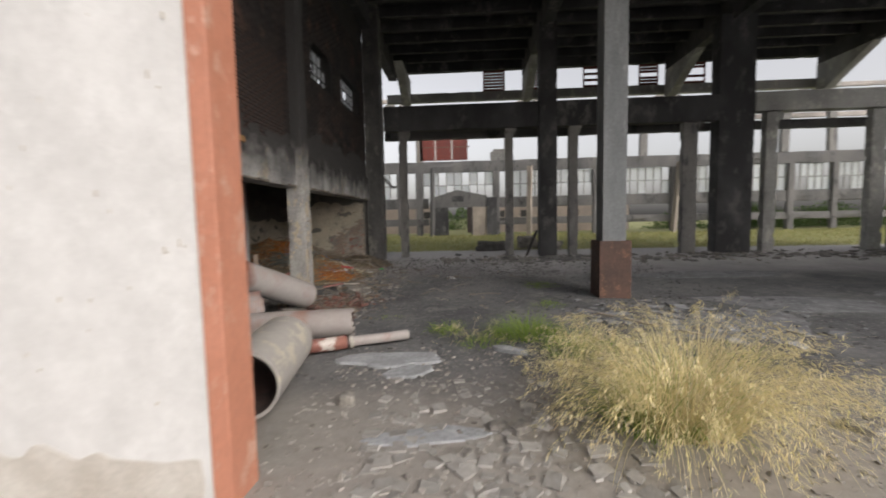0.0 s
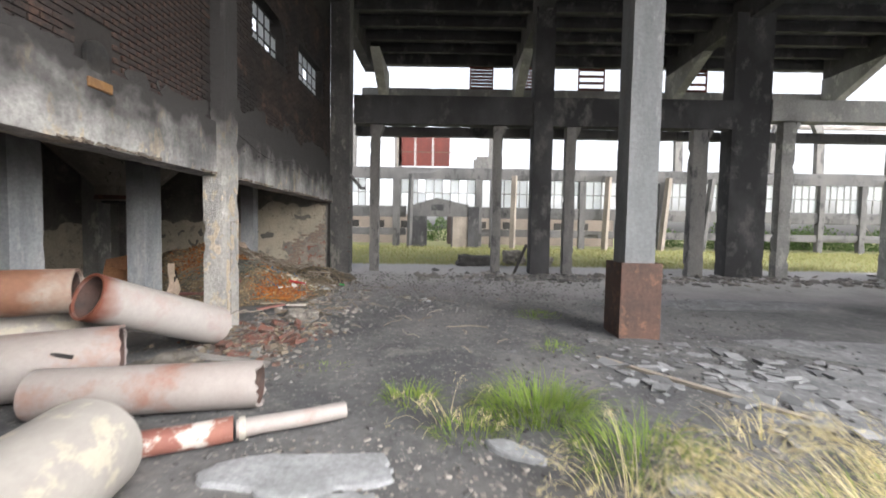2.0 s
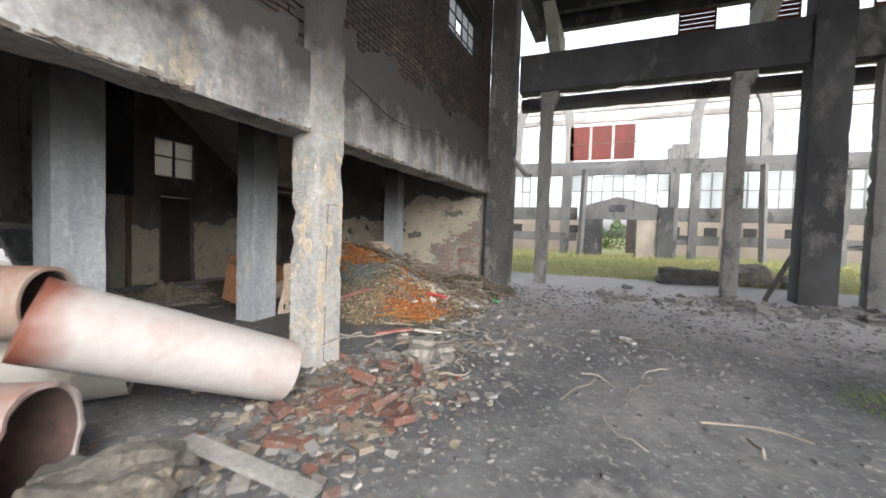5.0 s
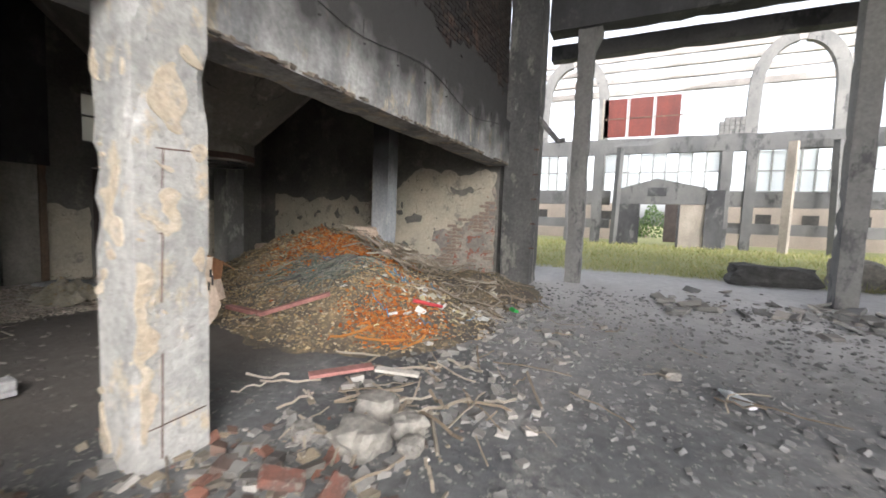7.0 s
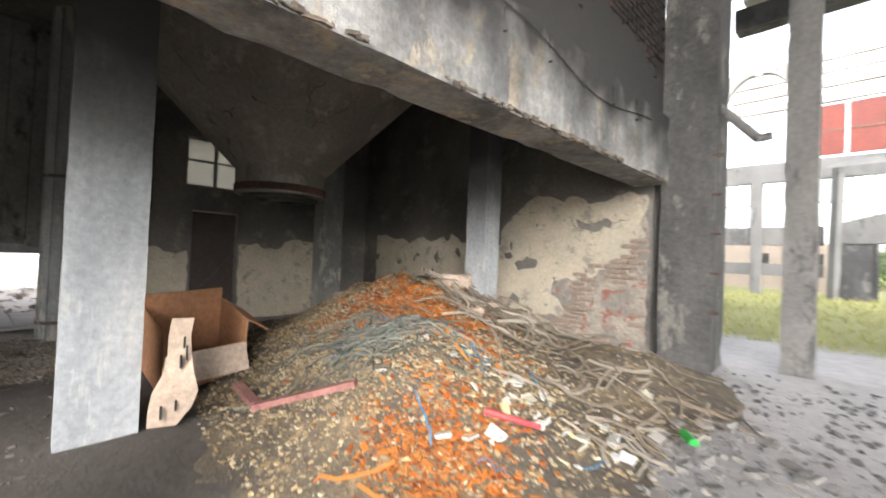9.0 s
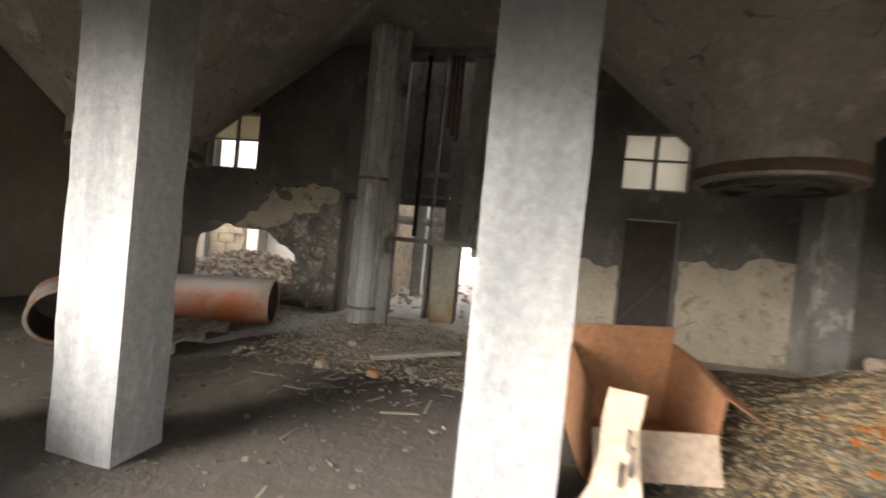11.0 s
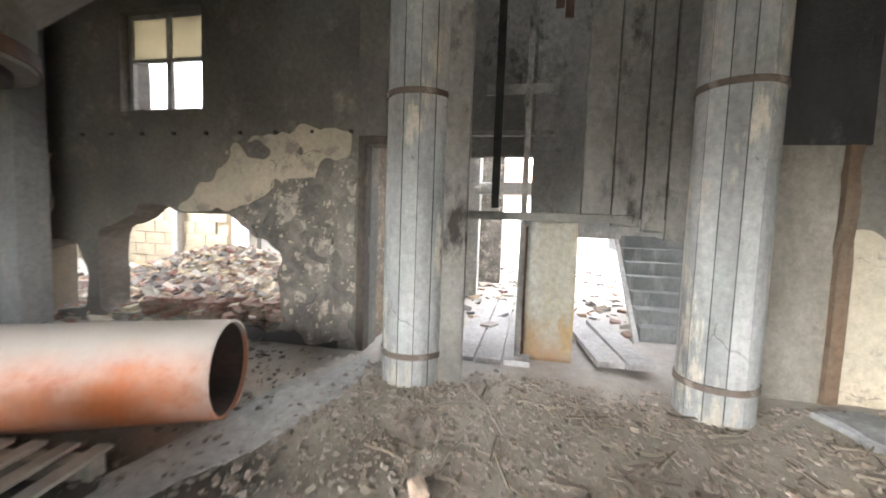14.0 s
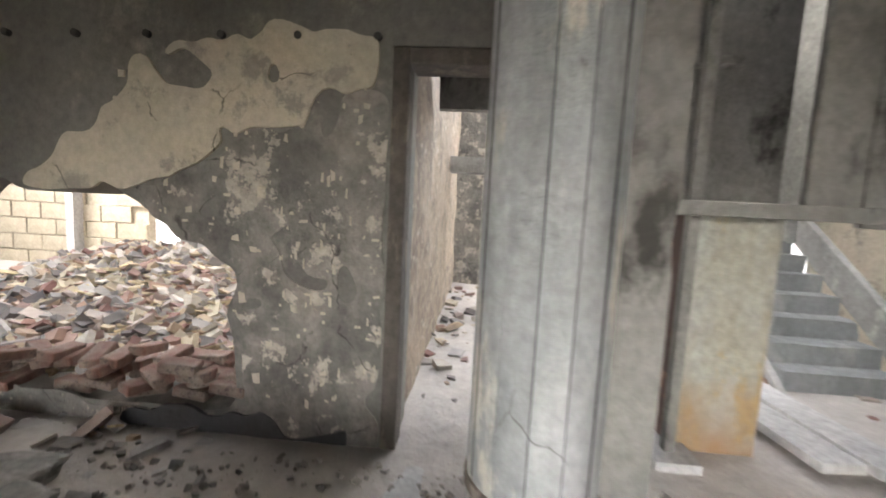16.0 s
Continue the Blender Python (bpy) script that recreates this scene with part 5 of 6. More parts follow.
# rounded roof frames standing on the far beam
for x0 in (-7.9, 3.6, 15.1, 26.6):
    ob = setting(empty("roof_frame", (x0, YF + 0.25, 6.5)), "concrete roof frame with rounded corners on a far beam", "frame")
    for s, px in ((1, 0.0), (-1, 3.8)):
        bm = bmesh.new()
        line = [(0.0, 0.0), (0.02, 1.2), (0.05, 2.4)] + [(0.05 + 1.75 * (1 - math.cos(t)), 2.4 + 2.6 * math.sin(t)) for t in np.linspace(0.2, 1.5, 9)]
        rows = []
        for i, (u, z) in enumerate(line):
            j, k = max(i - 1, 0), min(i + 1, len(line) - 1)
            d = Vector((line[k][0] - line[j][0], line[k][1] - line[j][1])).normalized()
            rows.append([bm.verts.new((px + s * (u + o * d.y), yy, z - o * d.x)) for o in (-0.3, 0.3) for yy in (-0.18, 0.18)])
        for p, q in zip(rows, rows[1:]):
            for m, n in ((0, 1), (1, 3), (3, 2), (2, 0)):
                bm.faces.new((p[m], p[n], q[n], q[m]))
        bm.faces.new([rows[0][k] for k in (0, 1, 3, 2)])
        bmesh.ops.recalc_face_normals(bm, faces=bm.faces[:])
        part("rounded_leg", bm, POSTCONC, ob)
# blocks stacked on the far beam
stack = tagged(empty("block_stack", (2.7, YF + 0.2, 6.5)), "small stack of grey blocks on a far beam", "blocks")
for r in range(4):
    for c in range(5):
        if (r, c) != (3, 0):
            part("block", boxm(-0.6 + c * 0.245, -0.375 + c * 0.245, -0.15, 0.15, r * 0.24, 0.225 + r * 0.24, 0.01), POSTCONC, stack)
# wall and hedge behind the shell
house = setting(empty("far_wall", (0, 44, 0)), "long pinkish wall with small dark windows", "wall")
part("wall_body", boxm(-16, -2.3, 0, 0.4, -0.4, 2.9), FARWALL, house)
part("wall_body", boxm(1.5, 17, 0, 0.4, -0.4, 2.9), FARWALL, house)
# Dark wall piece added for an unidentified dark shape behind the doorway.
part("dark_wall_piece", rough_box(0.0, 1.5, 0.05, 0.3, -0.4, 3.0, 0.4, 0.01, 0.0), DARKDOOR, house, "dark brown wall segment")
for k in range(11):
    xx = -12.5 + k * 2.6
    if -3.0 < xx < 1.5:
        continue
    # Dark plates on the wall face stand for the unlit openings.
    part("opening_shade", boxm(xx, xx + 0.9, -0.02, 0.06, 1.55, 2.25), DARKSTEEL, house)
    part("window_frame", boxm(xx - 0.06, xx + 0.96, -0.05, 0.0, 1.47, 1.54), WOODLIGHT, house)


def bush(x, y, sx, sy, h, n, seed, lab):
    r = random.Random(seed)
    V, F = [], []
    for _ in range(n):
        u, v, w = r.gauss(0, 0.42), r.gauss(0, 0.42), r.random()
        hh = h * (0.75 + 0.35 * fbm(x + u * sx, y, 0.9, seed))
        c = Vector((x + u * sx, y + v * sy, 0.05 + w * hh * max(0.2, 1 - u * u * 1.2)))
        d, e = Vector((r.gauss(0, 1), r.gauss(0, 1), r.gauss(0, 1))).normalized() * 0.13, Vector((r.gauss(0, 1), r.gauss(0, 1), r.gauss(0, 1))).normalized() * 0.07
        o = len(V)
        V += [c - d, c + e, c + d, c - e]
        F.append((o, o + 1, o + 2, o + 3))
    bm = bmesh.new()
    for k in range(7):
        a = r.random() * 6.28
        rod(bm, (x + r.gauss(0, sx * 0.15), y, -0.2), (x + sx * 0.4 * math.cos(a), y + sy * 0.3 * math.sin(a), h * 0.75), 0.04, 5, 0.012)
    ob = tagged(link("shrub", bm, TWIGS), lab, "shrub", group="shrubs behind the shell")
    lv = from_vf("foliage", V, F, LEAVES)
    lv.parent = ob


bush(28, 41.5, 5, 2, 3.0, 4200, 1, "dense green shrub behind a far shell")
bush(35, 42.5, 6, 2, 2.6, 4200, 2, "wide green shrub behind a far shell")
bush(21.5, 43, 3, 2, 2.4, 1800, 3, "small green shrub behind a far shell")
bush(-1.6, 52, 5, 2, 3.4, 3000, 4, "green shrub seen through a far doorway")
bush(44, 43, 6, 3, 3.2, 3000, 5, "green shrub at the far end")

# ---- waste heap ----
def heap_h(x, y):
    h = 1.15 * math.exp(-((x + 7.3) / 2.1) ** 2 - ((y - 14.7) / 1.9) ** 2) + 0.55 * math.exp(-((x + 5.0) / 1.25) ** 2 - ((y - 13.0) / 1.05) ** 2) + 0.35 * math.exp(-((x + 4.0) / 0.7) ** 2 - ((y - 15.4) / 0.8) ** 2)
    return h * (1 + 0.18 * fbm(x, y, 1.6, 3)) - 0.05


def heap_z(x, y):
    return base_z(x, y) + max(-0.05, heap_h(x, y)) + 0.02 * fbm(x, y, 5.0, 1)


hx = np.linspace(-10.6, -2.7, 100)
hy = np.linspace(10.6, 16.38, 76)
V = [(x, y, heap_z(x, y)) for y in hy for x in hx]
F = [(j * 100 + i, j * 100 + i + 1, (j + 1) * 100 + i + 1, (j + 1) * 100 + i) for j in range(75) for i in range(99)]
heap = tagged(from_vf("waste_heap", V, F, weathered("heap_core", (0.17, 0.135, 0.09), (0.09, 0.08, 0.065), (0.28, 0.21, 0.13), scale=2, fine=20, bump=0.9)), "heap of stripped cable waste and insulation", "heap", kind="stuff")
for p in heap.data.polygons:
    p.use_smooth = True


def on_heap(cx, cy, sx, sy, low=0.03):
    def f(r):
        x, y = r.gauss(cx, sx), r.gauss(cy, sy)
        return (x, y) if -10.4 < x < -2.8 and 10.7 < y < 16.3 and heap_h(x, y) > low and not (-6.45 < x < -6.0 and 10.38 < y < 10.95) else None
    return f


scatter("insulation_chips", 9500, on_heap(-5.4, 13.0, 1.3, 1.2, 0.0), (0.01, 0.042), CHIPS, "tan and cream insulation chips over a heap", "chips", 31, flat=0.5, level=heap_z, tilt=0.8)
scatter("insulation_chips", 8000, on_heap(-6.8, 13.4, 1.1, 0.9), (0.011, 0.045), CHIPS, "pale insulation chips on the heap's shoulder", "chips", 32, flat=0.5, level=heap_z, tilt=0.8)
scatter("rusty_chips", 1700, on_heap(-4.1, 12.35, 0.33, 0.3), (0.012, 0.05), ORANGECHIPS, "bright orange shredded insulation", "chips", 33, flat=0.45, level=heap_z, tilt=0.9, long=2.5)
scatter("rusty_chips", 3600, on_heap(-6.2, 13.8, 0.6, 0.45), (0.014, 0.07), ORANGECHIPS, "rust-orange shredded insulation on a heap", "chips", 34, flat=0.45, level=heap_z, tilt=0.9, long=2.5)
scatter("white_scraps", 90, on_heap(-4.0, 13.4, 0.5, 0.5), (0.04, 0.13), islands("white_scrap", [(0.7, 0.7, 0.68), (0.55, 0.55, 0.53), (0.62, 0.56, 0.30)]), "white and yellow plastic scraps on a heap", "scraps", 35, flat=0.3, level=heap_z, tilt=0.8)
GREYWIRE = islands("grey_cable", [(0.07, 0.07, 0.068), (0.18, 0.18, 0.16), (0.32, 0.31, 0.25), (0.09, 0.12, 0.095), (0.22, 0.23, 0.22)])
ribbons("cable_tangle", sticks(190, on_heap(-5.7, 13.0, 0.4, 0.3), (0.25, 0.9), (0.005, 0.011), 36, heap_z, 0.9, 0.03), GREYWIRE, "tangled grey and green cable strands", "cables")
ribbons("bark_strips", sticks(80, on_heap(-5.6, 15.1, 0.4, 0.4), (0.4, 1.3), (0.008, 0.022), 37, heap_z, 1.1, 0.07), TWIGS, "curling grey strips and roots by the wall", "strips")
ribbons("bark_strips", sticks(55, on_heap(-3.7, 14.6, 0.4, 0.7, -0.2), (0.2, 0.8), (0.006, 0.018), 38, heap_z, 0.9, 0.03), TWIGS, "grey strips at the heap's foot", "strips")
ribbons("blue_cords", sticks(8, on_heap(-4.4, 13.0, 0.7, 0.7), (0.15, 0.45), (0.005, 0.009), 39, heap_z, 0.4, 0.06), islands("blue_cord", [(0.05, 0.16, 0.32), (0.12, 0.30, 0.45)]), "faded blue cord ends on a heap", "cords")
OR = islands("orange_branch", [(0.50, 0.19, 0.04), (0.58, 0.26, 0.07)])
for i, (x, y, L, t) in enumerate(((-3.95, 11.85, 0.6, 0.5), (-3.6, 12.0, 0.55, 1.3), (-5.0, 13.3, 0.7, -0.5), (-4.3, 11.8, 0.5, 0.9))):
    pts = [(x + s * L * math.cos(t + 0.5 * s), y + s * L * math.sin(t + 0.5 * s), heap_z(x + s * L * math.cos(t + 0.5 * s), y + s * L * math.sin(t + 0.5 * s)) + 0.04) for s in (-0.5, -0.25, 0, 0.25, 0.5)]
    tagged(ribbons("orange_stick", [(pts, 0.017)], OR, "", ""), "bright orange peeled stick on waste", "stick", group="orange sticks")
for i, (a, b) in enumerate((((-5.7, 11.66), (-5.05, 12.25)), ((-6.42, 11.75), (-5.72, 11.68)))):
    bm = beam_between(bmesh.new(), (*a, heap_z(*a) + 0.06), (*b, heap_z(*b) + 0.06), 0.09, 0.05)
    tagged(link("red_strip", bm, PINKWOOD), "faded red painted wood strip on waste", "strip")
for i, (x, y, s) in enumerate(((-8.6, 14.2, 0.3), (-6.5, 14.9, 0.35), (-5.9, 14.9, 0.3))):
    stone("pale_lump", x, y, s * 1.4, s, s * 0.7, CARDPALE, "pale crumpled lump on top of a heap", "lump", seed=50 + i, turn=40 * i, z=heap_z(x, y) - 0.03)
bm = bmesh.new()
rod(bm, (-4.05, 12.75, heap_z(-4.05, 12.75) + 0.05), (-3.75, 13.05, heap_z(-3.75, 13.05) + 0.07), 0.03, 8, 0.02)
tagged(link("red_tube", bm, weathered("red_plastic", (0.55, 0.05, 0.05), (0.45, 0.04, 0.05), rough=0.4)), "bright red plastic tube on waste", "tube")
bm = bmesh.new()
rod(bm, (-0.12, 0, 0), (0.08, 0, 0), 0.042, 16)
rod(bm, (0.08, 0, 0), (0.17, 0, 0), 0.042, 16, 0.014)
bot = tagged(empty("green_bottle", (-3.1, 14.3, heap_z(-3.1, 14.3) + 0.05), 2.2), "crushed green plastic bottle on ash", "bottle")
part("bottle_body", bm, frosted("green_plastic", (0.05, 0.45, 0.10), 0.4), bot)
bm = bmesh.new()
rod(bm, (0.17, 0, 0), (0.195, 0, 0), 0.017, 12)
part("bottle_cap", bm, WHITE, bot)
# cardboard carton and cut-out
carton = tagged(empty("cardboard_box", (-7.3, 11.55, heap_z(-7.3, 11.55) + 0.03), 0.12), "open brown cardboard carton leaning on waste", "carton")
carton.rotation_euler = (math.radians(4), math.radians(14), 0.12)
for nm, b6 in (("side", (-0.36, 0.36, -0.4, -0.39, 0, 0.72)), ("side", (-0.36, 0.36, 0.39, 0.4, 0, 0.72)), ("side", (-0.36, -0.35, -0.39, 0.39, 0, 0.86)), ("side", (0.35, 0.36, -0.39, 0.39, 0, 0.46)), ("bottom", (-0.35, 0.35, -0.39, 0.39, 0, 0.012))):
    part(nm, boxm(*b6), CARD, carton)
part("flap", boxm(0, 0.3, -0.39, 0.39, -0.005, 0.005), CARDPALE, carton).matrix_basis = pose(0.36, 0, 0.46, 0, 62, 0)
part("flap", boxm(-0.35, 0.35, 0, 0.3, -0.005, 0.005), CARD, carton).matrix_basis = pose(0, 0.4, 0.72, -35, 0, 0)
cut = tagged(empty("card_sheet", (-6.0, 11.1, -0.3), -0.3), "pale curved card sheet with dark scrawls", "card")
bm = bmesh.new()
prof = [(-0.02, -0.15, 0.05), (0.0, -0.18, 0.12), (0.03, -0.17, 0.15), (0.02, -0.09, 0.13), (-0.02, -0.03, 0.14), (-0.05, 0.0, 0.16), (-0.07, 0.03, 0.19)]
rows = []
for i, (dx, l, r) in enumerate(prof):
    z = 0.02 + i * 0.145
    rows.append([bm.verts.new((dx + o, y + 0.05 * math.sin(i * 0.8), z)) for o in (0, 0.018) for y in (l, r)])
for a, b in zip(rows, rows[1:]):
    for p, q in ((0, 1), (3, 2), (1, 3), (2, 0)):
        bm.faces.new((a[p], a[q], b[q], b[p]))
bm.faces.new([rows[-1][i] for i in (0, 1, 3, 2)])
bmesh.ops.recalc_face_normals(bm, faces=bm.faces[:])
part("sheet", bm, CARDPALE, cut)
for z, y, L in ((0.1, -0.06, 0.1), (0.16, 0.04, 0.08), (0.5, 0.06, 0.10), (0.56, 0.1, 0.12), (0.66, 0.08, 0.09)):
    part("scrawl", boxm(0.022, 0.06, y, y + 0.012, z, z + L), DARKSTEEL, cut)

# ---- west wall fittings ----
def window(y0, y1, z0, z1, name, frost, glass, dust):
    w = setting(empty(name, (WX - 0.15, (y0 + y1) / 2, z0)), "small two-light window, upper panes dusty yellow", "window")
    h, t = (y1 - y0) / 2, z1 - z0
    for a, b, c, d in ((-h, -h + 0.05, 0, t), (h - 0.05, h, 0, t), (-0.03, 0.03, 0.05, t - 0.05), (-h + 0.05, h - 0.05, 0, 0.05), (-h + 0.05, h - 0.05, t - 0.05, t), (-h + 0.05, -0.03, t * 0.52, t * 0.52 + 0.035), (0.03, h - 0.05, t * 0.52, t * 0.52 + 0.035)):
        part("window_bar", boxm(-0.03, 0.03, a, b, c, d), SASH, w)
    for s, k in frost:
        a, b = ((-h + 0.05, -0.03) if s < 0 else (0.03, h - 0.05))
        part("pane", boxm(-0.004, 0.004, a, b, t * 0.55 if k else 0.05, t - 0.05 if k else t * 0.52), glass, w, dust)
    return w


window(4.09, 5.24, 2.3, 3.47, "window_3", ((-1, 1), (1, 1)), FROST, "dusty yellow pane")
window(12.2, 13.32, 2.4, 3.42, "window_4", ((-1, 1), (1, 1), (-1, 0), (1, 0)), FROSTGREY, "dusty grey pane")
rubw = scatter("sill_rubble", 60, box_area(WX - 0.35, WX - 0.02, 4.1, 5.2), (0.02, 0.08), RUBBLE, "plaster crumbs on a window sill", "rubble", 70, level=lambda x, y: 2.3)
TIMBER = weathered("old_frame_timber", (0.11, 0.095, 0.078), (0.07, 0.063, 0.054), (0.18, 0.15, 0.115), scale=2.5, streak=0.8, grain=0.3, bump=0.6)
df = setting(empty("door_1", (WX, 7.26, -0.35)), "bare doorway with charred timber frame", "doorway")
part("jamb", boxm(-0.14, 0.02, -0.07, 0.022, 0, 2.33, 0.006), TIMBER, df)
part("head", boxm(-0.2, 0.02, 0.023, 0.69, 2.24, 2.328, 0.006), TIMBER, df)
part("overpanel", boxm(-0.12, 0.012, -0.08, 0.62, 2.335, 4.9), SOOT, df)
d2 = setting(empty("door_2", (WX - 0.1, 12.35, -0.35)), "dark boarded door under a window", "door")
part("leaf", boxm(-0.03, 0.02, 0.02, 0.83, 0, 2.25, 0.006), DARKDOOR, d2)
part("brace", beam_between(bmesh.new(), (0.035, 0.08, 0.5), (0.035, 0.75, 1.3), 0.03, 0.09), DARKDOOR, d2)
bm = bmesh.new()
put_box(bm, 0.02, 0.06, 0.7, 0.73, 1.0, 1.12)
part("handle", bm, RUST, d2)


BOARDED = weathered("board_marked_concrete", (0.43, 0.44, 0.44), (0.27, 0.285, 0.285), (0.52, 0.49, 0.43), scale=2.0, streak=0.9, edge=0.1, grain=0.2, soft=0.06, island=0.18, bump=0.5)
cracked(BOARDED, 1.1, (0.12, 0.115, 0.105), 0.008, 0.45)


BANDSTEEL = weathered("dull_steel_band", (0.13, 0.105, 0.085), (0.17, 0.13, 0.10), (0.24, 0.21, 0.18), scale=4, rough=0.75)


def round_column(cy):
    ob = setting(empty("round_column", (-10.87, cy, -0.5)), "round board-marked concrete column with steel bands", "column")
    bm = bmesh.new()
    rod(bm, (0, 0, 0.01), (0, 0, 5.29), 0.272, 20)
    part("core", bm, CONC_SOOT, ob)
    seg, n = 13, 24
    V, F = [], []
    for k in range(seg):
        a0, a1 = 2 * math.pi * (k + 0.02) / seg + cy, 2 * math.pi * (k + 0.98) / seg + cy
        rr = 0.284 + 0.004 * math.sin(k * 2.3 + cy)
        o = len(V)
        for j in range(n + 1):
            for f in range(4):
                t = a0 + (a1 - a0) * f / 3
                w = rr + 0.004 * noise.noise(Vector((k * 1.7, j * 0.5, cy)))
                V.append((w * math.cos(t), w * math.sin(t), 5.3 * j / n))
        F += [(o + j * 4 + f, o + j * 4 + f + 1, o + j * 4 + f + 5, o + j * 4 + f + 4) for j in range(n) for f in range(3)]
    me = bpy.data.meshes.new("shaft")
    me.from_pydata(V, [], F)
    bm = bmesh.new()
    bm.from_mesh(me)
    bpy.data.meshes.remove(me)
    part("shaft", bm, BOARDED, ob)
    for z in (0.42, 2.66):
        part("band", tube(0.05, 0.296, 0.27, 40), BANDSTEEL, ob).matrix_basis = pose(0, 0, z, 0, -90, 0)
    return ob


round_column(8.0)
round_column(10.5)
# boarded hoist shaft between the columns
hoist = setting(empty("hoist_shaft", (-11.55, 0, 0)), "grey boarded hoist shaft, lower boards broken away", "hoist")
# Added dark sheet that stops light leaking between the boards.
part("light_stop", boxm(-0.06, -0.035, 9.5, 10.4, 1.2, 4.78), CONC_SOOT, hoist)
part("rear_board", rough_box(-1.06, -1.03, 8.99, 10.05, 1.2, 4.78, 0.2, 0.008, 0.03), WOOD, hoist)
for y0, y1, zb in ((9.48, 9.76, 1.15), (9.765, 10.03, 1.12), (10.04, 10.24, 1.08), (10.25, 10.5, 1.0)):
    part("board", rough_box(-0.03, 0.02, y0, y1, zb, 4.78, 0.2, 0.008, 0.02), WOOD, hoist)
setting(link("plank_post", rough_box(-10.86, -10.76, 8.26, 8.47, -0.45, 4.78, 0.15, 0.008, 0.02), WOOD), "grey plank post beside a round column", "post")
part("cross_rail", boxm(0.02, 0.08, 8.25, 9.95, 1.15, 1.235, 0.004), WOOD, hoist)
part("cross_rail", boxm(-0.06, -0.03, 8.5, 9.2, 2.42, 2.52), WOOD, hoist)
part("cross_rail", boxm(-0.30, -0.2, 8.3, 9.2, 2.05, 2.1), WOOD, hoist)
part("guide_rail", boxm(0.03, 0.06, 8.6, 8.68, 1.27, 4.78), DARKSTEEL, hoist, "black steel guide rail")
part("guide_post", boxm(-0.08, -0.02, 8.9, 8.96, -0.3, 4.78), WOOD, hoist, "weathered timber upright")
for k, (y, z) in enumerate(((9.05, 3.35), (9.14, 3.2), (9.23, 3.1))):
    part("rotten_slat", boxm(0.022, 0.05, y, y + 0.08, z, 4.7), RUST, hoist)
box = tagged(empty("steel_box", (-11.76, 9.22, -0.33)), "rust-streaked grey sheet steel box upright", "box")
RUSTYGREY = weathered("rust_streaked_grey", (0.34, 0.345, 0.32), (0.27, 0.235, 0.16), (0.33, 0.24, 0.11), scale=1.8, streak=0.7, rough=0.65)
dust_or_shade(RUSTYGREY, (0.25, 0.15, 0.078), 0.85, 0.35, 3.5, 0.8)
part("front", boxm(0.055, 0.07, -0.27, 0.27, 0, 1.56, 0.003), RUSTYGREY, box)
part("side", boxm(-0.4, 0.055, -0.27, -0.255, 0, 1.56), RUST, box)
part("side", boxm(-0.4, 0.055, 0.255, 0.27, 0, 1.56), RUST, box)
part("flange", boxm(0.07, 0.085, -0.27, -0.235, 0.02, 1.42), RUST, box)
for k in range(7):
    bm = bmesh.new()
    rod(bm, (0.08, -0.25, 0.12 + k * 0.2), (0.1, -0.25, 0.12 + k * 0.2), 0.012, 8)
    part("rivet", bm, RUST, box)
# behind the second column
setting(link("dark_panel", rough_box(-11.36, -11.28, 10.95, 11.66, 1.85, 4.79, 0.3, 0.01, 0.02), CONC_SOOT), "soot-black panel above a sheet", "panel")
setting(link("side_panel", rough_box(-11.43, -11.36, 10.52, 11.02, -0.5, 4.79, 0.3, 0.01, 0.02), WOOD), "grey boards behind a round column", "panel")
sheet = tagged(link("grey_sheet", rough_box(-11.34, -11.3, 10.98, 11.52, -0.4, 1.86, 0.12, 0.01, 0.02), weathered("dull_sheet", (0.29, 0.275, 0.24), (0.20, 0.185, 0.16), (0.12, 0.11, 0.10), scale=1.5, streak=0.5, grain=0.2, soft=0.2)), "dull grey sheet standing against the wall", "sheet")
setting(link("timber_jamb", rough_box(-11.36, -11.24, 11.48, 11.59, -0.45, 1.85, 0.2, 0.008, 0.015), weathered("brown_timber", (0.17, 0.11, 0.07), (0.12, 0.095, 0.07), scale=2, streak=0.8)), "brown weathered timber jamb", "jamb")

# ---- yard beyond the west wall ----
for k in range(3):
    tagged(link("floor_slab", rough_box(-14.6, -11.45, 8.22 + k * 0.29, 8.49 + k * 0.29, -0.4, -0.285 + 0.004 * k, 0.3, 0.006, 0.01), PALETILE), "pale smooth floor slab beyond the shaft", "slab", group="pale floor slabs")
for k, (a, b) in enumerate((((-11.5, 9.85, -0.24), (-13.6, 9.6, -0.24)), ((-11.45, 10.12, -0.22), (-13.2, 9.95, -0.22)))):
    bm = beam_between(bmesh.new(), a, b, 0.26, 0.06)
    tagged(link("white_board", bm, PALETILE), "white painted board lying on the floor", "board", group="white boards")
stairs = setting(empty("stairs", (-12.8, 10.42, -0.33)), "grey concrete stairs rising to the west", "stairs")
for k in range(7):
    part("step", rough_box(-0.25 * (k + 1) - (0.0 if k < 6 else 0.8), -0.25 * k, 0.0, 1.0, 0 if k == 0 else 0.186 * k - 0.1, 0.186 * (k + 1), 0.25, 0.004, 0.02), CONC_MID, stairs)
part("side_rail", beam_between(bmesh.new(), (0.25, 1.06, 0.1), (-1.75, 1.06, 1.6), 0.08, 0.3), CONC, stairs)
part("side_rail", beam_between(bmesh.new(), (0.1, -0.05, -0.02), (-1.75, -0.05, 1.35), 0.06, 0.06), PALETILE, stairs)
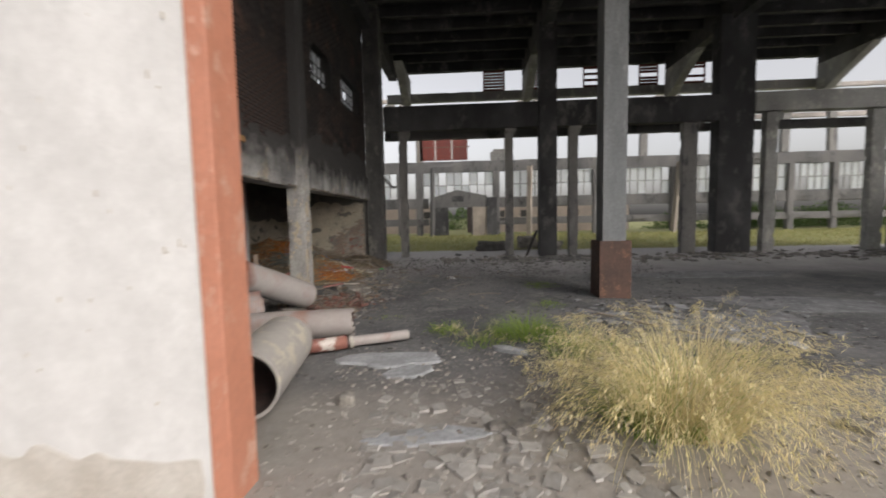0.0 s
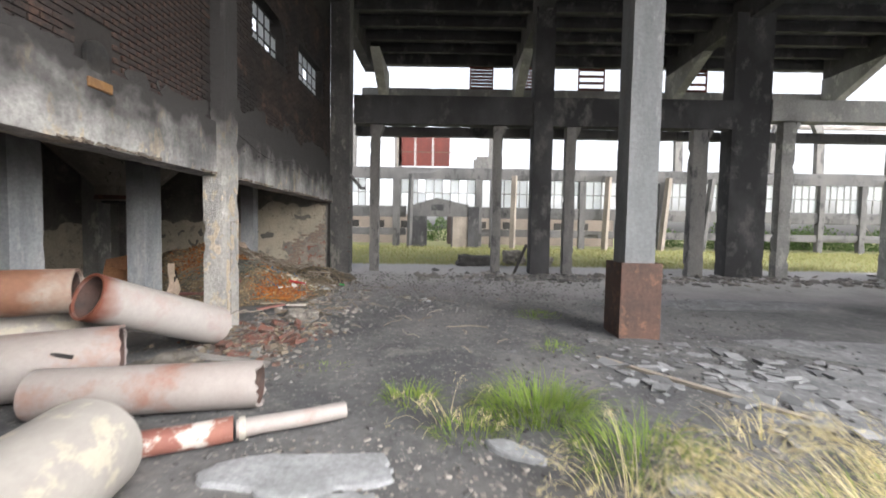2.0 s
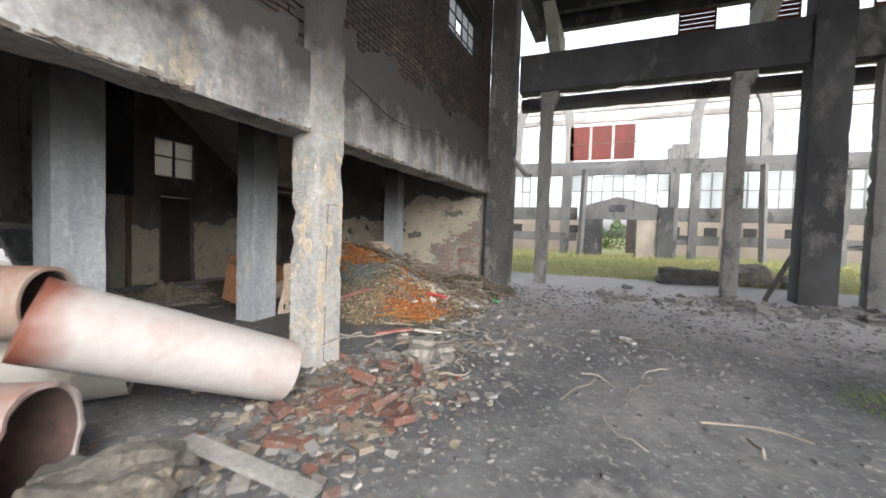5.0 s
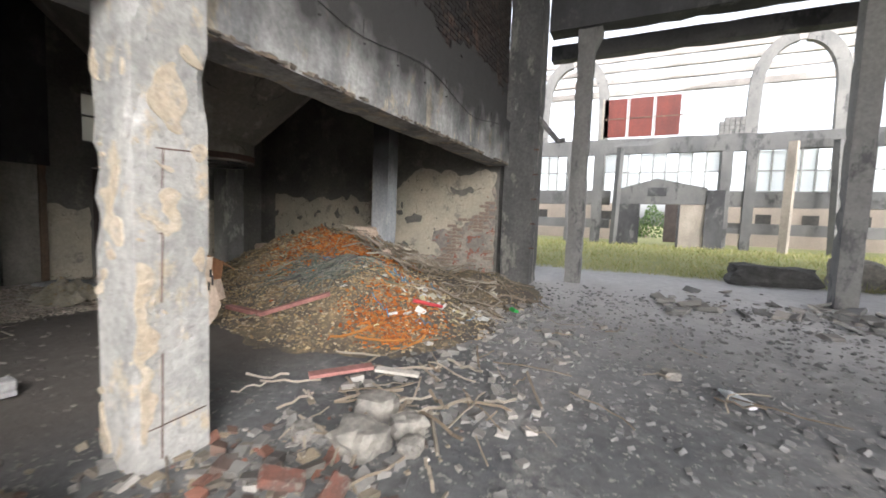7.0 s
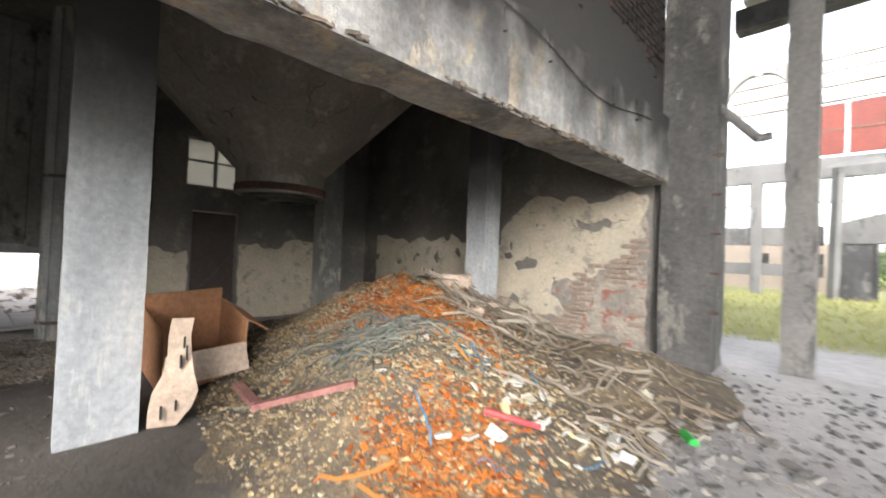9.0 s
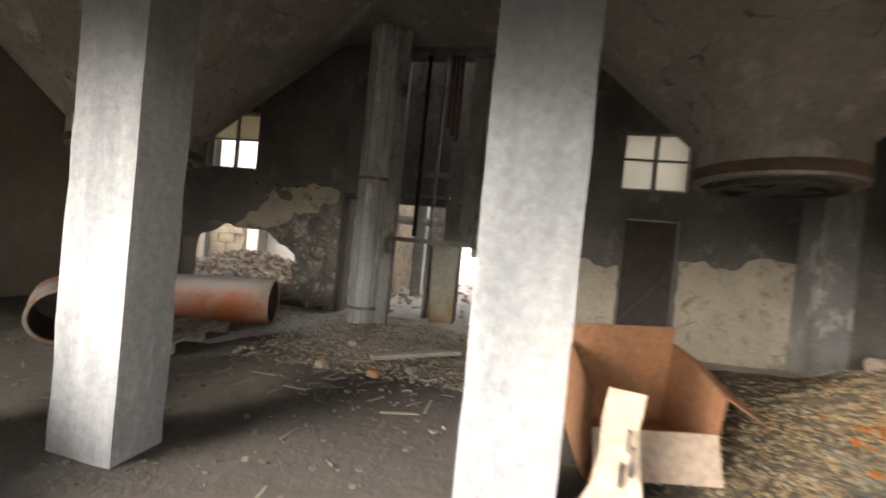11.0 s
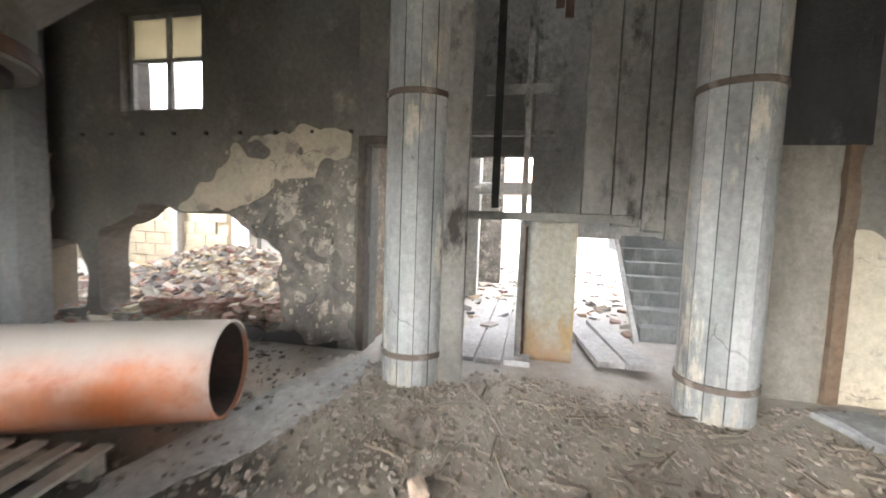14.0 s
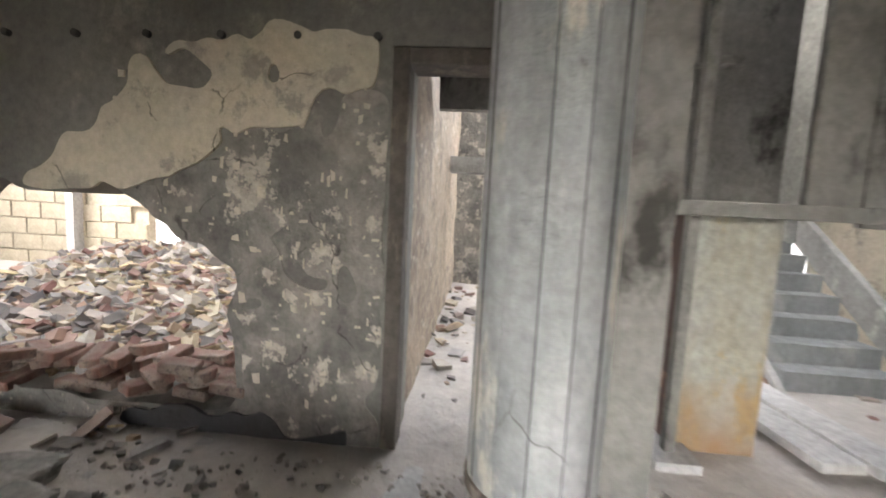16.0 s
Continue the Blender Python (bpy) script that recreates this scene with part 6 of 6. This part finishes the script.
setting(link("stair_back_wall", rough_box(-14.6, -14.3, 9.4, 12.6, 0.9, 4.8, 0.4, 0.01, 0.02), CONC), "grey wall over the stairs", "wall")
setting(link("stair_side_wall", rough_box(-14.3, -11.8, 11.6, 11.9, -0.5, 4.8, 0.4, 0.01, 0.02), CREAM), "stained wall beside the stairs", "wall")
# Top carried above the ceiling to block sky seen past the boards.
setting(link("shaft_back", rough_box(-12.74, -12.64, 7.3, 10.05, 1.95, 7.5, 0.3, 0.01, 0.02), WOOD), "grey boards at the back of the shaft", "boards")
# passage behind the doorway
# Runs longer and higher than seen, added to keep daylight off the yard.
setting(link("passage_wall", rough_box(-16.9, -11.8, 6.95, 7.24, -0.6, 5.69, 0.12, 0.05, 0.03), weathered("brown_rubble_stone", (0.33, 0.26, 0.19), (0.20, 0.16, 0.125), (0.44, 0.38, 0.30), scale=4.5, fine=16, bump=1.0, grain=0.3)), "rough stone passage wall with failing plaster", "wall")
setting(link("passage_beam", rough_box(-15.2, -14.9, 6.5, 9.6, 1.62, 1.85, 0.3, 0.01, 0.03), CONC), "concrete beam beyond the passage", "beam")
setting(link("passage_post", rough_box(-15.2, -14.9, 7.75, 8.05, -0.5, 3.0, 0.3, 0.01, 0.03), CONC), "concrete post beyond the passage", "post")
# block wall
# Two added walls that keep sun and sky light off the yard.
setting(link("yard_shade_wall_east", rough_box(-11.8, -11.55, -5.0, 2.33, -0.5, 5.69, 1.0, 0.01, 0.0), WHITE), "unseen wall added to block sun on the yard", "wall")
setting(link("yard_shade_wall_side", rough_box(-17.5, -17.25, 1.3, 5.0, -0.5, 4.6, 0.4, 0.01, 0.02), WHITE), "pale wall added to darken the yard", "wall")
bw = setting(empty("block_wall", (-16.2, 0, -0.4)), "cream concrete block wall in the yard", "wall")
# Courses above the hole's top are unseen height, added to dim the yard.
part("core", boxm(-0.2, -0.035, -4.6, 1.5, 0, 3.3), weathered("block_mortar", (0.38, 0.33, 0.255), (0.44, 0.38, 0.29), scale=4), bw)
bmk = bmesh.new()
put_box(bmk, -0.03, 0.03, -0.305, 0.305, -0.148, 0.148, 0.01)
mk = bpy.data.meshes.new("block")
bmk.to_mesh(mk)
bmk.free()
mk.materials.append(BLOCKS)
rk = random.Random(9)
for r in range(11):
    for c in range(9):
        y = -3.8 + c * 0.625 + (0.31 if r % 2 else 0)
        if y > 1.35 - 0.22 * max(0, r - 4) * rk.random() or rk.random() < 0.03:
            continue
        o = new("block", mk)
        o.parent = bw
        o.location = (-0.005 + 0.008 * rk.random(), y, 0.155 + r * 0.31)
tagged(link("block_pillar", rough_box(-16.19, -15.98, 0.05, 0.22, -0.4, 2.1, 0.2, 0.01, 0.02), PALETILE), "pale pillar on the block wall", "pillar")
setting(link("yard_building_wall", rough_box(-30.4, -30, -14, 16, -0.5, 2.6, 1.0, 0.02, 0.0), WHITE), "white wall of an outbuilding across the yard", "wall")
bm = bmesh.new()
vs = [bm.verts.new(p) for p in ((-29.4, -14.5, 2.5), (-29.4, 16.5, 2.5), (-34, 16.5, 4.6), (-34, -14.5, 4.6))]
bm.faces.new(vs)
r = bmesh.ops.extrude_face_region(bm, geom=bm.faces[:])
for v in [g for g in r["geom"] if isinstance(g, bmesh.types.BMVert)]:
    v.co.z += 0.15
setting(link("yard_building_roof", bm, weathered("tile_roof", (0.34, 0.17, 0.11), (0.26, 0.13, 0.09), scale=2)), "brown pitched roof of an outbuilding", "roof")
for y in (6.8, 9.4):
    f = setting(empty("outbuilding_window", (-29.98, y, 0.8)), "louvred window of an outbuilding", "window")
    for k in range(7):
        part("slat", boxm(0, 0.05, -0.5, 0.5, k * 0.16, k * 0.16 + 0.09), SASH, f)


def yard_z(x, y):
    return -0.33 + 0.75 * math.exp(-((x + 13.9) / 1.0) ** 2 - ((y - 3.6) / 2.0) ** 2) + 0.25 * math.exp(-((x + 12.2) / 0.8) ** 2 - ((y - 4.2) / 1.4) ** 2)


yx, yy = np.linspace(-16.0, -11.5, 40), np.linspace(-0.5, 7.0, 50)
V = [(x, y, yard_z(x, y) - 0.03) for y in yy for x in yx]
F = [(j * 40 + i, j * 40 + i + 1, (j + 1) * 40 + i + 1, (j + 1) * 40 + i) for j in range(49) for i in range(39)]
tagged(from_vf("yard_heap", V, F, ROCK), "heap of demolition rubble in the yard", "heap", kind="stuff")
scatter("yard_rubble", 4200, heavy(-13.4, 3.8, 0.9, 1.4), (0.03, 0.17), YARDRUBBLE, "broken bricks, laths and plaster in the yard", "rubble", 41, flat=0.6, level=yard_z, long=2.4, tilt=0.9)
scatter("planks", 260, heavy(-13.0, 4.3, 0.7, 1.0), (0.07, 0.14), islands("broken_plank", [(0.66, 0.55, 0.36), (0.50, 0.40, 0.27), (0.70, 0.66, 0.58), (0.30, 0.15, 0.11), (0.40, 0.38, 0.36)]), "broken planks and boards thrown on rubble", "planks", 45, flat=0.25, long=5, level=yard_z, tilt=0.4, jitter=0.15)
scatter("laths", 620, heavy(-13.2, 4.5, 0.7, 0.9), (0.03, 0.075), islands("lath", [(0.60, 0.48, 0.27), (0.42, 0.33, 0.22), (0.64, 0.55, 0.38), (0.26, 0.13, 0.09)]), "splintered pale laths on rubble", "laths", 42, flat=0.3, long=11, level=yard_z, tilt=0.5, jitter=0.1)
scatter("yard_rubble", 500, box_area(-20, -12, 7.0, 11.5), (0.04, 0.22), YARDRUBBLE, "scattered pale rubble in the yard", "rubble", 43, flat=0.4)
scatter("wall_foot_rubble", 150, lambda r: (-10.9 + 0.7 * r.random() - 0.9 * r.random(), 2.9 + 3.3 * r.random()), (0.03, 0.15), islands("fallen_plaster", [(0.22, 0.215, 0.205), (0.46, 0.44, 0.41), (0.34, 0.32, 0.29), (0.60, 0.57, 0.53)]), "slabs of fallen plaster under the torn hole", "rubble", 44, flat=0.3, long=2.0)
for i, (x, y) in enumerate(((-10.5, 5.75), (-10.3, 5.95), (-10.75, 5.5))):
    stone("plaster_slab", x, y, 0.42, 0.3, 0.12, ROCK, "broken grey plaster slab on the floor", "slab", seed=80 + i, turn=50 * i, rough=0.15)
rb = setting(empty("broken_sill", (WX - 0.2, 5.2, -0.2)), "broken brick edge of the torn hole", "masonry")
bmk = bmesh.new()
put_box(bmk, -0.12, 0.12, -0.06, 0.06, -0.033, 0.033, 0.008)
mk2 = bpy.data.meshes.new("brick")
bmk.to_mesh(mk2)
bmk.free()
mk2.materials.append(weathered("sooty_red_brick", (0.16, 0.08, 0.06), (0.22, 0.18, 0.15), (0.10, 0.07, 0.06), scale=3, bump=0.5))
for i in range(46):
    o = new("brick", mk2)
    o.parent = rb
    o.matrix_basis = pose(rk.uniform(-0.16, 0.16), rk.uniform(-0.9, 1.05), rk.uniform(0.0, 0.24), rk.gauss(0, 8), rk.gauss(0, 8), rk.choice((0, 90)) + rk.gauss(0, 14))

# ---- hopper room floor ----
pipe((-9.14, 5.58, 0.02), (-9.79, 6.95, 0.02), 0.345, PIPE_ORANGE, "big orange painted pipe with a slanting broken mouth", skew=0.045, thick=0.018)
pipe((-7.58, 6.77, 0.09), (-8.28, 6.16, 0.09), 0.27, PIPE_GREY, "pale grey pipe on the floor by a pallet")
pipe((-7.6, 5.85, 0.0), (-8.3, 4.9, 0.0), 0.3, PIPE_RUST, "rusty dark pipe behind others")
pal = tagged(empty("pallet", (-8.55, 6.62, -0.33), math.radians(0)), "pale slatted wooden pallet on the floor", "pallet")
pal.matrix_basis = pose(-8.36, 6.47, -0.33, 0, 0, 10.3)
for k in range(5):
    part("slat", boxm(-0.66, 0.66, -0.42 + k * 0.19, -0.33 + k * 0.19, 0.12, 0.145, 0.004), PALEWOOD, pal)
for k in (-0.56, 0, 0.56):
    part("bearer", boxm(k - 0.05, k + 0.05, -0.42, 0.43, 0.01, 0.119, 0.004), WOODLIGHT, pal)
bm = beam_between(bmesh.new(), (-8.71, 9.0, -0.26), (-9.5, 9.95, -0.26), 0.12, 0.05)
tagged(link("plank", bm, WOODLIGHT), "long pale plank on the rubble floor", "plank")
flat_piece("cement_strip", -9.9, 7.2, 1.3, 0.3, 0.012, weathered("pale_floor_crust", (0.44, 0.435, 0.42), (0.36, 0.352, 0.335), (0.50, 0.49, 0.47), scale=2.2, fine=14, grain=0.25, soft=0.2), "pale cement strip along the floor", "cement", 33, math.radians(170))
flat_piece("floor_slate", -10.6, 11.6, 0.5, 0.3, 0.06, SLATE, "flat grey slab lying on the floor", "slab", 35, 0.4)
flat_piece("floor_slate", -10.2, 12.0, 0.5, 0.35, 0.06, SLATE, "flat grey slab lying on the floor", "slab", 38, 1.0)


def crumpled(cx, cy, s, mat, label, seed):
    """A thrown-down sheet in folds."""
    bm = bmesh.new()
    n = 26
    g = [[None] * n for _ in range(n)]
    for i in range(n):
        for j in range(n):
            u, v = i / (n - 1) - 0.5, j / (n - 1) - 0.5
            f = max(0, 1 - 3.2 * (u * u + v * v))
            h = abs(noise.noise(Vector((u * 5 + seed, v * 5, 0)))) * 0.34 * f + 0.16 * f + 0.05 * noise.noise(Vector((u * 13, v * 13, seed)))
            k = 1 + 0.3 * noise.noise(Vector((u * 4, v * 4, seed + 3)))
            x, y = cx + u * s * k, cy + v * s * k * 0.8
            g[i][j] = bm.verts.new((x, y, gz(x, y) + max(h, 0.005)))
    for i in range(n - 1):
        for j in range(n - 1):
            bm.faces.new((g[i][j], g[i + 1][j], g[i + 1][j + 1], g[i][j + 1]))
    bmesh.ops.solidify(bm, geom=bm.faces[:], thickness=0.01)
    return tagged(link("crumpled_sheet", bm, mat, True), label, "sheet")


crumpled(-9.2, 11.1, 1.1, weathered("yellowed_plastic", (0.50, 0.45, 0.33), (0.58, 0.54, 0.45), (0.42, 0.30, 0.13), scale=4, rough=0.55, soft=0.15), "crumpled yellowed plastic sheet on the floor", 4)
scatter("floor_rubble", 5200, box_area(-11.1, -8.2, 7.4, 12.4), (0.01, 0.055), islands("brown_rubble", [(0.26, 0.22, 0.18), (0.36, 0.31, 0.255), (0.46, 0.40, 0.335), (0.17, 0.15, 0.13)]), "brown rubble and dirt over the floor", "rubble", 51, flat=0.7, jitter=0.55, tilt=0.7)
scatter("floor_laths", 320, box_area(-10.9, -7.4, 7.4, 12.2), (0.01, 0.03), TWIGS, "splinters and laths over the floor", "laths", 52, flat=0.4, long=16, tilt=0.12, jitter=0.2)
scatter("floor_laths", 40, box_area(-8.5, -4.5, 4.0, 10.0), (0.012, 0.03), TWIGS, "scattered splinters on the dusty floor", "laths", 53, flat=0.4, long=20, tilt=0.05, jitter=0.2)
scatter("floor_rubble", 900, box_area(-8.5, -4.3, 4.0, 10.5), (0.01, 0.05), islands("dark_grit", [(0.10, 0.09, 0.08), (0.18, 0.16, 0.14), (0.13, 0.118, 0.105), (0.28, 0.25, 0.22)]), "small stones on the dusty floor", "rubble", 54, flat=0.5)
for i, (x, y, m) in enumerate(((-8.3, 8.55, CARDPALE), (-8.25, 9.2, CARD), (-8.55, 9.55, ROCK), (-9.3, 8.5, CARDPALE))):
    stone("brick_piece", x, y, 0.14, 0.1, 0.1, m, "broken pale brick piece on the rubble", "brick", seed=90 + i, turn=70 * i, rough=0.12)
wh = tagged(empty("white_block", (-5.62, 9.2, -0.31), 1.5), "white slab with a block lying on the floor", "slab")
part("slab", boxm(-0.3, 0.16, -0.07, 0.07, 0, 0.045, 0.008), PALETILE, wh)
part("block", boxm(0.02, 0.16, -0.07, 0.07, 0.046, 0.13, 0.012), PALETILE, wh)

# ---- brickwork over the beam ----
bm = bmesh.new()
put_box(bm, -0.03, 0.022, -0.118, 0.118, -0.031, 0.031, 0.006)
mb = bpy.data.meshes.new("brick")
bm.to_mesh(mb)
bm.free()
mb.materials.append(BRICK)
rw = random.Random(3)
single, rest, n_single = [], [], 0
for r in range(64):
    z = 3.24 + r * 0.075
    for c in range(54):
        y = 2.9 + c * 0.25 + (0.125 if r % 2 else 0)
        if y > 16.2 or 9.15 < y < 9.95 or (10.66 < y < 12.54 and 5.23 < z < 6.3) or (13.26 < y < 15.54 and 5.33 < z < 6.4) or (6.75 < y < 7.4 and z < 3.75):
            continue
        if fbm(y, z, 1.2, 8) < -0.75:
            continue
        d = 0.006 * rw.random()
        if 6.9 < y < 9.15 and z < 5.0 and n_single < 230:
            o = new("brick", mb)
            o.parent = upper
            o.location = (-4.047 + d, y, z)
            n_single += 1
        else:
            rest.append((-4.047 + d, y, z, 0.05, 0.236, 0.062, 0.0, 0.0))
rest = chunk_mesh(rest, 2, 0.05)
o = from_vf("brickwork", *rest, BRICK)
o.parent = upper
tagged(o, kind="stuff")
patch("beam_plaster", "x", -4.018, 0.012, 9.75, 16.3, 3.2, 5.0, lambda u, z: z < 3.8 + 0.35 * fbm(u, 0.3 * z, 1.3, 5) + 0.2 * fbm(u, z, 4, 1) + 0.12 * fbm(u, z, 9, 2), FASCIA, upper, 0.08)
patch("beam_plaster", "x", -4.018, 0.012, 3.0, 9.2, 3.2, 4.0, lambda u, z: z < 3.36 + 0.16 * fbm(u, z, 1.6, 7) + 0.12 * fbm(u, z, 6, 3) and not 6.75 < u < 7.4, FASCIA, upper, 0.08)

# ---- storey over the hopper bays, and unseen walls added to darken the yard ----
setting(wall_grid("wall_upper_west", "x", -11.8, -11.4, 2.4, 16.8, 5.06, 10.0, [(3.2, 6.4, 5.9, 9.3), (7.2, 10.6, 5.9, 9.3), (11.4, 15.6, 5.9, 9.3)], lambda u, z: False, SOOT, 0.4, 0.0), "upper storey west wall", "wall")
setting(wall_grid("wall_upper_north", "y", 16.4, 16.8, -11.4, -4.42, 5.06, 10.0, [(-10.8, -4.7, 5.5, 9.7)], lambda u, z: False, SOOT, 0.4, 0.0), "upper storey north wall", "wall")
setting(link("ceiling_3", rough_box(-11.8, -4.31, 2.4, 16.8, 10.0, 10.25, 0.8, 0.01, 0.0), CONC_SOOT), "roof slab over the upper storey", "ceiling")
setting(link("yard_shade_wall_south", rough_box(-30, -11.82, -5.0, -4.6, -0.5, 6.0, 1.0, 0.01, 0.0), WHITE), "unseen wall added to darken the yard's end", "wall")
setting(link("yard_shade_wall_north", rough_box(-30, -14.62, 13.0, 13.4, -0.5, 6.0, 1.0, 0.01, 0.0), WHITE), "unseen wall added to darken the yard's other end", "wall")

# ---- bare bricks at the foot of the north wall ----
bm = bmesh.new()
put_box(bm, -0.116, 0.116, -0.03, 0.012, -0.031, 0.031, 0.007)
mn = bpy.data.meshes.new("brick")
bm.to_mesh(mn)
bm.free()
mn.materials.append(weathered("lime_stained_brick", (0.33, 0.28, 0.225), (0.24, 0.165, 0.13), (0.42, 0.38, 0.31), scale=3.0, fine=30, bump=0.6, soft=0.1))
rn = random.Random(21)
for r in range(24):
    for c in range(8):
        x, z = -5.95 + c * 0.25 + (0.125 if r % 2 else 0), -0.2 + r * 0.075
        if x < -4.3 and z < 1.0 + 0.9 * (x + 5.3) + 0.5 * fbm(x, z, 1.9, 5) and fbm(x, z, 2.4, 9) > -0.02 and rn.random() < 0.85:
            o = new("brick", mn)
            o.parent = north
            o.location = (x, 16.385 - 0.012 * rn.random(), z)

# ---- small marks ----
rm = random.Random(14)
marks = [(-5.4 + 3.7 * rm.random(), JY0 - 0.004, 0.2 + 2.7 * rm.random(), 0.01 + 0.015 * rm.random(), 0.006, 0.02 + 0.05 * rm.random() ** 2, 0.0, 0.3 * rm.gauss(0, 1)) for _ in range(70)]
o = from_vf("chipped_marks", *chunk_mesh(marks, 4, 0.5), weathered("old_chip", (0.40, 0.36, 0.30), (0.50, 0.47, 0.42), scale=8))
o.parent = wall_s
tagged(o, kind="stuff")
pits = [(WX + 0.012, 5.4 + 1.75 * rm.random(), -0.1 + 2.0 * rm.random(), 0.012, 0.015 + 0.05 * rm.random() ** 2, 0.02 + 0.06 * rm.random() ** 2, 0.0, 0.0) for _ in range(190)]
pits = [p for p in pits if not torn(p[1], p[2])]
o = from_vf("plaster_crumbs", *chunk_mesh(pits, 6, 0.6), CREAM)
o.parent = west
tagged(o, kind="stuff")
for k in range(11):
    bm = bmesh.new()
    rod(bm, (WX - 0.02, 2.6 + k * 0.45, 2.03), (WX + 0.025, 2.6 + k * 0.45, 2.03), 0.022, 8)
    tagged(link("wall_plug", bm, DARKSTEEL), "dark iron plug in a row on the wall", "plug", group="row of wall plugs")

# Added wall that hides the bright sky at the passage end.
setting(link("passage_sky_block", rough_box(-17.2, -16.9, 5.0, 8.35, -0.5, 3.4, 0.4, 0.01, 0.02), GREYPL), "stained wall added to block sky beyond the passage", "wall")

# ---- unseen roof added to keep daylight off the yard ----
setting(link("yard_shade_roof", rough_box(-17.4, -14.4, -4.5, 8.2, 5.7, 5.85, 0.8, 0.01, 0.0), CONC), "unseen roof slab added to shade the yard", "roof")
for y in (-4.2, 1.6, 6.7):
    setting(link("shade_roof_beam", rough_box(-17.3, -11.85, y - 0.12, y + 0.12, 5.4, 5.69, 0.6, 0.01, 0.01), CONC), "concrete beam under the added shade roof", "beam")
    setting(link("shade_roof_post", rough_box(-17.3, -17.05, y - 0.12, y + 0.12, -0.5, 5.39, 0.6, 0.01, 0.01), CONC), "concrete post of the added shade roof", "post")

ribbons("wood_chips", sticks(170, box_area(-10.7, -7.9, 8.1, 11.7), (0.06, 0.4), (0.005, 0.014), 71, None, 0.03, 0.015), islands("brown_chips", [(0.20, 0.165, 0.125), (0.34, 0.29, 0.23), (0.13, 0.11, 0.09), (0.46, 0.41, 0.34)]), "splintered wood strips over the dirt floor", "strips")
lips = [(-3.965 + 0.02 * rm.random(), 2.95 + 13.3 * rm.random(), 2.318 + 0.018 * rm.random(), 0.03 + 0.03 * rm.random(), 0.04 + 0.11 * rm.random() ** 2, 0.015 + 0.04 * rm.random() ** 2, rm.gauss(0, 0.12), rm.gauss(0, 0.12)) for _ in range(640)]
lips = [p for p in lips if fbm(p[1], 0.0, 0.9, 4) > -0.12]
o = from_vf("broken_lip", *chunk_mesh(lips, 8, 0.5), islands("broken_render", [(0.26, 0.20, 0.14), (0.12, 0.10, 0.085), (0.36, 0.31, 0.25), (0.07, 0.06, 0.055)]))
o.parent = fascia
tagged(o, kind="stuff")
scatter("floor_rubble", 1700, box_area(-11.2, -8.8, 5.4, 9.4), (0.008, 0.05), islands("grey_brown_rubble", [(0.20, 0.18, 0.155), (0.34, 0.31, 0.27), (0.46, 0.43, 0.39), (0.14, 0.13, 0.12)]), "plaster crumbs and grit over the floor", "rubble", 57, flat=0.6, tilt=0.7)
